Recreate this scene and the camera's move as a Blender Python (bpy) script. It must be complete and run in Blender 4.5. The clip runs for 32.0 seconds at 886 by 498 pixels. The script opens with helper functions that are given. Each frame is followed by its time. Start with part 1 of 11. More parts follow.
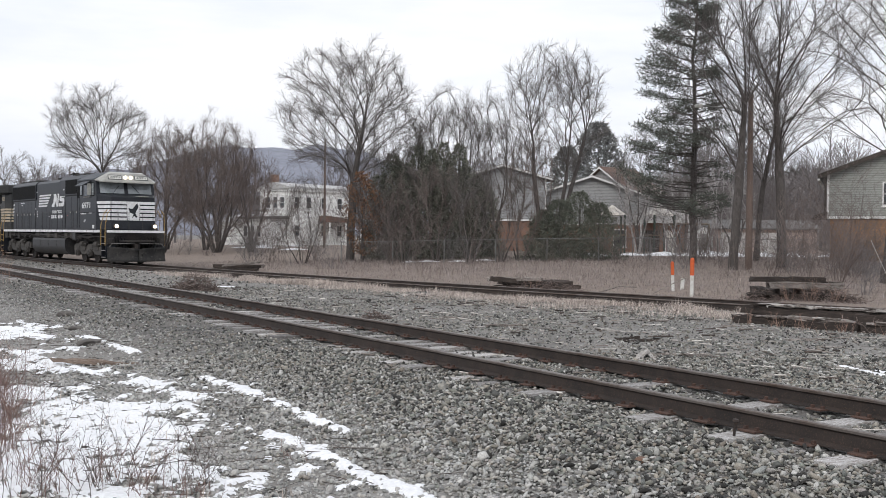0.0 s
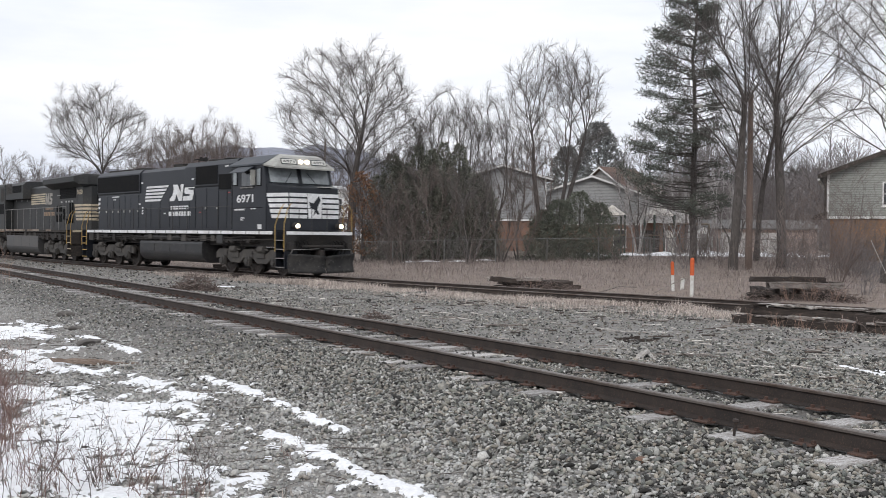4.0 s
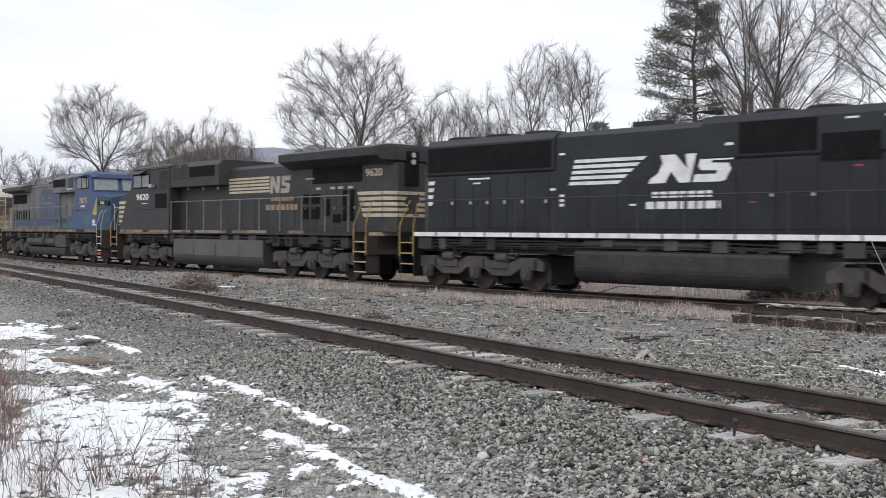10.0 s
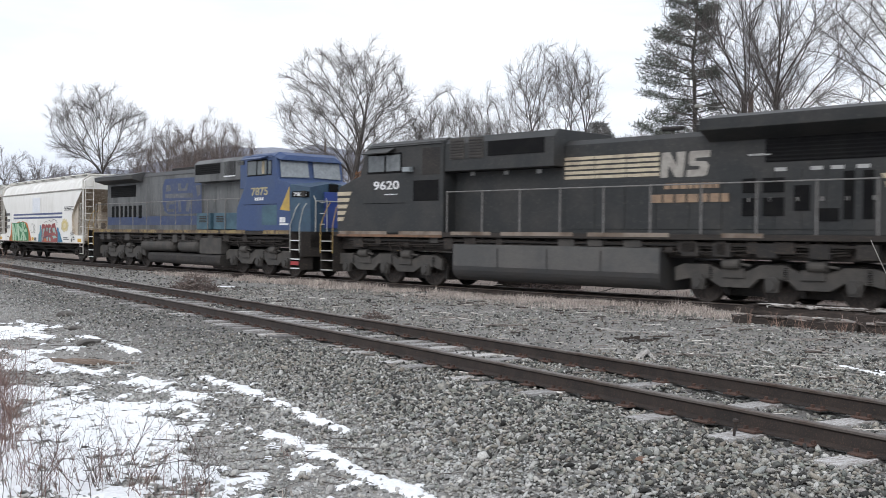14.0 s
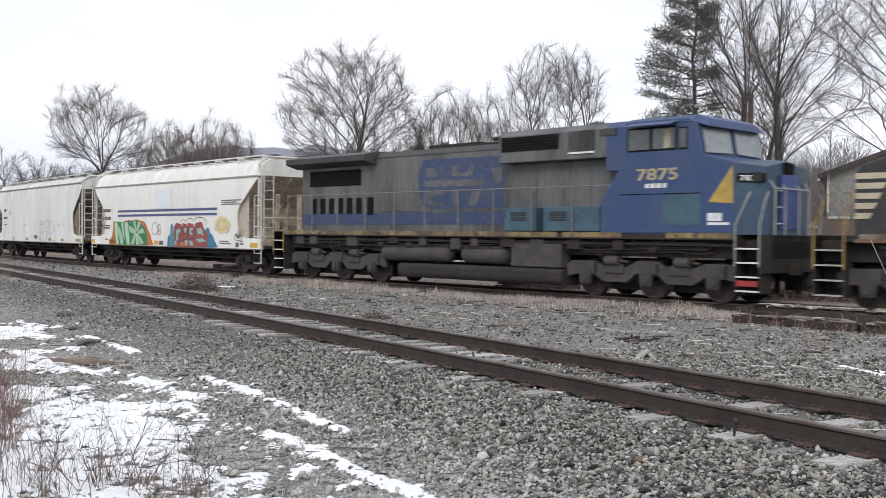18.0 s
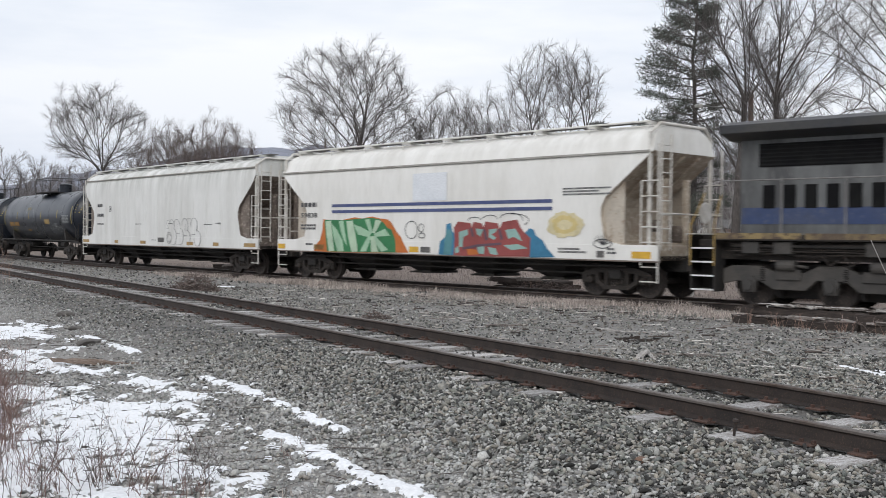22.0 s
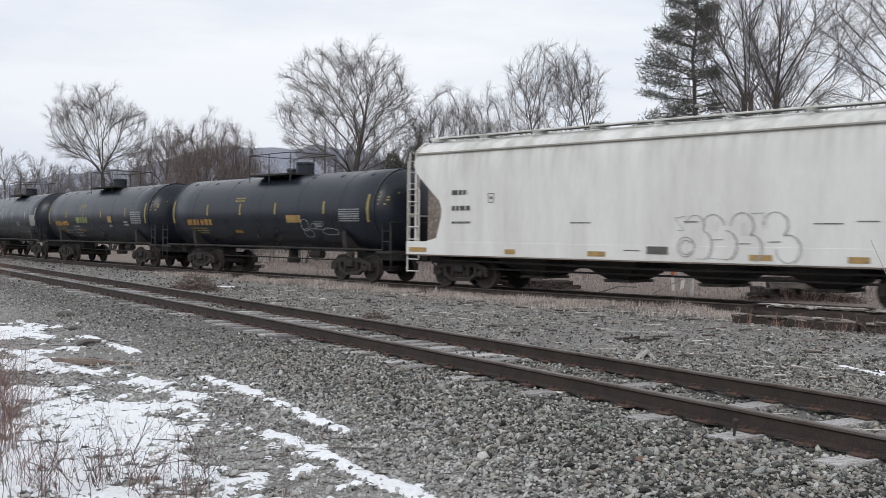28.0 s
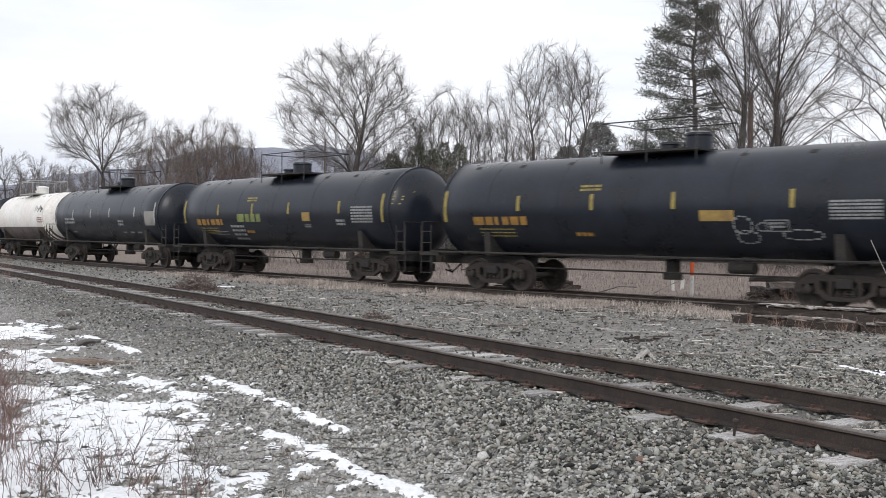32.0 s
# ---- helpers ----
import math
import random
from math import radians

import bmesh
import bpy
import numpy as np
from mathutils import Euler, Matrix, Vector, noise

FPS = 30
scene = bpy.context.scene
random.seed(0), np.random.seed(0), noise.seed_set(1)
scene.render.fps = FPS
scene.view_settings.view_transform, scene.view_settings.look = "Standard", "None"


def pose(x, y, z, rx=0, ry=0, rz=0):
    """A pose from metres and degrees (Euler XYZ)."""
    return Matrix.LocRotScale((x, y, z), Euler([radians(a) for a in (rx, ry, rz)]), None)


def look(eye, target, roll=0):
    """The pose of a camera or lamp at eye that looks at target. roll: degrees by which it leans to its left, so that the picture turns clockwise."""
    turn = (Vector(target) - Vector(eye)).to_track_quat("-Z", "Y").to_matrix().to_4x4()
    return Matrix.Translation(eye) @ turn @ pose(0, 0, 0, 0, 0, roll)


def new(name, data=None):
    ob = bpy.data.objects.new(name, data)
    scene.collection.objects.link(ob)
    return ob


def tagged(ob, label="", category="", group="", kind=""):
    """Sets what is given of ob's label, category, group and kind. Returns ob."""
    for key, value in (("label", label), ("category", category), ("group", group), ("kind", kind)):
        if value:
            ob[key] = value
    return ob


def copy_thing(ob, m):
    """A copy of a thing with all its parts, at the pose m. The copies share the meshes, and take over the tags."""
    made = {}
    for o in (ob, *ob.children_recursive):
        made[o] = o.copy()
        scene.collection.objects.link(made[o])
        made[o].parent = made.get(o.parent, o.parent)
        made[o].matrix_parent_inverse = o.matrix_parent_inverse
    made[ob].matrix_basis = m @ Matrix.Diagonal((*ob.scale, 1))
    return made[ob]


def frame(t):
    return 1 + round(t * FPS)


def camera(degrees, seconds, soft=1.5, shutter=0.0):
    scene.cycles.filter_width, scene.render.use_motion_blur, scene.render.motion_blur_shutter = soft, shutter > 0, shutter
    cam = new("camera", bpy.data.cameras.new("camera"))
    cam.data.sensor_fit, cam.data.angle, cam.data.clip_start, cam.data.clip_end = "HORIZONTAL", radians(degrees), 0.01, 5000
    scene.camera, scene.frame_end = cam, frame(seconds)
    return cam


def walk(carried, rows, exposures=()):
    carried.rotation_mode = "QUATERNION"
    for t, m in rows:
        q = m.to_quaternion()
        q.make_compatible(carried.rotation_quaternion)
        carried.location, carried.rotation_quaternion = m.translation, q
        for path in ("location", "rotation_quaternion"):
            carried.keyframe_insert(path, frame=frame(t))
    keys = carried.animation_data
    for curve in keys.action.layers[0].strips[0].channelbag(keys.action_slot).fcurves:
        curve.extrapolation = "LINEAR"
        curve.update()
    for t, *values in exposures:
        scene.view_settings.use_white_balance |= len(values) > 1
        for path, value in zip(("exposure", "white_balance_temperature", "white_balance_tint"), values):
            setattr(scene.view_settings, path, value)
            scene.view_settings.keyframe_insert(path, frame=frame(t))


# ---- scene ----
EYE = (0.0, 0.0, 1.604)
cam = camera(46.7, 32.0, soft=0.7, shutter=0.7)
CAM_POSE = look(EYE, (0.0, 50.0, 1.604 - 50.0 * math.tan(0.01249)), 0.639)
walk(cam, [(0.0, CAM_POSE), (32.0, CAM_POSE)], [(0.0, 0.09, 6540, 11), (9.0, 0.11, 6540, 11), (12.0, 0.20, 6340, 10), (17.0, 0.20, 6400, 10), (19.0, 0.12, 6540, 11), (21.0, 0.04, 6460, 10), (23.0, -0.06, 6400, 10), (26.0, -0.08, 6400, 10), (28.0, -0.08, 6420, 10), (29.5, 0.09, 6540, 11), (32.0, 0.13, 6540, 11)])

# ---------------------------------------------------------------- light
world = bpy.data.worlds.new("overcast_sky")
scene.world = world
world.use_nodes = True
wn, wl = world.node_tree.nodes, world.node_tree.links
wn.clear()
w_out = wn.new("ShaderNodeOutputWorld")
w_bg = wn.new("ShaderNodeBackground")
w_sky = wn.new("ShaderNodeTexSky")
w_sky.sky_type, w_sky.sun_disc = "NISHITA", False
w_sky.sun_elevation, w_sky.sun_rotation = radians(38), radians(200)
w_sky.air_density, w_sky.dust_density = 1.0, 4.0
w_co = wn.new("ShaderNodeTexCoord")
w_map = wn.new("ShaderNodeMapping")
w_map.inputs["Scale"].default_value = (1.0, 1.0, 5.0)
w_noise = wn.new("ShaderNodeTexNoise")
w_noise.inputs["Scale"].default_value = 1.7
w_noise.inputs["Detail"].default_value = 6.0
w_noise.inputs["Roughness"].default_value = 0.55
w_ramp = wn.new("ShaderNodeValToRGB")
w_ramp.color_ramp.elements[0].position, w_ramp.color_ramp.elements[0].color = 0.36, (7.7, 8.35, 9.4, 1)
w_ramp.color_ramp.elements[1].position, w_ramp.color_ramp.elements[1].color = 0.62, (10.6, 10.7, 10.9, 1)
w_mix = wn.new("ShaderNodeMix")
w_mix.data_type = "RGBA"
w_mix.inputs["Factor"].default_value = 0.9
wl.new(w_co.outputs["Generated"], w_map.inputs["Vector"])
wl.new(w_map.outputs["Vector"], w_noise.inputs["Vector"])
wl.new(w_noise.outputs["Fac"], w_ramp.inputs["Fac"])
wl.new(w_sky.outputs["Color"], w_mix.inputs["A"])
wl.new(w_ramp.outputs["Color"], w_mix.inputs["B"])
w_sep = wn.new("ShaderNodeSeparateXYZ")
wl.new(w_co.outputs["Generated"], w_sep.inputs["Vector"])
w_haze = wn.new("ShaderNodeValToRGB")
w_haze.color_ramp.elements[0].position, w_haze.color_ramp.elements[0].color = 0.04, (0.84, 0.865, 0.92, 1)
w_haze.color_ramp.elements[1].position, w_haze.color_ramp.elements[1].color = 0.20, (1, 1, 1, 1)
wl.new(w_sep.outputs["Z"], w_haze.inputs["Fac"])
w_dim = wn.new("ShaderNodeMix")
w_dim.data_type, w_dim.blend_type = "RGBA", "MULTIPLY"
w_dim.inputs["Factor"].default_value = 1.0
wl.new(w_mix.outputs["Result"], w_dim.inputs["A"])
wl.new(w_haze.outputs["Color"], w_dim.inputs["B"])
wl.new(w_dim.outputs["Result"], w_bg.inputs["Color"])
w_bg.inputs["Strength"].default_value = 0.103
wl.new(w_bg.outputs["Background"], w_out.inputs["Surface"])

sun = new("sun", bpy.data.lights.new("sun", "SUN"))
sun.data.energy, sun.data.angle, sun.data.color = 0.95, radians(25), (1.0, 0.97, 0.93)
sun.matrix_world = look((-20, -40, 42), (0, 20, 0))


# ---------------------------------------------------------------- materials
def rgb(c):
    return (c[0], c[1], c[2], 1.0)


def mix_rgb(nt, fac, a, b, mode="MIX"):
    """A colour mix; a and b are colours or sockets, fac a number or a socket."""
    n = nt.nodes.new("ShaderNodeMix")
    n.data_type, n.blend_type = "RGBA", mode
    for key, v in (("Factor", fac), ("A", a), ("B", b)):
        sock = n.inputs[key] if key == "Factor" else [i for i in n.inputs if i.name == key and i.type == "RGBA"][0]
        if isinstance(v, (int, float)):
            sock.default_value = v
        elif isinstance(v, tuple):
            sock.default_value = rgb(v)
        else:
            nt.links.new(v, sock)
    return [o for o in n.outputs if o.type == "RGBA"][0]


def noise_tex(nt, co, scale, detail=4.0, rough=0.6, stretch=None):
    n = nt.nodes.new("ShaderNodeTexNoise")
    n.inputs["Scale"].default_value, n.inputs["Detail"].default_value, n.inputs["Roughness"].default_value = scale, detail, rough
    if stretch:
        m = nt.nodes.new("ShaderNodeMapping")
        m.inputs["Scale"].default_value = stretch
        nt.links.new(co, m.inputs["Vector"])
        co = m.outputs["Vector"]
    nt.links.new(co, n.inputs["Vector"])
    return n.outputs["Fac"]


def ramp(nt, fac, p0, p1, c0=(0, 0, 0), c1=(1, 1, 1)):
    n = nt.nodes.new("ShaderNodeValToRGB")
    e = n.color_ramp.elements
    e[0].position, e[0].color, e[1].position, e[1].color = p0, rgb(c0), p1, rgb(c1)
    nt.links.new(fac, n.inputs["Fac"])
    return n.outputs["Color"]


MATS = {}


def mat(name, colour, rough=0.6, metal=0.0, second=None, third=None, scale=1.5, fine=25.0, bump=0.3, dist=0.01,
        stretch=None, island=0.0, obj=0.0, emit=None, spec=0.5, blotch=(0.42, 0.62), speck=(0.55, 0.7), grain=0.18):
    """A painted or natural surface: base colour, blotches of a second colour at a large scale, specks of a third at a small one,
    a value spread by piece (island, obj), grain in value and roughness, and a bump."""
    if name in MATS:
        return MATS[name]
    m = bpy.data.materials.new(name)
    m.use_nodes = True
    nt = m.node_tree
    bsdf = nt.nodes["Principled BSDF"]
    co = nt.nodes.new("ShaderNodeTexCoord").outputs["Object"]
    big = noise_tex(nt, co, scale, 5.0, 0.62, stretch)
    small = noise_tex(nt, co, fine, 3.0, 0.6, stretch)
    col = mix_rgb(nt, ramp(nt, big, *blotch), colour, second if second else tuple(c * 0.72 for c in colour))
    if third:
        col = mix_rgb(nt, ramp(nt, small, *speck), col, third)
    col = mix_rgb(nt, 1.0, col, ramp(nt, small, 0.2, 0.8, (1 - grain,) * 3, (1 + grain,) * 3), "MULTIPLY")
    if island or obj:
        src = nt.nodes.new("ShaderNodeNewGeometry").outputs["Random Per Island"] if island else nt.nodes.new("ShaderNodeObjectInfo").outputs["Random"]
        k = island or obj
        col = mix_rgb(nt, 1.0, col, ramp(nt, src, 0.0, 1.0, (1 - k,) * 3, (1 + k,) * 3), "MULTIPLY")
    nt.links.new(col, bsdf.inputs["Base Color"])
    rr = nt.nodes.new("ShaderNodeMapRange")
    rr.inputs["To Min"].default_value, rr.inputs["To Max"].default_value = max(0.03, rough - 0.12), min(1.0, rough + 0.12)
    nt.links.new(big, rr.inputs["Value"])
    nt.links.new(rr.outputs["Result"], bsdf.inputs["Roughness"])
    bsdf.inputs["Metallic"].default_value = metal
    bsdf.inputs["Specular IOR Level"].default_value = spec
    if bump:
        b = nt.nodes.new("ShaderNodeBump")
        b.inputs["Strength"].default_value, b.inputs["Distance"].default_value = bump, dist
        nt.links.new(small, b.inputs["Height"])
        nt.links.new(b.outputs["Normal"], bsdf.inputs["Normal"])
    if emit:
        bsdf.inputs["Emission Color"].default_value = rgb(emit[:3])
        bsdf.inputs["Emission Strength"].default_value = emit[3]
    MATS[name] = m
    return m


# ---------------------------------------------------------------- mesh helpers
def finish(bm, smooth=False):
    bmesh.ops.recalc_face_normals(bm, faces=bm.faces)
    if smooth:
        for f in bm.faces:
            f.smooth = True
    return bm


def link_mesh(name, bm, material, smooth=False):
    me = bpy.data.meshes.new(name)
    finish(bm, smooth)
    bm.to_mesh(me)
    bm.free()
    me.materials.append(material)
    return new(name, me)


PIECEWISE = {"railroad_mark", "tail_stripe", "nose_stripe", "hull_letter"}
SMALL_WRITING = {"stencil", "lettering", "car_mark", "graffiti_line"}


def islands(bm):
    """A bmesh for each connected piece."""
    left, out = set(bm.faces), []
    while left:
        todo, seen = [left.pop()], []
        while todo:
            f = todo.pop()
            seen.append(f)
            for v in f.verts:
                for g in v.link_faces:
                    if g in left:
                        left.remove(g)
                        todo.append(g)
        b, made = bmesh.new(), {}
        for f in seen:
            for v in f.verts:
                if v not in made:
                    made[v] = b.verts.new(v.co)
            b.faces.new([made[v] for v in f.verts])
        out.append(b)
    bm.free()
    return out


def part(name, bm, material, parent, label="", smooth=False):
    """One mesh object under a thing or under a part, in that parent's space."""
    if name in PIECEWISE:
        made = [link_mesh(name, b, material, smooth) for b in islands(bm)]
        for ob in made:
            ob.parent = parent
            if label:
                tagged(ob, label)
        return made[0]
    ob = link_mesh(name, bm, material, smooth)
    ob.parent = parent
    if label:
        tagged(ob, label)
    if name in SMALL_WRITING:
        tagged(ob, kind="stuff")
    return ob


def raw(name, verts, faces, material, parent=None, smooth=False):
    me = bpy.data.meshes.new(name)
    me.from_pydata([tuple(v) for v in verts], [], faces)
    if smooth:
        me.polygons.foreach_set("use_smooth", [True] * len(me.polygons))
    me.materials.append(material)
    ob = new(name, me)
    ob.parent = parent
    return ob


def thing(name, m, label, category, group="", kind=""):
    ob = new(name)
    ob.matrix_world = m
    return tagged(ob, label, category, group, kind)


def box(bm, x0, x1, y0, y1, z0, z1, bevel=0.0):
    vs = [bm.verts.new((x, y, z)) for x in (x0, x1) for y in (y0, y1) for z in (z0, z1)]
    idx = ((0, 1, 3, 2), (4, 6, 7, 5), (0, 4, 5, 1), (2, 3, 7, 6), (0, 2, 6, 4), (1, 5, 7, 3))
    fs = [bm.faces.new([vs[i] for i in f]) for f in idx]
    if bevel:
        es = list({e for f in fs for e in f.edges})
        bmesh.ops.bevel(bm, geom=es, offset=bevel, segments=2, affect="EDGES", profile=0.6)
    return bm


def prism(bm, poly, axis, a, b, bevel=0.0):
    """A polygon pushed from a to b: along y (poly in x, z), along x (poly in y, z) or along z (poly in x, y)."""
    def put(p, t):
        return {"y": (p[0], t, p[1]), "x": (t, p[0], p[1]), "z": (p[0], p[1], t)}[axis]
    lo = [bm.verts.new(put(p, a)) for p in poly]
    hi = [bm.verts.new(put(p, b)) for p in poly]
    n = len(poly)
    fs = [bm.faces.new(lo), bm.faces.new(hi[::-1])] + [bm.faces.new([lo[i], lo[(i + 1) % n], hi[(i + 1) % n], hi[i]]) for i in range(n)]
    if bevel:
        bmesh.ops.recalc_face_normals(bm, faces=fs)
        es = list({e for f in fs for e in f.edges})
        bmesh.ops.bevel(bm, geom=es, offset=bevel, segments=2, affect="EDGES", profile=0.6)
    return bm


def cyl(bm, p, q, r, n=12, r2=None, caps=True):
    p, q = Vector(p), Vector(q)
    d = (q - p).normalized()
    u = d.orthogonal().normalized()
    v = d.cross(u)
    r2 = r if r2 is None else r2
    ring = lambda c, rad: [bm.verts.new(c + (u * math.cos(a) + v * math.sin(a)) * rad) for a in (2 * math.pi * i / n for i in range(n))]
    lo, hi = ring(p, r), ring(q, r2)
    for i in range(n):
        bm.faces.new((lo[i], lo[(i + 1) % n], hi[(i + 1) % n], hi[i]))
    if caps:
        bm.faces.new(lo[::-1]), bm.faces.new(hi)
    return bm


def tube(bm, pts, r, n=6):
    """One round bar bent through the points, mitred at each bend."""
    pts = [Vector(p) for p in pts]
    ways = [(b - a).normalized() for a, b in zip(pts[:-1], pts[1:])]
    u = ways[0].orthogonal().normalized()
    rings = []
    for i, p in enumerate(pts):
        d = ways[0] if i == 0 else (ways[-1] if i == len(pts) - 1 else ways[i - 1] + ways[i])
        if d.length < 1e-6:
            d = ways[i]
        d = d.normalized()
        u = u - d * u.dot(d)
        u = d.orthogonal().normalized() if u.length < 1e-4 else u.normalized()
        v = d.cross(u)
        rings.append([bm.verts.new(p + (u * math.cos(a) + v * math.sin(a)) * r) for a in (2 * math.pi * k / n for k in range(n))])
    for lo, hi in zip(rings[:-1], rings[1:]):
        for i in range(n):
            bm.faces.new((lo[i], lo[(i + 1) % n], hi[(i + 1) % n], hi[i]))
    bm.faces.new(rings[0][::-1]), bm.faces.new(rings[-1])
    return bm


def lathe(bm, rows, axis="x", n=32):
    """Rows of (along, radius) turned about an axis through the origin."""
    rings = []
    for t, r in rows:
        ring = []
        for i in range(n):
            a = 2 * math.pi * i / n
            c, s = math.cos(a) * r, math.sin(a) * r
            ring.append(bm.verts.new({"x": (t, c, s), "y": (c, t, s), "z": (c, s, t)}[axis]))
        rings.append(ring)
    for lo, hi in zip(rings[:-1], rings[1:]):
        for i in range(n):
            bm.faces.new((lo[i], lo[(i + 1) % n], hi[(i + 1) % n], hi[i]))
    bm.faces.new(rings[0][::-1]), bm.faces.new(rings[-1])
    return bm


def shift(bm, x, y, z):
    bmesh.ops.translate(bm, verts=bm.verts, vec=(x, y, z))
    return bm


BM = bmesh.new


# ---------------------------------------------------------------- plan of the two tracks
FAR = (34.153, -0.81425, 0.0032741)     # y at x = 0, heading, curvature: rail tops at z = 0
NEAR = (14.671, -1.0100, -0.00056264)   # rail tops at z = 0.12
NEAR_Z = 0.12


def on_track(tr, s, right=0.0):
    """The point s metres along a track and right metres to its right, and the heading there."""
    y0, th, k = tr
    a = th + k * s
    x = (math.sin(a) - math.sin(th)) / k
    y = y0 - (math.cos(a) - math.cos(th)) / k
    return x + math.sin(a) * right, y - math.cos(a) * right, a


def right_of(tr, x, y):
    """Metres to the right of a track's line (towards the camera); numbers or arrays."""
    y0, th, k = tr
    cx, cy = -math.sin(th) / k, y0 + math.cos(th) / k
    return (np.hypot(x - cx, y - cy) - 1 / abs(k)) * (1 if k > 0 else -1)


def smooth_step(a, b, v):
    t = np.clip((v - a) / (b - a), 0, 1)
    return t * t * (3 - 2 * t)


def terrain(x, y):
    df, dn = right_of(FAR, x, y), right_of(NEAR, x, y)
    z = -0.20 + 0.10 * smooth_step(2.0, 9.0, df)
    z = z + 0.012 * smooth_step(2.6, 1.5, np.abs(dn))
    z = z - 0.28 * smooth_step(1.6, 5.0, dn)
    z = z + 0.02 * np.sin(x * 1.3 + y * 0.7) * np.sin(y * 0.9 - x * 0.4)
    back = smooth_step(-4.0, -34.0, df)
    z = z - 0.12 * smooth_step(-1.5, -4.0, df) + 0.75 * back + 2.5 * smooth_step(-60.0, -320.0, df)
    return z


# the train: metres gone by its leading frame end, and each unit's centre behind that end
TRAIN = (1.63244656e-05, -1.50012459e-03, 4.52657466e-02, 3.99424926, -23.4242305)
def gone(t):
    return TRAIN[0] * t ** 4 + TRAIN[1] * t ** 3 + TRAIN[2] * t ** 2 + TRAIN[3] * t + TRAIN[4]


def unit_pose(t, back, half):
    """The pose of a unit whose centre is back metres behind the train's head, resting on its two trucks."""
    s = gone(t) - back
    x0, y0, _ = on_track(FAR, s - half)
    x1, y1, _ = on_track(FAR, s + half)
    return pose((x0 + x1) / 2, (y0 + y1) / 2, 0, 0, 0, math.degrees(math.atan2(y1 - y0, x1 - x0)))


# ---------------------------------------------------------------- ground
def ground_material():
    m = bpy.data.materials.new("gravel_and_dead_grass")
    m.use_nodes = True
    nt = m.node_tree
    bsdf = nt.nodes["Principled BSDF"]
    co = nt.nodes.new("ShaderNodeTexCoord").outputs["Object"]
    zone = nt.nodes.new("ShaderNodeAttribute")
    zone.attribute_name = "grassy"
    vor = nt.nodes.new("ShaderNodeTexVoronoi")
    vor.inputs["Scale"].default_value = 19.0
    nt.links.new(co, vor.inputs["Vector"])
    cell = nt.nodes.new("ShaderNodeSeparateColor")
    nt.links.new(vor.outputs["Color"], cell.inputs["Color"])
    # darker than the loose stones: the shade in their gaps is put in
    stone = ramp(nt, cell.outputs["Red"], 0.0, 1.0, (0.035, 0.034, 0.033), (0.21, 0.205, 0.198))
    dirt = noise_tex(nt, co, 0.9, 6.0, 0.7)
    stone = mix_rgb(nt, ramp(nt, dirt, 0.40, 0.60), stone, (0.175, 0.165, 0.153))
    shoulder = nt.nodes.new("ShaderNodeAttribute")
    shoulder.attribute_name = "shoulder"
    grit = mix_rgb(nt, ramp(nt, dirt, 0.42, 0.62), (0.25, 0.238, 0.222), (0.36, 0.35, 0.335))
    stone = mix_rgb(nt, shoulder.outputs["Fac"], stone, grit)
    fineg = noise_tex(nt, co, 45.0, 3.0, 0.7)
    stone = mix_rgb(nt, 1.0, stone, ramp(nt, fineg, 0.25, 0.75, (0.7, 0.7, 0.7), (1.25, 1.25, 1.25)), "MULTIPLY")
    streak = noise_tex(nt, co, 2.2, 6.0, 0.75)
    grass = mix_rgb(nt, ramp(nt, streak, 0.38, 0.62), (0.29, 0.235, 0.20), (0.19, 0.158, 0.138))
    grass = mix_rgb(nt, ramp(nt, fineg, 0.5, 0.72), grass, (0.37, 0.31, 0.265))
    edge = noise_tex(nt, co, 1.4, 5.0, 0.7)
    mth = nt.nodes.new("ShaderNodeMath")
    mth.operation = "ADD"
    nt.links.new(zone.outputs["Fac"], mth.inputs[0])
    nt.links.new(edge, mth.inputs[1])
    fac = ramp(nt, mth.outputs[0], 0.85, 1.15)
    nt.links.new(mix_rgb(nt, fac, stone, grass), bsdf.inputs["Base Color"])
    bsdf.inputs["Roughness"].default_value = 0.92
    bsdf.inputs["Specular IOR Level"].default_value = 0.25
    b = nt.nodes.new("ShaderNodeBump")
    b.inputs["Strength"].default_value, b.inputs["Distance"].default_value = 1.0, 0.03
    nt.links.new(vor.outputs["Distance"], b.inputs["Height"])
    b.invert = True
    nt.links.new(b.outputs["Normal"], bsdf.inputs["Normal"])
    return m


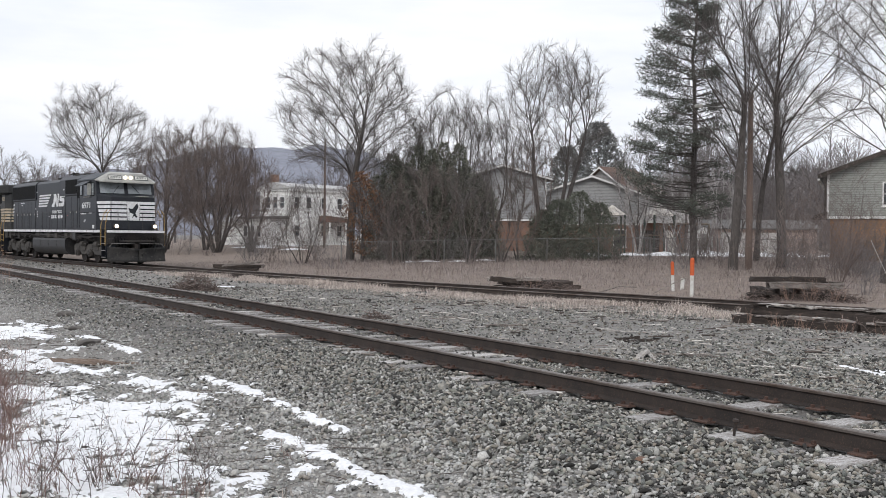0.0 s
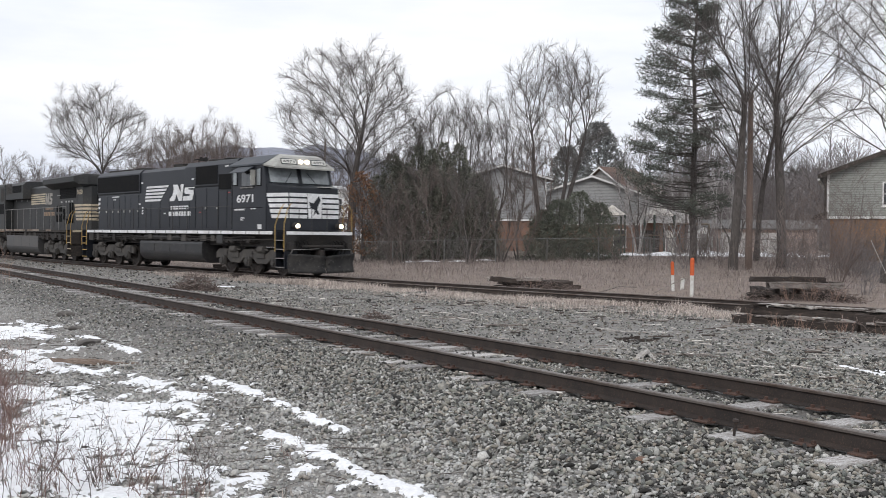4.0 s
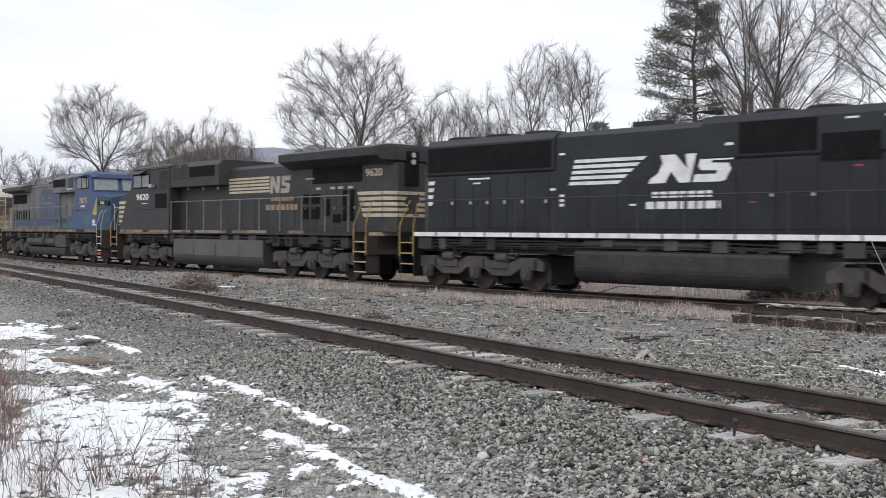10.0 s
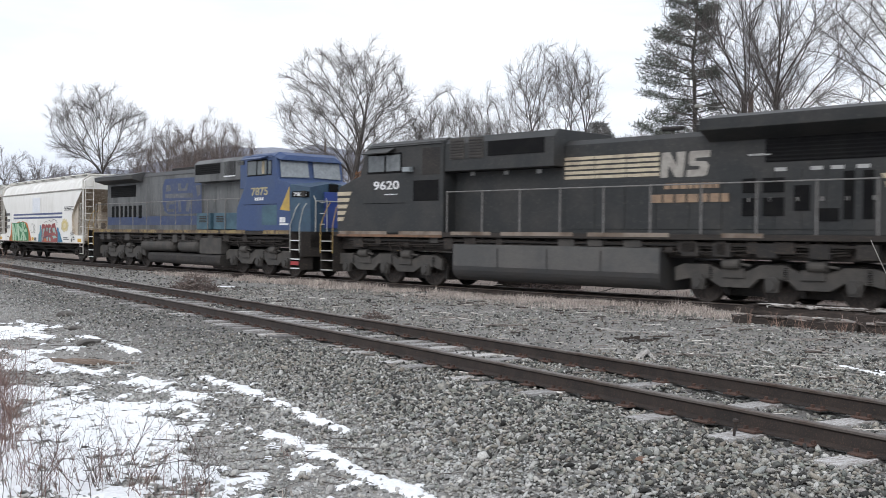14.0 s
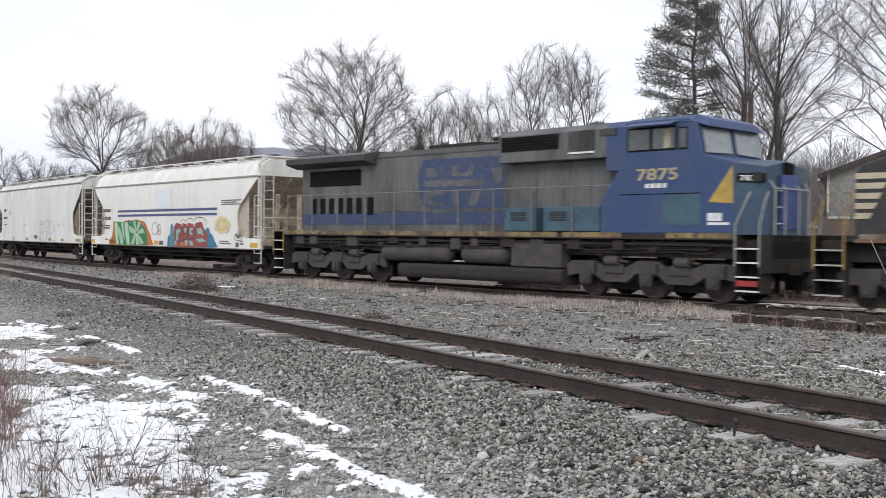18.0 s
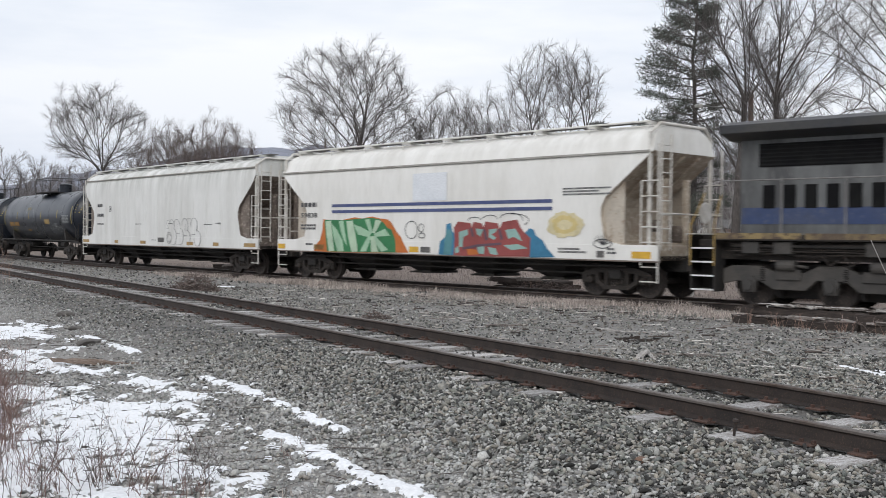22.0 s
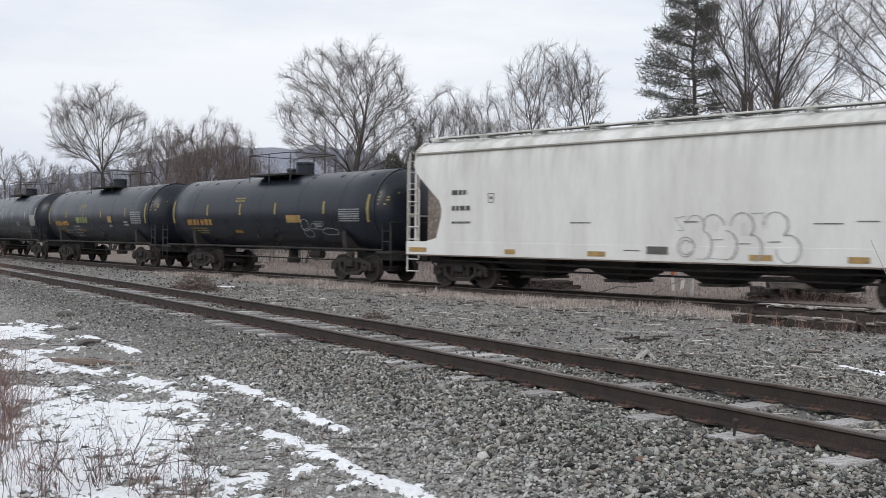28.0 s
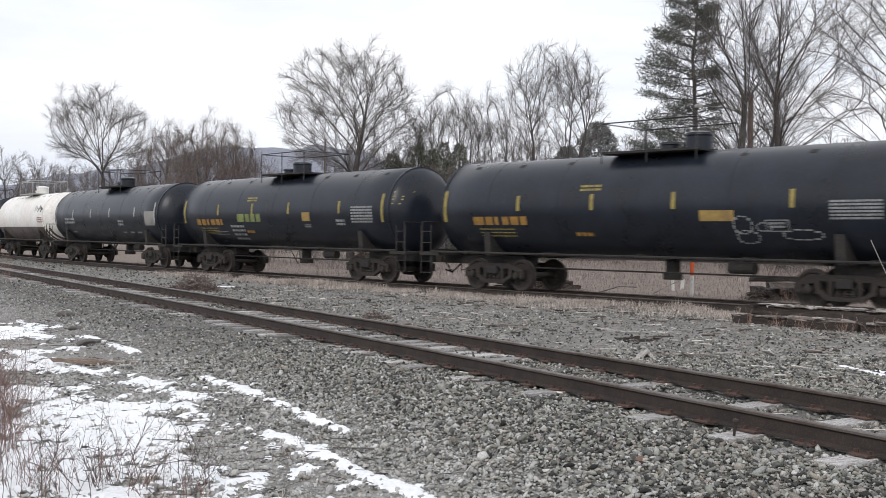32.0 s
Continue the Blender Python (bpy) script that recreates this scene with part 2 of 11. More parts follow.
def build_ground():
    """One sheet: fine near the tracks, coarse towards the horizon."""
    def steps(lo, hi, fine_lo, fine_hi, step, grow):
        v = list(np.arange(fine_lo, fine_hi, step))
        d = step
        while v[-1] < hi:
            d *= grow
            v.append(v[-1] + d)
        d = step
        while v[0] > lo:
            d *= grow
            v.insert(0, v[0] - d)
        return np.array(v)
    xs, ys = steps(-1500, 1500, -26, 26, 0.55, 1.2), steps(-300, 2500, 4, 62, 0.5, 1.2)
    X, Y = np.meshgrid(xs, ys)
    Z = terrain(X, Y)
    nx, ny = len(xs), len(ys)
    verts = np.stack([X.ravel(), Y.ravel(), Z.ravel()], 1)
    faces = [(j * nx + i, j * nx + i + 1, (j + 1) * nx + i + 1, (j + 1) * nx + i) for j in range(ny - 1) for i in range(nx - 1)]
    ob = raw("ground", verts, faces, ground_material(), None, True)
    df, dn = right_of(FAR, verts[:, 0], verts[:, 1]), right_of(NEAR, verts[:, 0], verts[:, 1])
    grassy = 0.9 * smooth_step(-1.2, -3.2, df) + 0.36 * smooth_step(2.8, 1.8, df) * smooth_step(0.4, 1.4, df)
    grassy = grassy + 0.30 * smooth_step(5.5, 9.0, dn)
    grit = ob.data.attributes.new("shoulder", "FLOAT", "POINT")
    grit.data.foreach_set("value", np.maximum(0.85 * smooth_step(2.2, 4.2, dn), 0.6 * smooth_step(-1.2, -2.2, dn) * smooth_step(0.6, 1.4, df)).astype(np.float32))
    att = ob.data.attributes.new("grassy", "FLOAT", "POINT")
    att.data.foreach_set("value", grassy.astype(np.float32))
    tagged(ob, "gravel ballast and dead brown grass along the tracks", "ground", kind="structure")


RUST = mat("rusty_rail_steel", (0.046, 0.035, 0.030), 0.7, 0.2, (0.030, 0.025, 0.023), (0.085, 0.054, 0.040), 3.0, 60.0, 0.3, 0.004)
HEAD = mat("worn_rail_head", (0.19, 0.165, 0.15), 0.42, 0.75, (0.11, 0.08, 0.065), None, 1.5, 40.0, 0.15, 0.002, stretch=(1, 1, 1))
PLATE = mat("red_rusted_tie_plate", (0.105, 0.060, 0.046), 0.85, 0.1, (0.07, 0.043, 0.035), (0.15, 0.085, 0.06), 4.0, 40.0, 0.4, 0.004)
TIE = mat("weathered_tie_timber", (0.36, 0.35, 0.345), 0.9, 0, (0.20, 0.18, 0.165), (0.60, 0.60, 0.61), 6.0, 22.0, 0.8, 0.012, stretch=(6, 1, 6), obj=0.5)
DARKTIE = mat("creosoted_tie_timber", (0.085, 0.068, 0.058), 0.9, 0, (0.15, 0.12, 0.10), (0.24, 0.21, 0.19), 4.0, 30.0, 0.9, 0.012, stretch=(1, 6, 6), obj=0.35)


def rail_mesh(tr, offset, z_top, s0, s1, step, which):
    """The running rail: foot and web, or the worn head on top, swept along the track."""
    if which == "head":
        sec = [(-0.036, -0.030), (-0.036, -0.010), (-0.028, -0.001), (0.028, -0.001), (0.036, -0.010), (0.036, -0.030)]
    else:
        sec = [(-0.070, -0.172), (-0.070, -0.160), (-0.012, -0.138), (-0.012, -0.048), (-0.036, -0.030), (0.036, -0.030),
               (0.012, -0.048), (0.012, -0.138), (0.070, -0.160), (0.070, -0.172)]
    verts, faces = [], []
    n = len(sec)
    ss = np.arange(s0, s1 + step, step)
    for s in ss:
        for o, z in sec:
            x, y, _ = on_track(tr, s, offset + o)
            verts.append((x, y, z_top + z))
    for j in range(len(ss) - 1):
        for i in range(n):
            k = (i + 1) % n
            faces.append((j * n + i, j * n + k, (j + 1) * n + k, (j + 1) * n + i))
    return verts, faces


TIE_PLACES = {}


def build_track(tr, z, s0, s1, label, tie_lo, tie_hi, tie_mat, gap, drop):
    root = thing("railway_track", Matrix.Identity(4), label, "railway track", kind="structure")
    for off in (-0.7525, 0.7525):
        rail = raw("rail", *rail_mesh(tr, off, z, s0, s1, 2.0, "web"), RUST, root)
        raw("rail_head", *rail_mesh(tr, off, z, s0, s1, 2.0, "head"), HEAD, rail)
    # ties: one bevelled beam shared by all, sunk in the ballast
    bm = box(BM(), -0.115, 0.115, -1.28, 1.28, -0.17, 0.0, 0.012)
    tie = finish(bm)
    me = bpy.data.meshes.new("tie")
    tie.to_mesh(me)
    tie.free()
    me.materials.append(tie_mat)
    plate = bpy.data.meshes.new("tie_plate")
    pb = BM()
    for off in (-0.7525, 0.7525):
        box(pb, -0.09, 0.09, off - 0.17, off + 0.17, 0.002, 0.016)
        for sx in (-0.06, 0.06):
            for sy in (-0.10, 0.10):
                box(pb, sx - 0.012, sx + 0.012, off + sy - 0.018, off + sy + 0.018, 0.016, 0.045)
    finish(pb).to_mesh(plate)
    pb.free()
    plate.materials.append(PLATE)
    rnd = random.Random(5)
    TIE_PLACES[z] = []
    s = tie_lo
    while s < tie_hi:
        TIE_PLACES[z].append(s)
        x, y, a = on_track(tr, s)
        ob = new("tie", me)
        ob.parent = root
        ob.matrix_local = pose(x, y, z - 0.172 - drop - rnd.choice((0.0, 0.006, 0.022, 0.04, 0.055)), rnd.uniform(-0.4, 0.4), rnd.uniform(-0.8, 0.8), math.degrees(a) + rnd.uniform(-2, 2))
        p = new("tie_plate", plate)
        p.parent = ob
        p.location = (0, 0, z - 0.172 - drop - ob.location.z)
        s += gap * rnd.uniform(0.92, 1.08)
    return root


build_ground()
near_track = build_track(NEAR, NEAR_Z, -160, 60, "rusty rails of the near track on grey weathered ties", -46, 16, TIE, 0.54, 0.0)
far_track = build_track(FAR, 0.0, -230, 190, "rusty rails of the curving far track beside dead grass", -40, 22, DARKTIE, 0.55, 0.02)


# ---------------------------------------------------------------- train: paint and metal
ENGINE_BLACK = mat("black_locomotive_paint", (0.0115, 0.0135, 0.0185), 0.42, 0, (0.020, 0.023, 0.029), (0.034, 0.035, 0.040), 0.8, 14.0, 0.05, 0.003, speck=(0.62, 0.8), spec=0.36)
HOOD_BLACK = mat("dusty_black_locomotive_paint", (0.026, 0.028, 0.029), 0.6, 0, (0.042, 0.041, 0.040), (0.066, 0.059, 0.052), 0.9, 12.0, 0.05, 0.003, speck=(0.6, 0.8), spec=0.4)
GRILLE = mat("black_grille_mesh", (0.007, 0.007, 0.008), 0.85, 0, (0.012, 0.012, 0.012), None, 2.0, 40.0, 0.6, 0.01, spec=0.15)
TRUCKGREY = mat("dirty_grey_truck_steel", (0.052, 0.049, 0.046), 0.85, 0.0, (0.080, 0.073, 0.066), (0.045, 0.042, 0.039), 2.2, 22.0, 0.4, 0.006)
UNDER = mat("sooty_underframe_steel", (0.018, 0.017, 0.017), 0.85, 0.0, (0.034, 0.030, 0.027), (0.055, 0.045, 0.038), 1.6, 20.0, 0.3, 0.005)
BROWNUNDER = mat("rust_brown_underframe", (0.028, 0.023, 0.020), 0.85, 0.0, (0.024, 0.021, 0.019), (0.07, 0.05, 0.037), 1.8, 20.0, 0.3, 0.005)
TANKGREY = mat("grey_fuel_tank_paint", (0.036, 0.036, 0.037), 0.6, 0, (0.045, 0.042, 0.040), None, 1.1, 14.0, 0.08, 0.004)
WHITE = mat("white_lettering_paint", (0.74, 0.75, 0.76), 0.5, 0, (0.60, 0.60, 0.60), None, 2.0, 18.0, 0.0)
TAN = mat("yellowed_white_lettering", (0.52, 0.45, 0.33), 0.6, 0, (0.38, 0.32, 0.24), (0.25, 0.2, 0.15), 3.0, 18.0, 0.0)
ORANGETXT = mat("faded_orange_lettering", (0.33, 0.225, 0.145), 0.6, 0, (0.24, 0.165, 0.115), None, 3.0, 18.0, 0.0)
SAFETY = mat("yellow_safety_paint", (0.44, 0.29, 0.075), 0.55, 0, (0.30, 0.20, 0.07), (0.16, 0.11, 0.06), 4.0, 25.0, 0.0)
GREYRAIL = mat("grey_handrail_paint", (0.20, 0.195, 0.19), 0.55, 0.0, (0.13, 0.12, 0.112), None, 4.0, 25.0, 0.0)
BLACKRAIL = mat("black_handrail_paint", (0.03, 0.03, 0.032), 0.5, 0.2, (0.045, 0.042, 0.04), None, 4.0, 25.0, 0.0)
WHEEL = mat("brown_wheel_steel", (0.042, 0.034, 0.030), 0.75, 0.1, (0.028, 0.024, 0.022), (0.07, 0.052, 0.042), 3.5, 16.0, 0.3, 0.005)
TREAD = mat("bright_wheel_tread", (0.22, 0.21, 0.20), 0.4, 0.9, (0.2, 0.19, 0.18), None, 3.0, 30.0, 0.0)
CABGLASS = mat("dark_cab_glass", (0.035, 0.042, 0.045), 0.12, 0, (0.05, 0.055, 0.055), None, 1.5, 10.0, 0.0, spec=0.9)
# pale base colour stands in for white sky mirrored in the glass
PALEGLASS = mat("sky_toned_glass", (0.24, 0.265, 0.275), 0.12, 0, (0.17, 0.19, 0.20), None, 1.5, 10.0, 0.0, spec=0.9)
LIGHTGREY = mat("pale_grey_cab_front_paint", (0.40, 0.40, 0.37), 0.5, 0, (0.30, 0.30, 0.28), None, 2.0, 14.0, 0.0)
# black paint with the sky's blue-grey light on top put into the colour
ROOFGREY = mat("sky_greyed_black_roof_paint", (0.045, 0.053, 0.064), 0.65, 0, (0.075, 0.08, 0.09), None, 1.2, 12.0, 0.0)
LAMP = mat("lit_headlight_lens", (0.9, 0.85, 0.7), 0.2, 0, (0.9, 0.85, 0.75), None, 2.0, 10.0, 0.0, emit=(1.0, 0.85, 0.62, 3.5))
DEADLAMP = mat("unlit_lamp_lens", (0.45, 0.45, 0.42), 0.2, 0, (0.35, 0.35, 0.33), None, 2.0, 10.0, 0.0)
RED = mat("red_reflector", (0.35, 0.035, 0.035), 0.4, 0, (0.25, 0.03, 0.03), None, 3.0, 18.0, 0.0)

UNITS, WHEELS = [], []


def unit(name, back, half, label, category, group=""):
    root = thing(name, unit_pose(0, back, half), label, category, group)
    UNITS.append((root, back, half))
    return root


def mesh_of(name, bm, material, smooth=False):
    me = bpy.data.meshes.new(name)
    finish(bm, smooth).to_mesh(me)
    bm.free()
    me.materials.append(material)
    return me


def put(name, me, parent, m=None):
    ob = new(name, me)
    ob.parent = parent
    if m is not None:
        ob.matrix_local = m
    return ob


SHARED = {}


def wheelset(truck, x, r):
    key = ("wheelset", r)
    if key not in SHARED:
        bm = BM()
        for side in (-1, 1):
            rows = [(-0.07, r + 0.028), (-0.055, r + 0.030), (-0.04, r + 0.004), (0.065, r), (0.07, r - 0.02), (0.055, r - 0.07), (0.022, r - 0.10),
                    (0.02, 0.16), (0.06, 0.14), (0.06, 0.02)]
            b2 = lathe(BM(), [(-0.07, 0.02), (-0.06, 0.15), (-0.02, 0.17), (-0.02, r - 0.09), (-0.06, r - 0.05)] + rows, "y", 28)
            if side < 0:
                bmesh.ops.scale(b2, vec=(1, -1, 1), verts=b2.verts)
            shift(b2, 0, side * 0.755, 0)
            tmp = bpy.data.meshes.new("tmp")
            b2.to_mesh(tmp)
            b2.free()
            bm.from_mesh(tmp)
        cyl(bm, (0, -1.05, 0), (0, 1.05, 0), 0.085, 10)
        SHARED[key] = mesh_of("wheelset", bm, WHEEL)
    ob = put("wheelset", SHARED[key], truck, pose(x, 0, r))
    WHEELS.append((ob, x, r))
    return ob


def freight_truck(car, x):
    """A two-axle cast truck: bolster, two side frames with springs, bearing caps, wheelsets."""
    if "side_frame" not in SHARED:
        bm = BM()
        # frame as bars round its two windows
        prism(bm, [(-1.17, 0.62), (-0.98, 0.71), (-0.62, 0.81), (0.62, 0.81), (0.98, 0.71), (1.17, 0.62), (0.95, 0.56), (0.6, 0.66), (-0.6, 0.66), (-0.95, 0.56)], "y", -0.06, 0.06)
        prism(bm, [(-0.66, 0.38), (-0.40, 0.21), (0.40, 0.21), (0.66, 0.38), (0.58, 0.45), (0.36, 0.31), (-0.36, 0.31), (-0.58, 0.45)], "y", -0.07, 0.07)
        for sx in (-1, 1):
            prism(bm, [(sx * 0.30, 0.28), (sx * 0.38, 0.28), (sx * 0.40, 0.70), (sx * 0.28, 0.70)], "y", -0.065, 0.065)
            prism(bm, [(sx * 0.58, 0.36), (sx * 0.70, 0.36), (sx * 0.74, 0.64), (sx * 0.60, 0.70)], "y", -0.065, 0.065)
            prism(bm, [(sx * 1.03, 0.38), (sx * 1.17, 0.38), (sx * 1.17, 0.64), (sx * 1.03, 0.64)], "y", -0.065, 0.065)
        SHARED["side_frame"] = mesh_of("side_frame", bm, BROWNUNDER)
        bm = BM()
        for sx in (-0.17, 0.0, 0.17):
            lathe_rows = [(0.32 + 0.03 * i, 0.06 if i % 2 else 0.075) for i in range(9)]
            b2 = lathe(BM(), lathe_rows, "z", 10)
            shift(b2, sx, 0, 0)
            tmp = bpy.data.meshes.new("tmp")
            b2.to_mesh(tmp)
            b2.free()
            bm.from_mesh(tmp)
        SHARED["spring"] = mesh_of("spring_group", bm, BROWNUNDER)
        SHARED["bearing"] = mesh_of("bearing_cap", lathe(BM(), [(-0.1, 0.1), (0.05, 0.115), (0.09, 0.10), (0.11, 0.05)], "y", 14), BROWNUNDER)
    b = box(BM(), -0.2, 0.2, -1.15, 1.15, 0.50, 0.74, 0.03)
    box(b, -0.4, 0.4, -0.4, 0.4, 0.70, 0.82)
    for sx in (-0.42, 0.42):
        cyl(b, (sx, -0.75, 0.40), (sx, 0.75, 0.40), 0.05, 8)
    truck = part("truck", b, UNDER, car)
    truck.location = (x, 0, 0)
    for sy in (-1, 1):
        put("side_frame", SHARED["side_frame"], truck, pose(0, sy * 1.0, 0))
        put("spring_group", SHARED["spring"], truck, pose(0, sy * 1.0, 0))
        for sx in (-0.89, 0.89):
            put("bearing_cap", SHARED["bearing"], truck, pose(sx, sy * 1.02, 0.46, 0, 0, 0 if sy > 0 else 180))
    for sx in (-0.89, 0.89):
        wheelset(truck, sx, 0.457)
    return truck


def loco_truck(car, x, style):
    """A three-axle truck: deep side frames, journal boxes, brake cylinders, springs, wheelsets."""
    sp = 2.05 if style == "emd" else 2.0
    key = ("loco_frame", style)
    if key not in SHARED:
        bm = BM()
        if style == "emd":
            top = [(-2.66, 0.86), (-2.40, 0.99), (-1.72, 1.00), (-1.42, 0.84), (-0.68, 0.84), (-0.36, 1.00), (0.36, 1.00), (0.68, 0.84), (1.42, 0.84),
                   (1.72, 1.00), (2.40, 0.99), (2.66, 0.86)]
            low = [(2.66, 0.60), (2.36, 0.64), (1.78, 0.66), (1.42, 0.44), (0.68, 0.44), (0.36, 0.66), (-0.36, 0.66), (-0.68, 0.44), (-1.42, 0.44),
                   (-1.78, 0.66), (-2.36, 0.64), (-2.66, 0.60)]
        else:
            top = [(-2.70, 0.88), (-2.45, 0.98), (-1.75, 0.98), (-1.35, 0.84), (-0.65, 0.84), (-0.30, 1.0), (0.30, 1.0), (0.65, 0.84), (1.35, 0.84),
                   (1.75, 0.98), (2.45, 0.98), (2.70, 0.88)]
            low = [(2.70, 0.52), (2.35, 0.60), (1.75, 0.62), (1.40, 0.42), (0.62, 0.42), (0.35, 0.66), (-0.35, 0.66), (-0.62, 0.42), (-1.40, 0.42),
                   (-1.75, 0.62), (-2.35, 0.60), (-2.70, 0.52)]
        prism(bm, top + low, "y", -0.07, 0.07, 0.02)
        for cx in (-1.02, 1.02):
            box(bm, cx - 0.30, cx + 0.30, -0.12, -0.07, 0.66, 0.90, 0.015)
        SHARED[key] = mesh_of("side_frame", bm, TRUCKGREY)
        jb = BM()
        prism(jb, [(-0.15, 0.34), (0.15, 0.34), (0.19, 0.62), (0.12, 0.72), (-0.12, 0.72), (-0.19, 0.62)], "y", -0.13, 0.02, 0.02)
        cyl(jb, (0, -0.19, 0.52), (0, -0.10, 0.52), 0.125, 16)
        SHARED[("journal", style)] = mesh_of("journal_box", jb, TRUCKGREY)
        bc = cyl(BM(), (-0.22, 0, 0), (0.22, 0, 0), 0.13, 14)
        cyl(bc, (0.22, 0, 0), (0.5, 0, -0.03), 0.035, 8)
        SHARED[("brake", style)] = mesh_of("brake_cylinder", bc, TRUCKGREY)
        sb = lathe(BM(), [(0.025 * i, 0.085 if i % 2 else 0.06) for i in range(14)], "z", 10)
        SHARED[("spring", style)] = mesh_of("coil_spring", sb, UNDER)
        sh = prism(BM(), [(-0.07, 0.28), (0.07, 0.22), (0.09, 0.60), (-0.02, 0.74)], "y", -0.05, 0.05)
        SHARED[("shoe", style)] = mesh_of("brake_shoe", sh, UNDER)
    b = box(BM(), -2.5, 2.5, -0.60, 0.60, 0.20, 1.05, 0.03)
    box(b, -0.35, 0.35, -1.0, 1.0, 0.62, 1.02)
    truck = part("truck", b, UNDER, car)
    truck.location = (x, 0, 0)
    for sy in (-1, 1):
        turn = 0 if sy < 0 else 180
        put("side_frame", SHARED[key], truck, pose(0, sy * 1.12, 0, 0, 0, turn))
        for ax in (-sp, 0, sp):
            put("journal_box", SHARED[("journal", style)], truck, pose(ax, sy * 1.13, 0, 0, 0, turn))
            put("coil_spring", SHARED[("spring", style)], truck, pose(ax + 0.33, sy * 1.14, 0.62))
            put("brake_shoe", SHARED[("shoe", style)], truck, pose(ax + 0.6, sy * 0.86, 0))
        for ax in (-1.05, 1.15):
            put("brake_cylinder", SHARED[("brake", style)], truck, pose(ax, sy * 1.24, 1.0))
    for ax in (-sp, 0, sp):
        wheelset(truck, ax, 0.51)
    return truck


def letters(parent, body, x, z, height, y, material, name="number", width=None, turn=0.0):
    """Raised lettering on a side that faces -y (turn 0) or +x (turn 90), from its lower left corner."""
    cu = bpy.data.curves.new("tmp_letters", "FONT")
    cu.body, cu.size, cu.extrude, cu.offset = body, 1.0, 0.002, 0.02
    tmp = bpy.data.objects.new("tmp_letters", cu)
    scene.collection.objects.link(tmp)
    me = bpy.data.meshes.new_from_object(tmp.evaluated_get(bpy.context.evaluated_depsgraph_get()))
    bpy.data.objects.remove(tmp)
    co = np.empty(len(me.vertices) * 3)
    me.vertices.foreach_get("co", co)
    co = co.reshape(-1, 3)
    lo, hi = co[:, :2].min(0), co[:, :2].max(0)
    co[:, :2] -= lo
    k = height / (hi[1] - lo[1])
    kx = width / (hi[0] - lo[0]) if width else k
    co[:, 0] *= kx
    co[:, 1] *= k
    me.vertices.foreach_set("co", co.ravel())
    me.name = name
    me.materials.clear()
    me.materials.append(material)
    ob = new(name, me)
    ob.parent = parent
    ob.matrix_local = pose(x, y, z, 90, 0, turn)
    return ob


def strip(bm, pts, y, t=0.004):
    """A flat shape (x, z) painted on a side that faces -y."""
    vs = [bm.verts.new((p[0], y - t, p[1])) for p in pts]
    bm.faces.new(vs)
    return bm


def bars(bm, x0, x1, z0, z1, rows, y, rnd, fill=0.62):
    """Lines of writing too small to read: broken bars."""
    h = (z1 - z0) / rows
    for i in range(rows):
        x = x0
        top = z1 - i * h
        end = x1 - (x1 - x0) * rnd.choice((0, 0, 0.1, 0.25)) if rows > 1 else x1
        while x < end - 0.01:
            w = min(rnd.uniform(0.7, 1.6) * h, end - x)
            strip(bm, [(x, top), (x + w, top), (x + w, top - h * fill), (x, top - h * fill)], y)
            x += w + 0.28 * h
    return bm


def handrails(car, xs, y, z0, z1, material, ends=True):
    """Stanchions, each its own, and the rail that runs through them."""
    key = ("stanchion", z1 - z0, material.name)
    if key not in SHARED:
        b = box(BM(), -0.02, 0.02, -0.012, 0.012, 0, z1 - z0)
        cyl(b, (0, 0, z1 - z0 - 0.02), (0, 0, z1 - z0 + 0.03), 0.03, 8)
        SHARED[key] = mesh_of("stanchion", b, material)
    for x in xs:
        put("stanchion", SHARED[key], car, pose(x, y, z0))
    part("handrail", tube(BM(), [(xs[0], y, z1), (xs[-1], y, z1)], 0.019, 7), material, car)


def corner_steps(car, x0, x1, sy, tread_mat, side_mat, rail_mat):
    """The stair well at one corner of a locomotive: side sheets, treads, grab rails."""
    y0, y1 = sy * 0.95, sy * 1.5
    lo, hi = min(y0, y1), max(y0, y1)
    well = box(BM(), x0 - 0.03, x0, lo, hi, 0.32, 1.72)
    box(well, x1, x1 + 0.03, lo, hi, 0.32, 1.72)
    box(well, x0, x1, min(y0, y0 - sy * 0.03), max(y0, y0 - sy * 0.03), 0.32, 1.72)
    p = part("step_well", well, side_mat, car)
    for z in (0.38, 0.72, 1.06, 1.40):
        part("tread", box(BM(), x0, x1, lo, hi, z - 0.03, z), UNDER, p)
        part("tread_edge", box(BM(), x0, x1, hi if sy > 0 else lo - 0.012, hi + 0.012 if sy > 0 else lo, z - 0.035, z + 0.004), tread_mat, p)
    for x, lean in ((x0 - 0.02, -0.25), (x1 + 0.02, -0.10)):
        part("grab_rail", tube(BM(), [(x, y1 + sy * 0.03, 0.95), (x, y1 + sy * 0.03, 1.95), (x - lean, y1 - sy * 0.05, 2.55), (x - lean, y1 - sy * 0.2, 2.75)], 0.017, 7), rail_mat, car)


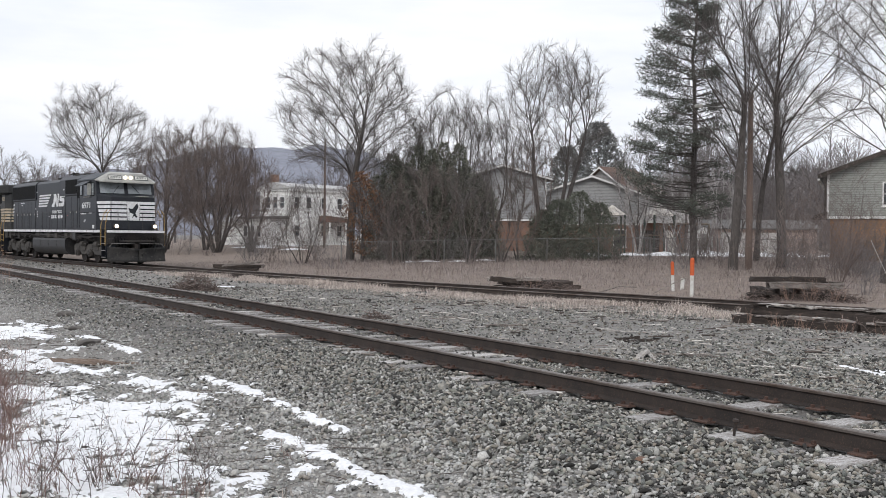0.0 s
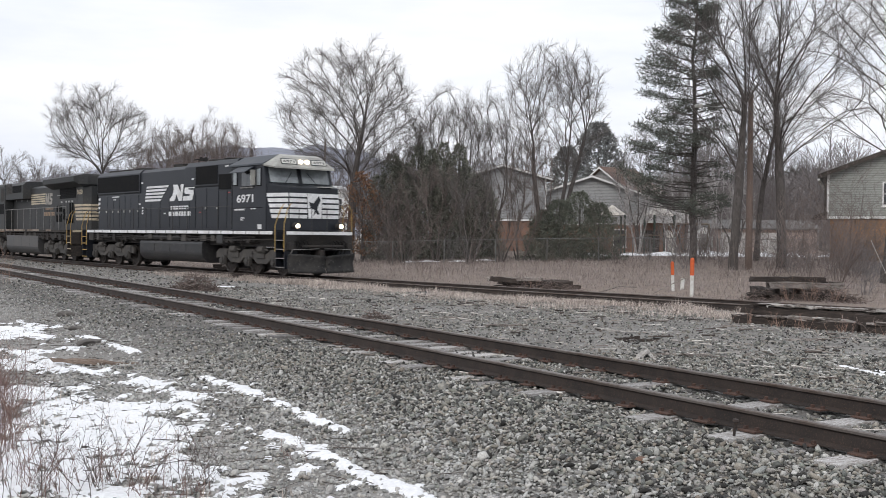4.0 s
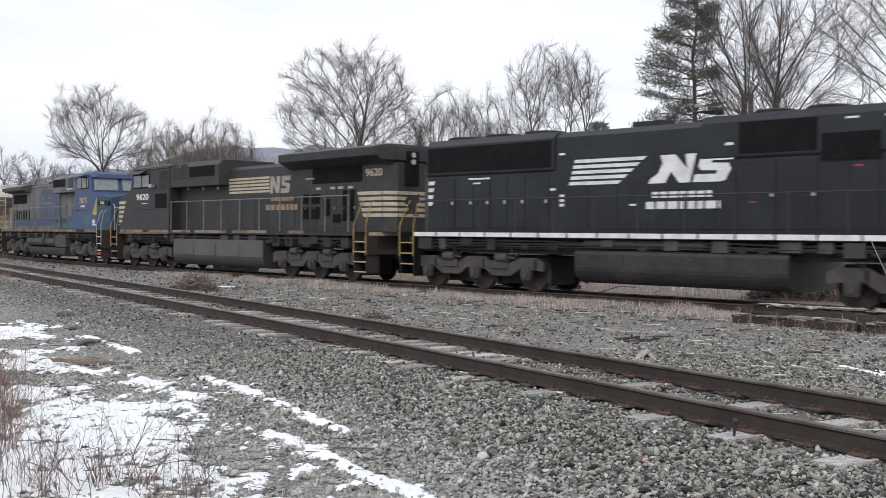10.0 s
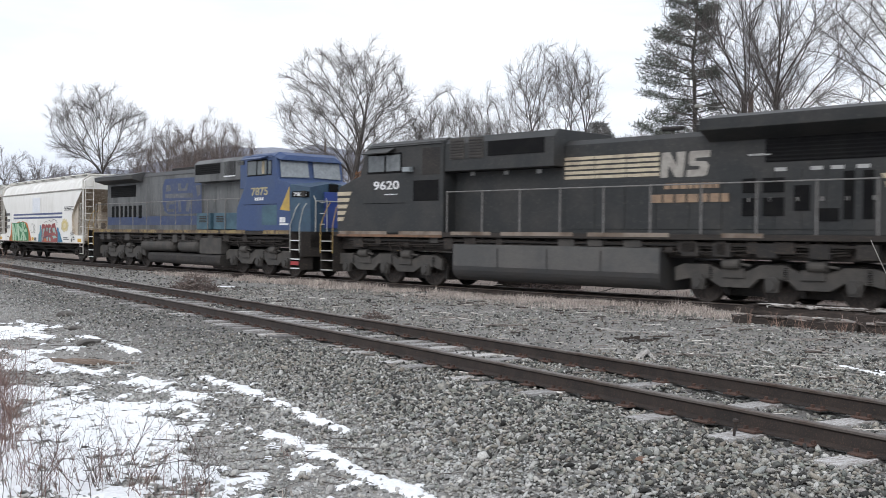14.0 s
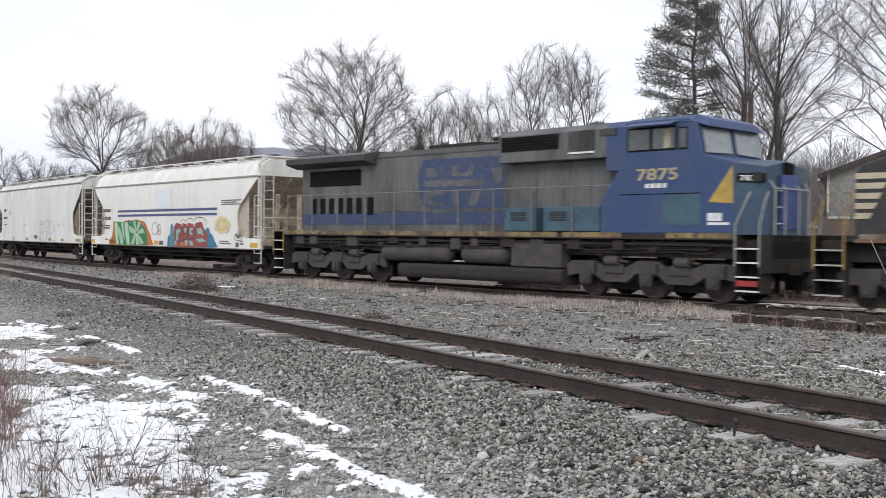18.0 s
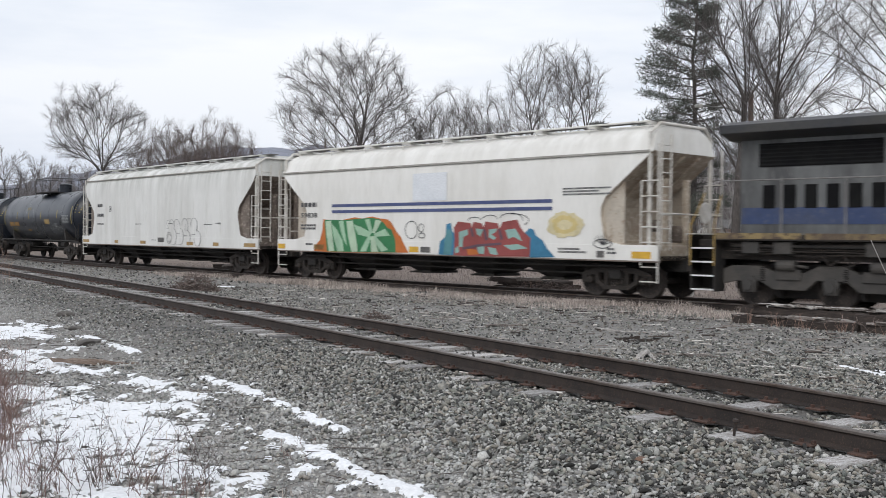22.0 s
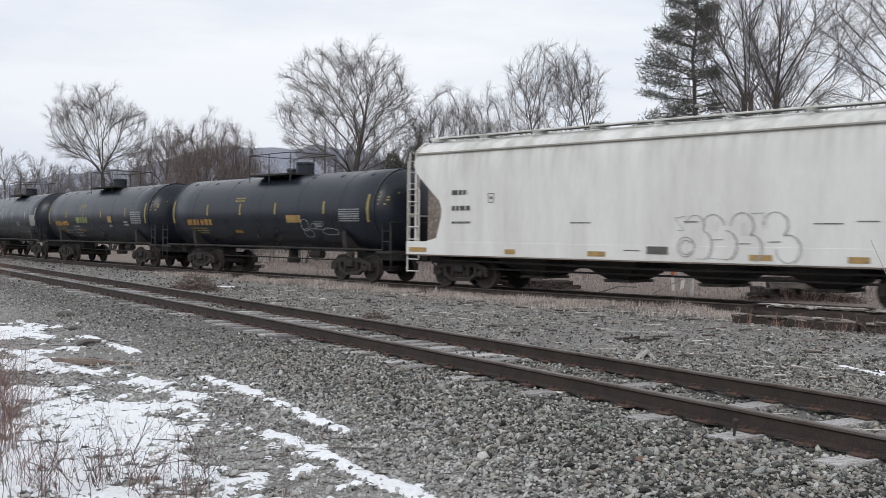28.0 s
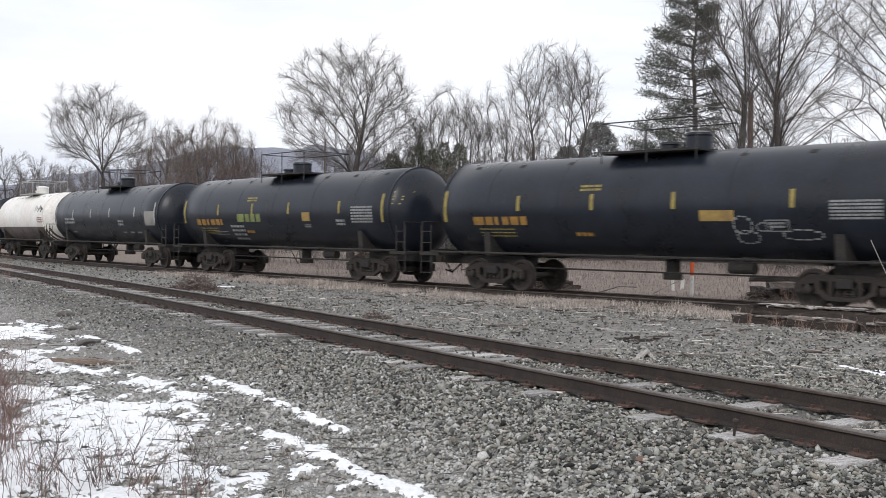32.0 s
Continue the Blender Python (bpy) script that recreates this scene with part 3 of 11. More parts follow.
def coupler(car, x, sgn):
    b = box(BM(), min(x - sgn * 0.5, x), max(x - sgn * 0.5, x), -0.09, 0.09, 0.80, 0.96, 0.02)
    prism(b, [(x - sgn * 0.02, -0.17), (x + sgn * 0.24, -0.14), (x + sgn * 0.24, 0.02), (x + sgn * 0.16, 0.06), (x + sgn * 0.10, 0.17), (x - sgn * 0.02, 0.17)], "z", 0.74, 1.02, 0.015)
    c = part("coupler", b, BROWNUNDER, car)
    hose = tube(BM(), [(x - sgn * 0.25, 0.35, 0.85), (x + sgn * 0.05, 0.36, 0.62), (x + sgn * 0.25, 0.28, 0.42), (x + sgn * 0.45, 0.14, 0.50)], 0.025, 7)
    part("air_hose", hose, GRILLE, c)


def louvres(parent, x0, x1, z0, z1, y, n, material, vertical=False, depth=0.014):
    """Slats set in an opening of a side that faces -y or +y, by the sign of y."""
    s = -1 if y < 0 else 1
    for i in range(n):
        b = BM()
        if vertical:
            w = (x1 - x0) / n
            box(b, x0 + w * i + w * 0.28, x0 + w * i + w * 0.72, min(y, y + s * depth), max(y, y + s * depth), z0, z1)
        else:
            h = (z1 - z0) / n
            za = z0 + h * i
            prism(b, [(y, za + h * 0.2), (y + s * depth, za), (y + s * depth, za + h * 0.25), (y, za + h * 0.6)], "x", x0, x1)
        part("slat", b, material, parent)


def hood_section(bm, x0, x1, half, z0, z1, chamfer, bevel=0.02):
    return prism(bm, [(-half, z0), (half, z0), (half, z1 - chamfer), (half - chamfer * 1.1, z1), (-half + chamfer * 1.1, z1), (-half, z1 - chamfer)], "x", x0, x1, bevel)


def doors(car, xs, z0, z1, half, material, handle_mat=None):
    """A row of hood doors between the given places, on both sides."""
    for sy in (-1, 1):
        for a, b in zip(xs[:-1], xs[1:]):
            y = sy * half
            d = part("hood_door", box(BM(), a + 0.02, b - 0.02, min(y, y + sy * 0.018), max(y, y + sy * 0.018), z0, z1, 0.006), material, car)
            if handle_mat and sy < 0:
                part("latch", box(BM(), b - 0.14, b - 0.06, y - 0.045, y - 0.018, (z0 + z1) / 2 - 0.05, (z0 + z1) / 2 + 0.05), handle_mat, d)


def fuel_tank(car, x0, x1, z0, z1, half, material, round_low=0.25):
    arc = [(half - round_low + round_low * math.cos(a), z0 + round_low - round_low * math.sin(a)) for a in (math.pi / 2 * i / 7 for i in range(8))]
    lip = 0.12
    top = [(half - lip + lip * math.sin(a), z1 - lip + lip * math.cos(a)) for a in (math.pi / 2 * i / 4 for i in range(5))]
    right = top + arc
    sec = [(-y, z) for y, z in right[::-1]] + right
    t = part("fuel_tank", prism(BM(), sec, "x", x0, x1), material, car)
    for i in range(1, 4):
        x = x0 + (x1 - x0) * i / 4
        part("tank_strap", box(BM(), x - 0.03, x + 0.03, -half - 0.012, -half, z0 + round_low, z1 - 0.12), material, t)
    return t


def roof_fan(car, x, z, r, material, y=0.0):
    b = lathe(BM(), [(0, r + 0.05), (0.10, r + 0.05), (0.13, r), (0.10, r - 0.06), (0.04, 0.1)], "z", 24)
    shift(b, x, y, z)
    f = part("roof_fan", b, material, car)
    for i in range(6):
        a = math.pi * i / 6
        part("fan_guard", tube(BM(), [(x - r * math.cos(a), y - r * math.sin(a), z + 0.125), (x + r * math.cos(a), y + r * math.sin(a), z + 0.125)], 0.008, 4), material, f)


def frame_and_ends(car, half_len, material, stripe_mat, stripe_z=(1.60, 1.74), dashes=None):
    """The underframe with its walkway, the side stripe and the end plates."""
    b = box(BM(), -half_len, half_len, -1.1, 1.1, 1.12, 1.60, 0.02)
    part("underframe", b, material, car)
    part("walkway", box(BM(), -half_len + 0.75, half_len - 0.75, -1.5, 1.5, 1.58, 1.72, 0.01), material, car)
    part("end_deck", box(BM(), half_len - 0.75, half_len, -0.95, 0.95, 1.60, 1.72, 0.01), material, car)
    part("end_deck", box(BM(), -half_len, -half_len + 0.75, -0.95, 0.95, 1.60, 1.72, 0.01), material, car)
    for sy in (-1, 1):
        for a, c in (dashes or [(-half_len + 0.75, half_len - 0.75)]):
            part("side_stripe", box(BM(), a, c, sy * 1.5 - (0.006 if sy < 0 else 0), sy * 1.5 + (0.006 if sy > 0 else 0), *stripe_z), stripe_mat, car)


def underframe_gear(car, x0, x1, seed, material):
    """Air pipes, brackets, cable runs, valves and boxes hung under the walkway and behind the trucks."""
    rnd = random.Random(seed)
    for y, z, r in ((-1.36, 1.49, 0.032), (-1.30, 1.38, 0.022), (-1.22, 1.27, 0.028), (-1.40, 1.33, 0.016)):
        pts = []
        x = x0
        while x < x1:
            pts.append((x, y, z + rnd.choice((0, 0, 0, -0.05))))
            x += rnd.uniform(0.8, 1.8)
        pts.append((x1, y, z))
        part("air_pipe", tube(BM(), pts, r, 6), material, car)
    x = x0 + 0.3
    while x < x1 - 0.5:
        kind = rnd.random()
        if kind < 0.35:
            w, h = rnd.uniform(0.25, 0.6), rnd.uniform(0.18, 0.36)
            part("equipment_box", box(BM(), x, x + w, -1.42, -1.18, 1.56 - h, 1.56, 0.012), rnd.choice((material, TRUCKGREY)), car)
            x += w
        elif kind < 0.6:
            part("bracket", prism(BM(), [(-1.46, 1.57), (-1.1, 1.57), (-1.1, 1.16)], "x", x, x + 0.05), material, car)
        elif kind < 0.8:
            part("air_hose", tube(BM(), [(x, -1.3, 1.5), (x + 0.06, -1.34, 1.2), (x + 0.2, -1.3, 1.02), (x + 0.36, -1.24, 1.16)], 0.024, 6), material, car)
        else:
            part("valve", lathe_x(x, -1.32, 1.3, 0.09), material, car)
        x += rnd.uniform(0.25, 0.7)


def lathe_x(x, y, z, r):
    b = cyl(BM(), (x - 0.12, y, z), (x + 0.12, y, z), r, 12)
    return cyl(b, (x, y, z), (x, y, z + 0.2), r * 0.4, 8)


# ---------------------------------------------------------------- leading locomotive
def lead_locomotive():
    car = unit("locomotive", 10.1, 6.8, "black freight locomotive with white stripes, lit headlights, rolling on rails", "locomotive", "locomotives of the train")
    rnd = random.Random(11)
    segs = [(-9.35 + 1.03 * i, -9.35 + 1.03 * i + 0.97) for i in range(18)]
    frame_and_ends(car, 10.1, UNDER, WHITE, (1.60, 1.73), segs)
    underframe_gear(car, -8.6, 7.6, 5, UNDER)
    # long hood, radiator section, dynamic brake section
    part("hood", hood_section(BM(), -9.32, 5.95, 0.92, 1.72, 4.62, 0.16), ENGINE_BLACK, car)
    rad = part("radiator_housing", prism(BM(), [(-0.925, 3.5), (0.925, 3.5), (0.97, 3.56), (0.97, 4.46), (0.78, 4.66), (-0.78, 4.66), (-0.97, 4.46), (-0.97, 3.56)], "x", -9.36, -4.1, 0.02), ENGINE_BLACK, car)
    for sy in (-1, 1):
        y = sy * 0.972
        part("radiator_grille", box(BM(), -9.28, -4.2, min(y, y + sy * 0.01), max(y, y + sy * 0.01), 3.62, 4.40), GRILLE, rad)
    dyn = part("brake_grid_housing", prism(BM(), [(-0.925, 3.6), (0.925, 3.6), (0.96, 3.66), (0.96, 4.52), (0.8, 4.72), (-0.8, 4.72), (-0.96, 4.52), (-0.96, 3.66)], "x", 0.65, 5.3, 0.02), ENGINE_BLACK, car)
    for sy in (-1, 1):
        y = sy * 0.962
        part("brake_grid_grille", box(BM(), 1.72, 3.72, min(y, y + sy * 0.012), max(y, y + sy * 0.012), 3.72, 4.50), GRILLE, dyn)
        y = sy * 0.966
        part("intake_grille", box(BM(), 3.83, 5.2, min(y, y + sy * 0.014), max(y, y + sy * 0.014), 3.47, 4.10), GRILLE, car)
    for x in (-8.4, -6.8, -5.2):
        roof_fan(car, x, 4.64, 0.62, UNDER)
    roof_fan(car, 2.2, 4.72, 0.5, UNDER)
    roof_fan(car, 3.6, 4.72, 0.5, UNDER)
    part("exhaust_duct", box(BM(), -1.9, -0.9, -0.3, 0.3, 4.6, 4.82, 0.03), UNDER, car)
    part("bell", lathe(BM(), [(0, 0.14), (0.08, 0.12), (0.2, 0.08), (0.24, 0.02)], "z", 14), GREYRAIL, car).location = (0.2, 0.5, 4.6)
    horn = tube(BM(), [(0.0, -0.15, 4.95), (0.5, -0.15, 4.95)], 0.03, 7)
    cyl(horn, (0.5, -0.15, 4.95), (0.62, -0.15, 4.95), 0.03, 10, 0.1)
    cyl(horn, (0.1, 0.05, 4.95), (0.7, 0.05, 4.95), 0.03, 10, 0.1)
    cyl(horn, (0.2, -0.05, 4.6), (0.2, -0.05, 4.95), 0.025, 7)
    part("air_horn", horn, UNDER, car)
    doors(car, [-8.9, -8.1, -7.3, -6.6, -5.9, -5.2, -4.3], 1.85, 3.45, 0.92, ENGINE_BLACK, LIGHTGREY)
    doors(car, [-4.0, -2.9, -1.9, -0.9, 0.1, 1.1, 1.65], 1.85, 3.3, 0.92, ENGINE_BLACK, None)
    doors(car, [1.7, 2.7, 3.75], 1.85, 3.55, 0.92, ENGINE_BLACK, LIGHTGREY)
    doors(car, [3.8, 4.5, 5.2, 5.85], 1.85, 3.4, 0.92, ENGINE_BLACK, None)
    # white marks of the railroad: five bars, two blocks of the mark, two lines of bars
    y = -0.945
    b = BM()
    for i in range(5):
        z = 3.80 - 0.155 * i
        cut = 0.20 * i
        strip(b, [(-3.36 - 0.045 * i, z), (-0.98 - cut, z), (-1.08 - cut, z - 0.095), (-3.39 - 0.045 * i, z - 0.095)], y)
    strip(b, [(-0.55, 3.80), (-0.10, 3.80), (0.26, 3.42), (0.20, 3.80), (0.52, 3.80), (0.34, 3.06), (0.02, 3.06), (-0.22, 3.36), (-0.40, 3.06), (-0.92, 3.06), (-0.86, 3.18), (-0.62, 3.32), (-0.48, 3.58)], y)
    strip(b, [(0.78, 3.80), (1.62, 3.80), (1.56, 3.60), (0.98, 3.60), (0.96, 3.54), (1.44, 3.52), (1.50, 3.38), (1.36, 3.10), (1.24, 3.06), (0.42, 3.06), (0.48, 3.26), (1.10, 3.26), (1.12, 3.34), (0.66, 3.36), (0.58, 3.46), (0.66, 3.72)], y)
    part("railroad_mark", b, WHITE, car, "white mark of bars and angular shapes")
    b = bars(BM(), -0.80, 1.02, 2.66, 2.84, 1, y, rnd, 0.9)
    bars(b, -0.98, 1.22, 2.36, 2.58, 1, y, rnd, 0.9)
    part("lettering", b, WHITE, car)
    small = BM()
    for x, z, w, h in ((-7.5, 3.36, 0.9, 0.05), (-7.3, 3.22, 0.3, 0.05), (-4.25, 2.95, 0.2, 0.07), (-3.9, 2.75, 0.16, 0.08), (-3.9, 2.62, 0.16, 0.08), (-3.9, 2.49, 0.16, 0.08), (-1.5, 2.48, 0.2, 0.05),
                       (-3.9, 3.95, 0.2, 0.06), (1.35, 3.95, 0.22, 0.07), (4.4, 4.4, 0.3, 0.05), (5.3, 4.4, 0.3, 0.05)):
        strip(small, [(x, z), (x + w, z), (x + w, z + h), (x, z + h)], y - 0.035 if z > 3.55 else y)
    part("stencil", small, WHITE, car)
    red = BM()
    for x, z in ((4.6, 3.30), (2.0, 2.5)):
        strip(red, [(x, z), (x + 0.2, z), (x + 0.2, z + 0.05), (x, z + 0.05)], y)
    part("stencil", red, RED, car)
    tail = BM()
    for i in range(4):
        z = 3.36 - 0.22 * i
        strip(tail, [(-9.3, z), (-9.0 - 0.03 * i, z), (-9.05 - 0.03 * i, z - 0.12), (-9.3, z - 0.12)], -0.925)
    part("tail_stripe", tail, WHITE, car)
    # cab
    cab = part("cab", prism(BM(), [(5.92, 1.72), (8.66, 1.72), (8.66, 3.56), (8.46, 4.22), (8.46, 4.34), (5.92, 4.34)], "y", -1.52, 1.52, 0.03), ENGINE_BLACK, car)
    roof = prism(BM(), [(-1.60, 4.27), (-1.58, 4.34), (-0.86, 4.71), (0.86, 4.71), (1.58, 4.34), (1.60, 4.27)], "x", 5.80, 8.52, 0.02)
    part("cab_roof", roof, ROOFGREY, cab, "black cab roof with the sky's grey light in its paint")
    vis = BM()
    a = [vis.verts.new(p) for p in ((8.52, -1.59, 4.28), (8.52, -0.86, 4.715), (8.52, 0.86, 4.715), (8.52, 1.59, 4.28))]
    c = [vis.verts.new(p) for p in ((9.02, -1.36, 4.20), (8.78, -0.86, 4.63), (8.78, 0.86, 4.63), (9.02, 1.36, 4.20))]
    d = [vis.verts.new(p) for p in ((8.52, -1.56, 4.22), (9.02, -1.34, 4.14), (9.02, 1.34, 4.14), (8.52, 1.56, 4.22))]
    for f in ((a[0], a[1], c[1], c[0]), (a[1], a[2], c[2], c[1]), (a[2], a[3], c[3], c[2]), (c[0], c[1], c[2], c[3]), (d[0], a[0], c[0], d[1]), (d[1], c[0], c[3], d[2]), (d[2], c[3], a[3], d[3]), (d[0], d[1], d[2], d[3]), (a[0], d[0], d[3], a[3], a[2], a[1])):
        vis.faces.new(f)
    visor = part("number_board_visor", vis, LIGHTGREY, cab, "pale grey sloping panel over the windshield")
    # boards and headlight on the sloping face from (9.02, 4.20) to (8.78, 4.63)
    sl = math.degrees(math.atan2(0.24, 0.43))
    for yc in (-0.68, 0.68):
        bd = box(BM(), -0.32, 0.32, -0.10, 0.10, 0.0, 0.012)
        o = part("number_board", bd, mat("number_board_white", (0.62, 0.62, 0.58), 0.4, 0, (0.55, 0.55, 0.5)), visor)
        o.matrix_local = pose(8.905, yc, 4.418, 0, 0, 90) @ pose(0, 0, 0, 90 - sl)
        fr = BM()
        for r4 in ((-0.35, 0.35, 0.10, 0.125), (-0.35, 0.35, -0.125, -0.10), (-0.35, -0.32, -0.125, 0.125), (0.32, 0.35, -0.125, 0.125)):
            box(fr, r4[0], r4[1], r4[2], r4[3], 0, 0.016)
        part("board_frame", fr, ENGINE_BLACK, o)
        t = letters(o, "6971", -0.24, -0.06, 0.12, 0, ENGINE_BLACK, "number", 0.48)
        t.matrix_local = pose(-0.24, -0.06, 0.014)
    for yc in (-0.14, 0.14):
        hl = cyl(BM(), (0, 0, 0), (0, 0, 0.03), 0.095, 16)
        o = part("headlight", hl, LAMP, visor, "lit headlight")
        o.matrix_local = pose(8.905, yc, 4.418, 0, 0, 90) @ pose(0, 0, 0, 90 - sl)
    # windows
    for x0, x1, z0, z1, g in ((6.13, 6.40, 3.55, 4.08, PALEGLASS), (6.80, 7.24, 3.48, 4.05, CABGLASS), (7.26, 7.70, 3.48, 4.05, CABGLASS), (7.98, 8.26, 3.50, 4.13, PALEGLASS)):
        for sy in (-1, 1):
            yy = sy * 1.52
            w = part("side_window", box(BM(), x0 - 0.04, x1 + 0.04, min(yy, yy + sy * 0.02), max(yy, yy + sy * 0.02), z0 - 0.04, z1 + 0.04, 0.008), GRILLE, cab)
            part("pane", box(BM(), x0, x1, min(yy + sy * 0.02, yy + sy * 0.026), max(yy + sy * 0.02, yy + sy * 0.026), z0, z1), g, w)
    part("sunshade", prism(BM(), [(-1.53, 4.26), (-1.53, 4.22), (-1.95, 3.98), (-1.96, 4.01)], "x", 6.55, 7.75), ROOFGREY, cab)
    part("wind_deflector", box(BM(), 7.80, 7.84, -1.72, -1.53, 3.5, 4.1), LIGHTGREY, cab)
    part("armrest", box(BM(), 6.75, 7.75, -1.58, -1.52, 3.40, 3.45), GREYRAIL, cab)
    part("cab_door_seam", box(BM(), 5.98, 6.02, -1.526, -1.52, 1.8, 4.2), GRILLE, cab)
    part("cab_seam", box(BM(), 6.1, 8.4, -1.526, -1.52, 2.62, 2.64), GRILLE, cab)
    for sy in (-1, 1):
        ws = BM()
        y0, y1 = (0.10, 1.34)
        pts = [(8.672, sy * y0, 3.60), (8.672, sy * y1, 3.60), (8.487, sy * y1, 4.19), (8.487, sy * y0, 4.19)]
        vs = [ws.verts.new(p) for p in pts]
        vs2 = [ws.verts.new((p[0] + 0.02, p[1], p[2] + 0.006)) for p in pts]
        ws.faces.new(vs), ws.faces.new(vs2)
        for i in range(4):
            ws.faces.new((vs[i], vs[(i + 1) % 4], vs2[(i + 1) % 4], vs2[i]))
        part("windshield", ws, PALEGLASS, cab, "windshield with the white sky's reflection in its pale colour")
        part("wiper", tube(BM(), [(8.72, sy * 0.7, 3.60), (8.58, sy * 0.35, 4.02)], 0.012, 5), GRILLE, cab)
    # nose with its white stripes
    ns = BM()
    back_s = [(8.64, -1.50, 1.72), (8.64, 1.50, 1.72), (8.64, 1.50, 3.58), (8.64, -1.50, 3.58)]
    front_s = [(9.72, -1.12, 1.72), (9.72, 1.12, 1.72), (9.66, 1.12, 3.42), (9.66, -1.12, 3.42)]
    vb, vf = [ns.verts.new(p) for p in back_s], [ns.verts.new(p) for p in front_s]
    ns.faces.new(vb), ns.faces.new(vf)
    for i in range(4):
        ns.faces.new((vb[i], vb[(i + 1) % 4], vf[(i + 1) % 4], vf[i]))
    bmesh.ops.recalc_face_normals(ns, faces=ns.faces)
    bmesh.ops.bevel(ns, geom=list(ns.edges), offset=0.05, segments=3, affect="EDGES", profile=0.5)
    nose = part("nose", ns, ENGINE_BLACK, car)

    def nose_pt(x, sy, z, out=0.012):
        f = (x - 8.64) / 1.08
        return (x, sy * (1.50 - 0.38 * f + out), z)
    for i in range(5):
        zt = 3.18 - 0.205 * i
        zb = zt - 0.140
        st = BM()
        xs0 = 8.66 + 0.055 * i
        for sy in (-1, 1):
            q = [nose_pt(xs0, sy, zt), nose_pt(9.66, sy, zt), nose_pt(9.68, sy, zb), nose_pt(xs0 + 0.03, sy, zb)]
            st.faces.new([st.verts.new(p) for p in q])
        for sy in (-1, 1):
            e = 9.735 - 0.06 * (zt - 1.72) / 1.7
            y_in = 0.34
            q = [(e, sy * 1.12, zt), (e, sy * y_in, zt), (e + 0.004, sy * y_in, zb), (e + 0.004, sy * 1.12, zb)]
            st.faces.new([st.verts.new(p) for p in q])
        part("nose_stripe", st, WHITE, nose)
    em = BM()
    q = [(9.70, -0.34, 3.18), (9.70, 0.34, 3.18), (9.736, 0.30, 2.22), (9.736, -0.30, 2.22)]
    em.faces.new([em.verts.new(p) for p in q])
    part("nose_panel", em, WHITE, nose)
    hb = BM()
    pts = [(-0.10, 2.30), (0.00, 2.55), (-0.20, 2.62), (-0.26, 2.86), (-0.05, 2.80), (0.08, 2.98), (0.20, 3.10), (0.26, 2.92), (0.16, 2.72), (0.10, 2.56), (0.22, 2.40), (0.12, 2.36), (0.04, 2.46)]
    hb.faces.new([hb.verts.new((9.744 - 0.035 * (p[1] - 2.22), p[0], p[1])) for p in pts])
    part("nose_emblem", hb, ENGINE_BLACK, nose, "black emblem shape on a white panel")
    part("nose_window_hood", box(BM(), 9.40, 9.74, 0.2, 0.8, 3.42, 3.46, 0.01), LIGHTGREY, nose)
    letters(cab, "6971", 6.40, 2.84, 0.32, -1.527, WHITE, "number", 1.30)
    bb = bars(BM(), 6.2, 7.05, 2.52, 2.60, 1, -1.524, rnd, 0.8)
    bars(bb, 7.5, 7.9, 2.56, 2.61, 1, -1.524, rnd, 0.8)
    bars(bb, 6.72, 7.02, 2.12, 2.26, 2, -1.524, rnd, 0.7)
    part("stencil", bb, WHITE, cab)
    part("white_placard", box(BM(), 8.04, 8.34, -1.527, -1.52, 1.80, 1.98), WHITE, cab)
    # front end: plate, stripe, ditch lights, plow
    part("end_plate", box(BM(), 10.0, 10.1, -1.5, 1.5, 1.0, 1.72, 0.01), UNDER, car)
    part("front_stripe", box(BM(), 10.1, 10.112, -1.48, 1.48, 1.60, 1.72), WHITE, car)
    part("end_plate", box(BM(), -10.1, -10.0, -1.5, 1.5, 1.0, 1.72, 0.01), UNDER, car)
    for sy in (-1, 1):
        dl = cyl(BM(), (9.86, sy * 0.98, 1.93), (10.08, sy * 0.98, 1.93), 0.13, 18)
        o = part("ditch_light", dl, UNDER, car)
        part("lens", cyl(BM(), (10.08, sy * 0.98, 1.93), (10.10, sy * 0.98, 1.93), 0.088, 18), LAMP, o, "lit ditch light lens")
    scuffed = mat("scuffed_grey_plow_steel", (0.017, 0.017, 0.017), 0.85, 0.0, (0.038, 0.036, 0.034), (0.08, 0.074, 0.07), 1.6, 9.0, 0.2, 0.006, blotch=(0.46, 0.6), speck=(0.6, 0.72))
    for sy in (-1, 1):
        pl = BM()
        prof = [(0.16, 0.10), (0.28, 0.04), (0.45, 0.0), (0.62, 0.0), (0.78, 0.05), (0.88, 0.10)]
        grid = []
        for i in range(7):
            u = i / 6
            y, x = sy * (0.02 + 1.46 * u), 10.50 - 0.30 * u
            top = 1.0 - 0.10 * (1 - u) ** 2
            grid.append([pl.verts.new((x + dx, y, z * top)) for z, dx in prof] + [pl.verts.new((x + dx - 0.04, y, z * top)) for z, dx in prof[::-1]])
        n = len(grid[0])
        for p, q in zip(grid[:-1], grid[1:]):
            for i in range(n):
                pl.faces.new((p[i], p[(i + 1) % n], q[(i + 1) % n], q[i]))
        pl.faces.new(grid[0][::-1]), pl.faces.new(grid[-1])
        part("snow_plow", pl, scuffed, car, "scuffed grey snow plow blade", True)
        for y in (0.62, 0.78, 0.94, 1.1):
            part("air_hose", tube(BM(), [(10.1, sy * y, 1.36), (10.22, sy * y, 1.30), (10.26, sy * (y - 0.03), 1.02), (10.2, sy * (y - 0.06), 0.86)], 0.024, 6), GRILLE, car)
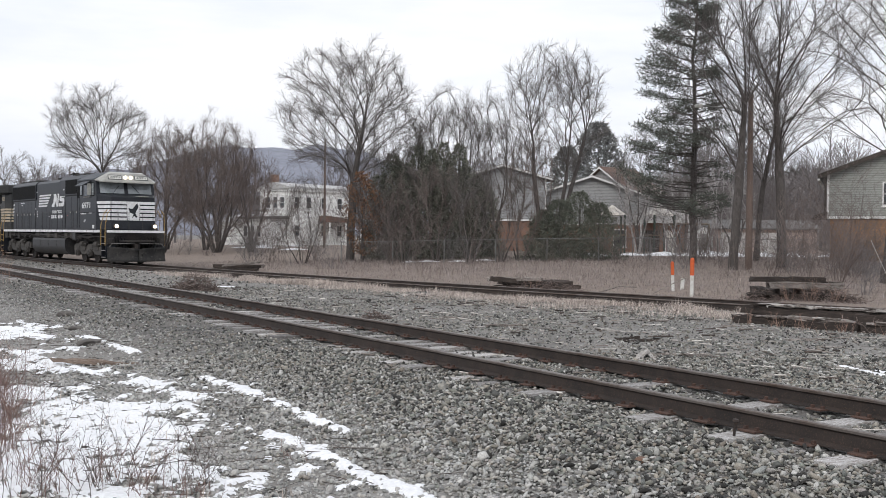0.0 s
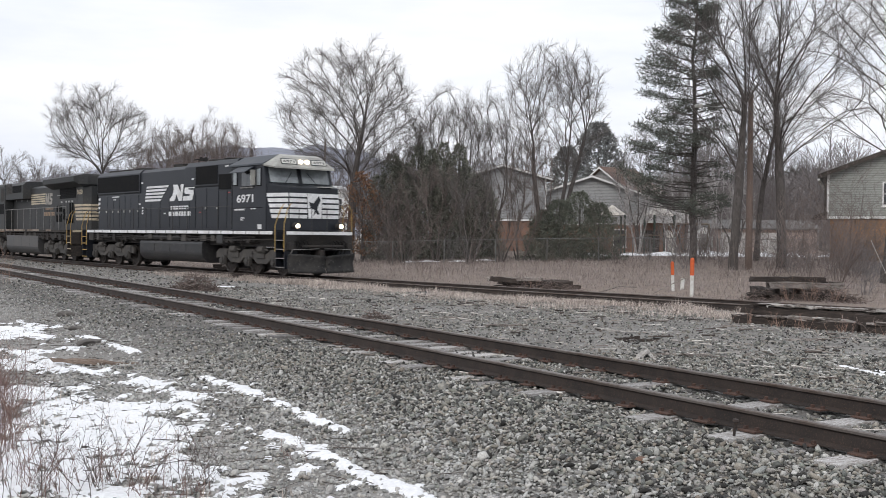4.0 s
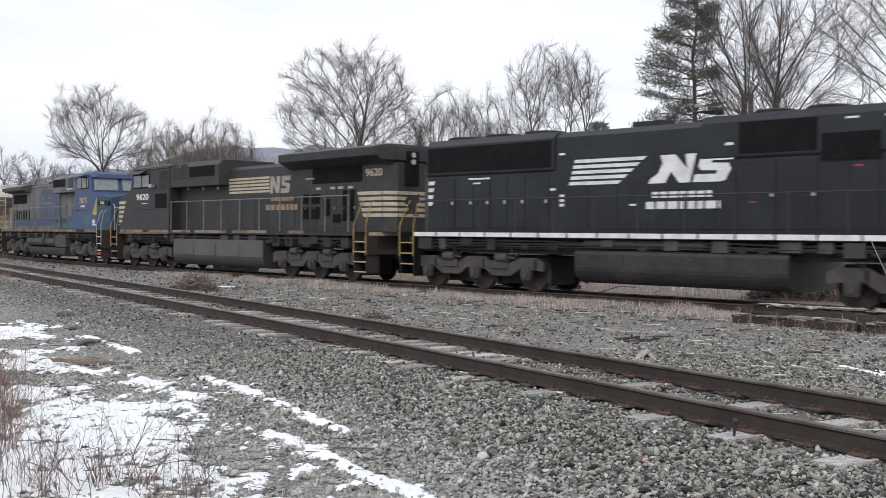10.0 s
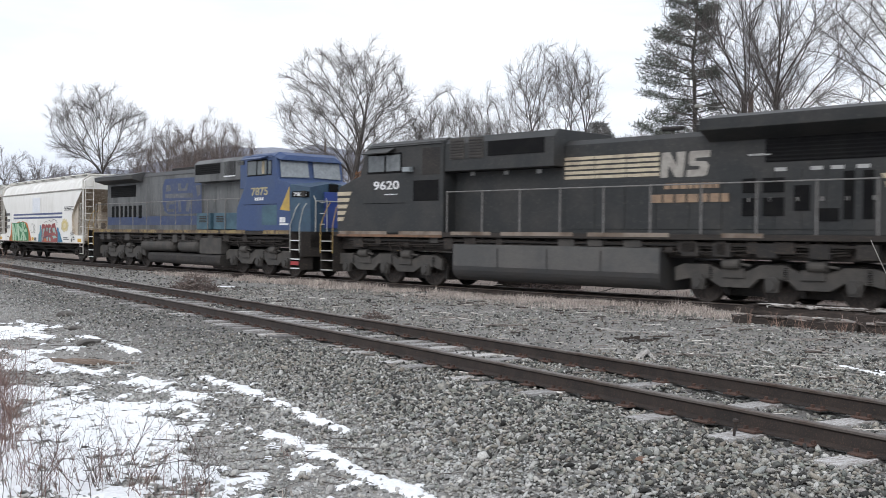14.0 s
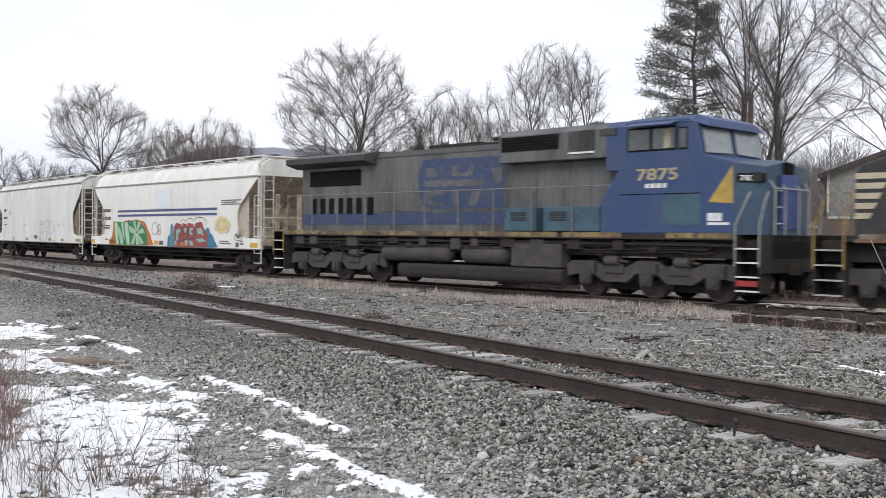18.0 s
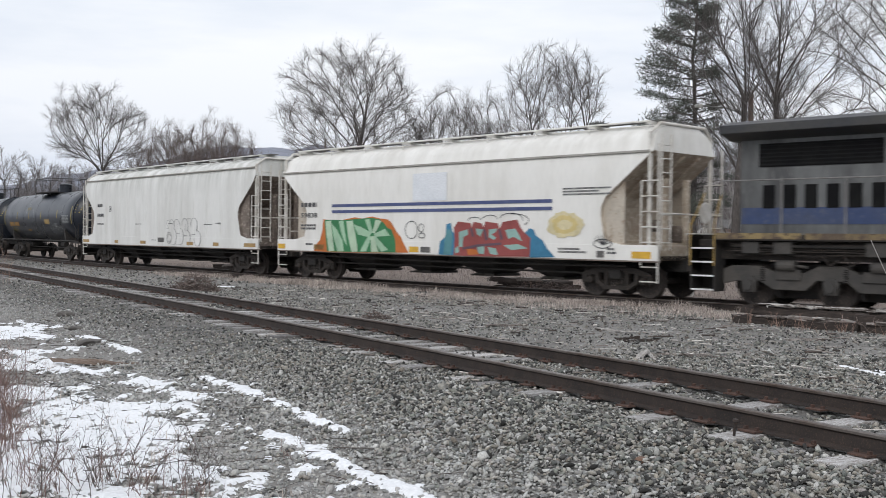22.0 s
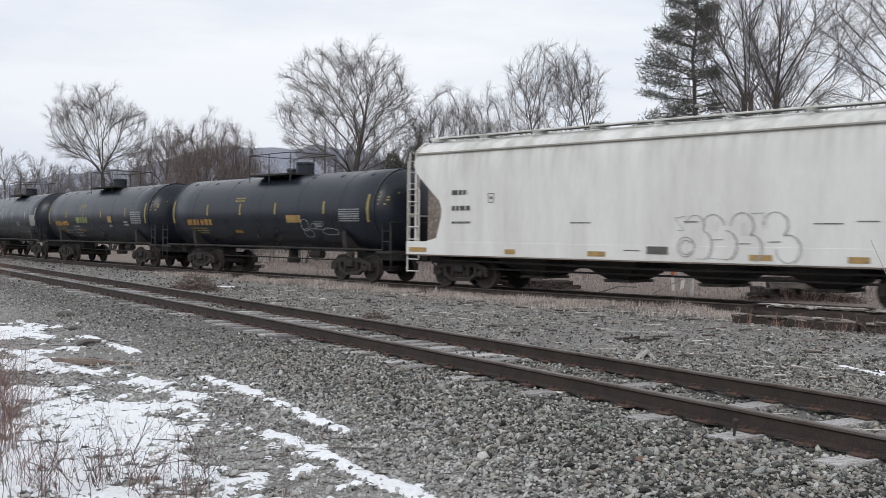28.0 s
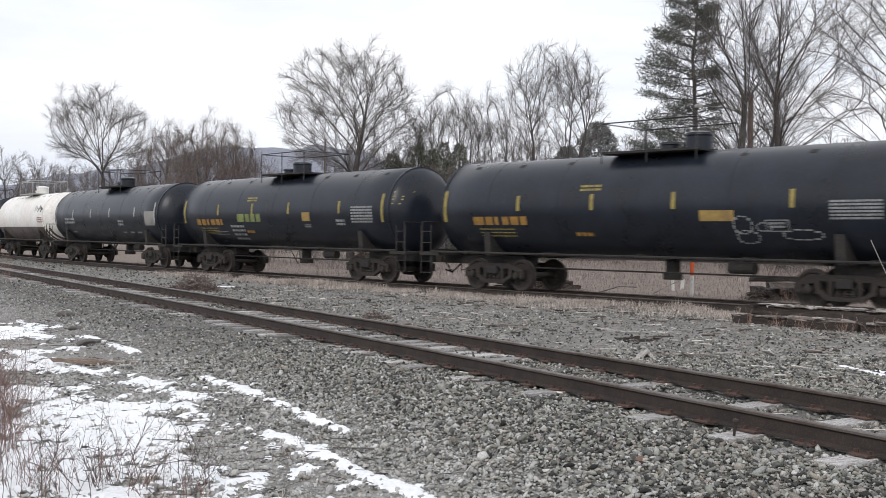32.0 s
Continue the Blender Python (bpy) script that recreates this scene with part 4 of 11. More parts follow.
        part("corner_casting", box(BM(), 10.1, 10.2, min(sy * 1.2, sy * 1.46), max(sy * 1.2, sy * 1.46), 1.02, 1.3, 0.03), UNDER, car)
        part("cut_lever", tube(BM(), [(10.24, sy * 0.12, 1.08), (10.3, sy * 0.5, 1.06), (10.26, sy * 1.3, 1.04), (10.24, sy * 1.4, 0.86)], 0.018, 6), GREYRAIL, car)
    part("anticlimber", box(BM(), 10.1, 10.34, -0.9, 0.9, 1.12, 1.22, 0.02), UNDER, car)
    for x in (10.1, -10.1):
        coupler(car, x, 1 if x > 0 else -1)
    for sy in (-1, 1):
        corner_steps(car, 9.38, 9.98, sy, GREYRAIL, ENGINE_BLACK, SAFETY)
        corner_steps(car, -9.98, -9.38, sy, SAFETY, ENGINE_BLACK, SAFETY)
        handrails(car, [-9.3, -7.9, -6.5, -5.1, -3.7, -2.3, -0.9, 0.5, 1.9, 3.3, 4.7, 5.85], sy * 1.46, 1.72, 2.72, BLACKRAIL)
    part("end_rail", tube(BM(), [(10.05, -0.9, 1.72), (10.05, -0.9, 2.6), (10.05, -0.35, 2.6), (10.05, -0.35, 1.72)], 0.016, 7), BLACKRAIL, car)
    part("end_rail", tube(BM(), [(10.05, 0.9, 1.72), (10.05, 0.9, 2.6), (10.05, 0.35, 2.6), (10.05, 0.35, 1.72)], 0.016, 7), BLACKRAIL, car)
    fuel_tank(car, -2.95, 3.3, 0.36, 1.27, 1.45, mat("black_fuel_tank_paint", (0.017, 0.017, 0.019), 0.5, 0, (0.03, 0.029, 0.029), (0.045, 0.042, 0.04), 1.2, 12.0, 0.05, 0.004), 0.44)
    for sy in (-1, 1):
        at = lathe(BM(), [(-1.95, 0.04), (-1.9, 0.10), (-1.8, 0.14), (1.8, 0.14), (1.9, 0.10), (1.95, 0.04)], "x", 18)
        o = part("air_reservoir", at, TANKGREY, car)
        o.location = (-0.85, sy * 1.25, 1.44)
        part("piping", tube(BM(), [(-9.0, sy * 1.36, 1.40), (1.2, sy * 1.36, 1.40), (3.2, sy * 1.40, 1.36), (9.2, sy * 1.36, 1.40)], 0.03, 6), UNDER, car)
        part("cable_box", box(BM(), 4.6, 5.1, min(sy * 1.2, sy * 1.46), max(sy * 1.2, sy * 1.46), 1.2, 1.56, 0.02), TANKGREY, car)
        part("sand_box", box(BM(), -9.2, -8.6, min(sy * 1.2, sy * 1.46), max(sy * 1.2, sy * 1.46), 1.2, 1.56, 0.02), UNDER, car)
    loco_truck(car, 6.75, "emd")
    loco_truck(car, -6.95, "emd")
    return car


# ---------------------------------------------------------------- second locomotive, running cab last
def ge_radiator(car, x0, x1, material, z_lo=4.05, z_mid=4.30, z_hi=4.58, z_top=4.72):
    rad = part("radiator_wing", prism(BM(), [(-0.98, z_lo), (0.98, z_lo), (1.5, z_mid), (1.52, z_hi), (0.95, z_top), (-0.95, z_top), (-1.52, z_hi), (-1.5, z_mid)], "x", x0, x1, 0.02), material, car)
    return rad


def second_locomotive():
    car = unit("locomotive", 32.15, 7.0, "dusty black locomotive with tan stripes, running cab end last", "locomotive", "locomotives of the train")
    rnd = random.Random(12)
    dash = [(-9.4, -6.9), (-6.3, -4.3), (-3.9, -2.2), (-1.8, 0.9), (1.4, 4.0), (5.5, 6.6)]
    frame_and_ends(car, 10.5, BROWNUNDER, mat("dirty_sill_paint", (0.24, 0.20, 0.165), 0.7, 0, (0.11, 0.08, 0.06), (0.15, 0.1, 0.06), 1.5, 12.0, 0.0), (1.64, 1.75), dash)
    underframe_gear(car, -9.0, 8.6, 6, BROWNUNDER)
    part("hood", hood_section(BM(), 0.15, 9.6, 0.95, 1.72, 4.36, 0.14), HOOD_BLACK, car)
    part("inverter_cabin", hood_section(BM(), -4.25, 0.15, 1.45, 3.62, 4.69, 0.22), HOOD_BLACK, car)
    part("cabin_lower", hood_section(BM(), -4.25, 0.15, 0.95, 1.72, 3.62, 0.02), HOOD_BLACK, car)
    for sy in (-1, 1):
        y = sy * 1.455
        part("intake_grille", box(BM(), -2.4, -0.2, min(y, y + sy * 0.01), max(y, y + sy * 0.01), 4.02, 4.46), GRILLE, car)
        for x in (-4.0, -3.2):
            o = part("vent", box(BM(), x, x + 0.62, min(y, y + sy * 0.012), max(y, y + sy * 0.012), 3.98, 4.62), TRUCKGREY, car)
            if sy < 0:
                louvres(o, x + 0.03, x + 0.59, 4.0, 4.6, y - 0.012, 7, UNDER)
    tailhood = part("rear_hood", prism(BM(), [(9.6, -0.95), (10.6, -0.95), (10.97, -0.6), (10.97, 0.6), (10.6, 0.95), (9.6, 0.95)], "z", 1.72, 4.1, 0.03), HOOD_BLACK, car)
    ge_radiator(car, 4.82, 10.85, HOOD_BLACK)
    part("radiator_end", prism(BM(), [(10.85, -1.3), (11.0, -0.8), (11.0, 0.8), (10.85, 1.3)], "z", 4.15, 4.66, 0.03), HOOD_BLACK, car)
    for sy in (-1, 1):
        y = sy * 0.955
        g = part("radiator_grille", box(BM(), 6.35, 9.42, min(y, y + sy * 0.012), max(y, y + sy * 0.012), 3.48, 4.05), GRILLE, car)
        if sy < 0:
            louvres(g, 6.35, 9.42, 3.5, 4.05, y - 0.012, 6, GRILLE)
    part("exhaust_duct", box(BM(), 4.0, 4.7, -0.35, 0.35, 4.34, 4.60, 0.03), UNDER, car)
    part("air_horn", tube(tube(BM(), [(3.0, 0.1, 4.36), (3.0, 0.1, 4.62)], 0.03), [(2.7, 0.1, 4.6), (3.4, 0.1, 4.6)], 0.06), UNDER, car)
    doors(car, [0.25, 1.25, 2.25, 3.25, 4.25, 5.2], 1.85, 3.12, 0.95, HOOD_BLACK, None)
    doors(car, [5.5, 6.05, 6.6, 7.3, 7.9, 8.5, 9.1], 1.85, 3.3, 0.95, HOOD_BLACK, GREYRAIL)
    for x0, x1, z0, z1 in ((5.75, 6.12, 2.18, 2.62), (6.3, 6.85, 2.18, 2.62), (5.75, 6.12, 2.75, 3.1), (6.3, 6.85, 2.75, 3.1), (7.1, 7.5, 2.3, 2.9), (7.7, 8.2, 2.05, 2.35), (8.3, 8.55, 2.1, 3.2), (8.75, 9.0, 2.1, 3.2)):
        o = part("door_grille", box(BM(), x0, x1, -0.984, -0.972, z0, z1), GRILLE, car)
        louvres(o, x0, x1, z0, z1, -0.984, 4, GRILLE, True, 0.012)
    y = -0.982
    b = BM()
    for i in range(5):
        z = 3.88 - 0.135 * i
        for a, c in ((0.15, 1.2), (1.22, 2.25), (2.27, 3.32)):
            strip(b, [(a, z), (c, z), (c, z - 0.085), (a, z - 0.085)], -0.952)
    part("railroad_mark", b, TAN, car, "yellowed bars of a railroad mark")
    b = BM()
    strip(b, [(3.40, 3.86), (3.64, 3.86), (3.86, 3.50), (3.84, 3.86), (4.12, 3.86), (4.04, 3.20), (3.82, 3.20), (3.60, 3.52), (3.58, 3.20), (3.36, 3.20)], -0.952)
    strip(b, [(4.28, 3.86), (4.84, 3.86), (4.82, 3.68), (4.42, 3.68), (4.40, 3.60), (4.72, 3.58), (4.80, 3.48), (4.74, 3.26), (4.66, 3.20), (4.14, 3.20), (4.17, 3.38), (4.52, 3.38), (4.54, 3.46), (4.26, 3.48), (4.20, 3.56), (4.22, 3.80)], -0.952)
    part("railroad_mark", b, mat("faded_grey_lettering", (0.34, 0.32, 0.29), 0.7, 0, (0.24, 0.22, 0.2), None, 3.0, 18.0, 0.0), car)
    b = bars(BM(), 3.5, 5.1, 2.88, 3.04, 1, y, rnd, 0.9)
    bars(b, 3.1, 5.4, 2.52, 2.76, 1, y, rnd, 0.9)
    part("lettering", b, ORANGETXT, car)
    b = BM()
    for i in range(5):
        z = 3.12 - 0.19 * i
        strip(b, [(9.15 + 0.08 * i, z), (10.58, z), (10.58, z - 0.12), (9.2 + 0.08 * i, z - 0.12)], -0.962)
        q = [(10.61, -0.962, z), (10.985, -0.604, z), (10.985, -0.604, z - 0.12), (10.61, -0.962, z - 0.12)]
        b.faces.new([b.verts.new((p[0] + 0.006, p[1] - 0.006, p[2])) for p in q])
        q = [(10.99, -0.58, z), (10.99, 0.58, z), (10.99, 0.58, z - 0.12), (10.99, -0.58, z - 0.12)]
        b.faces.new([b.verts.new(p) for p in q])
    part("tail_stripe", b, TAN, car, "tan stripes round the hood end")
    hb = BM()
    pts = [(-0.36, 2.25), (-0.1, 2.6), (-0.34, 2.72), (-0.2, 3.0), (0.1, 2.92), (0.3, 3.08), (0.34, 2.85), (0.12, 2.6), (0.3, 2.3), (0.1, 2.28), (0.0, 2.45)]
    hb.faces.new([hb.verts.new((10.998, p[0], p[1])) for p in pts])
    part("tail_emblem", hb, HOOD_BLACK, car)
    letters(car, "9620", 9.62, 3.64, 0.27, -0.962, TAN, "number", 0.95)
    bb = bars(BM(), 5.9, 6.5, 3.62, 3.70, 1, -0.975, rnd)
    for x, z in ((-3.6, 3.50), (-2.2, 3.48), (-0.9, 3.47)):
        strip(bb, [(x, z), (x + 0.2, z), (x + 0.2, z + 0.12), (x, z + 0.12)], -1.452 if z > 3.62 else -0.952)
    for x in (6.6, 7.5, 8.0, 8.6):
        strip(bb, [(x, 3.25), (x + 0.3, 3.25), (x + 0.3, 3.34), (x, 3.34)], -0.972)
    part("stencil", bb, mat("dull_white_stencil", (0.42, 0.42, 0.41), 0.6, 0, (0.3, 0.3, 0.3)), car)
    for zz in (4.36, 4.12):
        o = part("rear_light", cyl(BM(), (11.0, 0.0, zz), (11.06, 0.0, zz), 0.11, 16), UNDER, car)
        part("lens", cyl(BM(), (11.06, 0.0, zz), (11.075, 0.0, zz), 0.09, 16), DEADLAMP, o)
    part("light_panel", box(BM(), 10.97, 11.0, -0.3, 0.3, 3.3, 4.5, 0.01), GRILLE, car)
    # cab, its nose towards the rear of the train
    prof = [(-4.25, 1.55), (-4.25, 4.62), (-7.75, 4.60), (-8.05, 4.42), (-8.30, 3.62), (-9.40, 3.28), (-9.52, 3.1), (-9.52, 1.55)]
    cab = part("cab", prism(BM(), prof, "y", -1.5, 1.5, 0.05), HOOD_BLACK, car)
    part("cab_roof", prism(BM(), [(-1.56, 4.52), (-1.2, 4.72), (1.2, 4.72), (1.56, 4.52)], "x", -8.02, -4.3, 0.02), HOOD_BLACK, cab)
    part("side_opening", box(BM(), -5.62, -4.45, -1.508, -1.50, 2.72, 3.38), GRILLE, cab)
    part("side_opening", box(BM(), -5.2, -4.4, -1.508, -1.50, 3.55, 4.4), UNDER, cab)
    for x0, x1, g in ((-7.86, -7.0, PALEGLASS), (-6.95, -6.22, PALEGLASS)):
        w = part("side_window", box(BM(), x0 - 0.04, x1 + 0.04, -1.52, -1.5, 3.66, 4.32, 0.008), GRILLE, cab)
        part("pane", box(BM(), x0 + 0.02, x1 - 0.02, -1.526, -1.52, 3.72, 4.26), mat("dull_side_glass", (0.07, 0.078, 0.078), 0.15, 0, (0.15, 0.16, 0.16), None, 1.2, 8.0, 0.0, spec=0.9), w)
    part("sunshade", prism(BM(), [(-1.51, 4.50), (-1.51, 4.46), (-1.86, 4.28), (-1.87, 4.31)], "x", -7.8, -6.5), HOOD_BLACK, cab)
    part("mirror", box(BM(), -5.95, -5.6, -1.7, -1.52, 3.66, 3.82, 0.02), PALEGLASS, cab)
    letters(cab, "9620", -7.58, 3.12, 0.29, -1.507, WHITE, "number", 1.28)
    st = BM()
    for i in range(5):
        z = 3.10 - 0.22 * i
        strip(st, [(-9.5, z), (-8.72 - 0.1 * i, z), (-8.8 - 0.1 * i, z - 0.13), (-9.5, z - 0.13)], -1.502)
    part("nose_stripe", st, TAN, cab)
    bb = bars(BM(), -7.0, -6.4, 2.92, 2.98, 1, -1.502, rnd)
    part("stencil", bb, WHITE, cab)
    part("cab_seam", box(BM(), -8.1, -6.0, -1.506, -1.5, 2.66, 2.68), GRILLE, cab)
    part("lower_step_panel", box(BM(), -9.5, -4.3, -1.508, -1.5, 1.56, 1.64), mat("rusty_orange_sill", (0.20, 0.11, 0.065), 0.8, 0, (0.12, 0.075, 0.05), None, 3.0), cab)
    for x in (10.5, -10.5):
        s = 1 if x > 0 else -1
        part("end_plate", box(BM(), min(x - s * 0.1, x), max(x - s * 0.1, x), -1.5, 1.5, 0.95, 1.72, 0.01), BROWNUNDER, car)
        coupler(car, x, s)
    part("front_stripe", box(BM(), 10.5, 10.51, -1.45, 1.45, 1.60, 1.72), TAN, car)
    for sy in (-1, 1):
        corner_steps(car, 9.75, 10.4, sy, TAN, BROWNUNDER, SAFETY)
        corner_steps(car, -10.4, -9.75, sy, LIGHTGREY, BROWNUNDER, SAFETY)
        handrails(car, [-4.1, -2.6, -1.1, 0.4, 1.9, 3.4, 4.9, 6.4, 7.9, 9.3], sy * 1.46, 1.72, 2.98, GREYRAIL)
        part("piping", tube(BM(), [(-9.0, sy * 1.36, 1.45), (9.2, sy * 1.36, 1.45)], 0.035, 6), UNDER, car)
    for yy in (-0.85, -0.4, 0.4, 0.85):
        part("end_rail", tube(BM(), [(10.45, yy, 1.72), (10.45, yy, 2.75), (10.30, yy, 2.95)], 0.02, 7), SAFETY, car)
    fuel_tank(car, -3.85, 3.72, 0.26, 1.38, 1.45, TANKGREY, 0.40)
    # upper part of the tank's side in a lighter grey
    part("tank_band", box(BM(), -3.8, 3.68, -1.462, -1.45, 0.70, 1.36), mat("lighter_tank_side_grey", (0.075, 0.074, 0.073), 0.6, 0, (0.1, 0.095, 0.09), None, 1.0), car)
    for sy in (-1, 1):
        for x in (4.3, 5.2, 6.4, 7.7, 8.8):
            part("equipment_box", box(BM(), x, x + 0.5, min(sy * 1.15, sy * 1.42), max(sy * 1.15, sy * 1.42), 1.16, 1.52, 0.03), UNDER, car)
    loco_truck(car, 6.7, "ge")
    loco_truck(car, -7.3, "ge")
    return car


# ---------------------------------------------------------------- third locomotive, blue and grey
def third_locomotive():
    car = unit("locomotive", 53.8, 6.6, "blue and grey locomotive with yellow number, weathered paint", "locomotive", "locomotives of the train")
    rnd = random.Random(13)
    BLUE = mat("weathered_blue_paint", (0.032, 0.062, 0.158), 0.55, 0, (0.048, 0.076, 0.155), (0.08, 0.088, 0.12), 0.9, 10.0, 0.04, 0.003, speck=(0.62, 0.85))
    GREY = mat("weathered_grey_paint", (0.132, 0.136, 0.136), 0.6, 0, (0.070, 0.071, 0.072), (0.18, 0.18, 0.178), 0.8, 10.0, 0.05, 0.004, stretch=(1.6, 1, 0.35), speck=(0.6, 0.85))
    DARKTOP = mat("sooty_grey_roof", (0.042, 0.043, 0.047), 0.6, 0, (0.06, 0.058, 0.055), None, 1.0, 12.0, 0.05)
    TEAL = mat("faded_teal_patch", (0.055, 0.115, 0.15), 0.6, 0, (0.04, 0.08, 0.115), None, 2.0, 12.0, 0.0)
    YEL = mat("yellow_nose_paint", (0.50, 0.33, 0.06), 0.5, 0, (0.36, 0.25, 0.07), None, 3.0, 16.0, 0.0)
    SILL = mat("yellow_sill_worn", (0.27, 0.20, 0.09), 0.75, 0, (0.11, 0.08, 0.055), (0.08, 0.055, 0.04), 1.1, 9.0, 0.0, speck=(0.5, 0.62))
    frame_and_ends(car, 10.1, BROWNUNDER, SILL, (1.62, 1.76), [(-9.35, -7.2), (-7.1, -4.0), (-3.9, 0.6), (0.7, 3.8), (4.0, 6.0), (7.4, 9.3)])
    underframe_gear(car, -9.0, 8.6, 7, BROWNUNDER)
    part("hood", hood_section(BM(), -9.0, 1.45, 0.95, 1.72, 4.42, 0.14), GREY, car)
    part("hood_top", prism(BM(), [(-0.98, 4.26), (-0.84, 4.44), (0.84, 4.44), (0.98, 4.26)], "x", -4.7, 1.45), DARKTOP, car)
    ge_radiator(car, -9.3, -4.72, DARKTOP, 4.02, 4.16, 4.36, 4.50)
    g = part("radiator_grille", box(BM(), -8.5, -5.55, -0.972, -0.952, 3.36, 3.92), GRILLE, car)
    louvres(g, -8.5, -5.55, 3.38, 3.92, -0.972, 6, GRILLE)
    for i in range(6):
        x = -8.4 + 0.52 * i
        part("intake_slot", box(BM(), x, x + 0.3, -0.965, -0.951, 2.36, 2.92), GRILLE, car)
    part("intake_slot", box(BM(), -5.2, -4.85, -0.965, -0.951, 2.3, 2.92), GRILLE, car)
    for x0, w, h in ((-2.6, 2.4, 0.16), (1.0, 0.4, 0.3), (-0.4, 1.2, 0.12)):
        part("roof_hatch", box(BM(), x0, x0 + w, -0.5, 0.5, 4.42, 4.44 + h, 0.03), UNDER, car)
    part("air_horn", tube(tube(BM(), [(0.2, 0, 4.44), (0.2, 0, 4.72)], 0.04), [(-0.1, 0, 4.7), (0.7, 0, 4.72)], 0.07), UNDER, car)
    # wide equipment cabin behind the cab
    part("equipment_cabin", hood_section(BM(), 1.45, 5.4, 1.40, 3.78, 4.71, 0.16), GREY, car)
    part("cabin_roof", prism(BM(), [(-1.28, 4.60), (-1.1, 4.735), (1.1, 4.735), (1.28, 4.60)], "x", 1.40, 6.0), DARKTOP, car)
    part("cabin_lower", hood_section(BM(), 1.45, 6.1, 0.95, 1.72, 3.78, 0.02), GREY, car)
    part("blue_cabin", hood_section(BM(), 5.4, 6.2, 1.40, 3.4, 4.71, 0.16), BLUE, car)
    for x0, x1, z0, z1 in ((1.55, 3.75, 4.10, 4.52), (4.1, 5.0, 4.0, 4.55), (5.2, 5.75, 4.35, 4.55)):
        o = part("vent", box(BM(), x0, x1, -1.412, -1.40, z0, z1), GRILLE, car)
        louvres(o, x0 + 0.02, x1 - 0.02, z0, z1, -1.412, 9 if x1 - x0 < 1 else 5, GREY if x1 - x0 < 1 else GRILLE, x1 - x0 < 1, 0.01)
    part("vent_lip", box(BM(), 4.1, 5.0, -1.43, -1.40, 3.92, 3.97), WHITE, car)
    doors(car, [-4.6, -3.6, -2.5, -1.4, -0.3, 0.7, 1.4], 2.42, 3.9, 0.95, GREY, None)
    doors(car, [1.6, 2.6, 3.6, 4.6, 5.3], 2.42, 3.6, 0.95, GREY, GREYRAIL)
    b = BM()
    y = -0.972
    # big faded mark: a worn blue panel with grey shapes in it
    HOODBLUE = mat("sooty_blue_hood_paint", (0.034, 0.056, 0.135), 0.6, 0, (0.06, 0.074, 0.125), (0.09, 0.094, 0.115), 1.1, 7.0, 0.04, 0.003, blotch=(0.4, 0.7), speck=(0.56, 0.8))
    WORN = mat("soot_streaked_grey_paint", (0.115, 0.12, 0.135), 0.6, 0, (0.075, 0.078, 0.09), (0.16, 0.16, 0.165), 1.0, 8.0, 0.0)
    strip(b, [(-2.3, 4.08), (1.25, 4.06), (1.32, 2.48), (-1.9, 2.46), (-2.35, 2.62), (-2.55, 3.0), (-2.55, 3.7)], y)
    part("railroad_mark", b, HOODBLUE, car, "sooty worn blue panel of a railroad mark")
    for pts in ([(-2.15, 3.8), (-1.75, 3.8), (-1.68, 3.52), (-2.2, 3.5)], [(-1.0, 3.84), (-0.7, 3.84), (-0.66, 3.6), (-0.3, 3.62), (-0.12, 3.84), (0.05, 3.8), (-0.1, 3.5), (-0.95, 3.5)], [(-2.3, 3.4), (0.45, 3.38), (0.5, 3.18), (-2.3, 3.2)],
                [(-2.1, 3.06), (-1.3, 3.06), (-1.3, 2.92), (-1.85, 2.9), (-1.9, 2.72), (-1.35, 2.68), (-1.35, 2.56), (-2.0, 2.58), (-2.2, 2.8)], [(-0.95, 3.05), (-0.7, 3.05), (-0.62, 2.56), (-0.9, 2.56)], [(-0.1, 3.02), (0.35, 3.02), (0.1, 2.56), (-0.2, 2.58)], [(0.75, 3.7), (1.2, 3.72), (1.2, 3.3), (0.9, 3.2)]):
        part("railroad_mark", strip(BM(), pts, y, 0.007), WORN, car)
    b = BM()
    strip(b, [(-8.95, 2.38), (1.42, 2.38), (1.42, 1.98), (-8.95, 1.98)], -0.953)
    part("blue_band", b, HOODBLUE, car)
    for x0, x1, m2 in ((1.7, 2.9, TEAL), (3.2, 5.2, TEAL), (5.25, 5.9, BLUE)):
        o = part("battery_box", box(BM(), x0, x1, -1.40, -0.95, 1.78, 2.46, 0.02), m2, car)
        louvres(o, x0 + 0.25, x0 + 0.85, 2.08, 2.36, -1.40, 4, UNDER, False, 0.015)
    # cab and blunt nose
    prof = [(5.3, 1.72), (5.3, 2.6), (6.02, 3.6), (6.1, 4.66), (8.0, 4.66), (8.28, 4.50), (8.42, 3.72), (9.30, 3.50), (9.34, 1.72)]
    cab = part("cab", prism(BM(), prof, "y", -1.5, 1.5, 0.05), BLUE, car)
    part("cab_roof", prism(BM(), [(-1.54, 4.55), (-1.25, 4.74), (1.25, 4.74), (1.54, 4.55)], "x", 6.1, 8.15, 0.03), BLUE, cab)
    vis = BM()
    pts_a = [(8.15, -1.5, 4.56), (8.15, -1.2, 4.73), (8.15, 1.2, 4.73), (8.15, 1.5, 4.56)]
    pts_b = [(8.50, -1.42, 4.42), (8.42, -1.1, 4.62), (8.42, 1.1, 4.62), (8.50, 1.42, 4.42)]
    va, vb = [vis.verts.new(p) for p in pts_a], [vis.verts.new(p) for p in pts_b]
    vis.faces.new(va), vis.faces.new(vb)
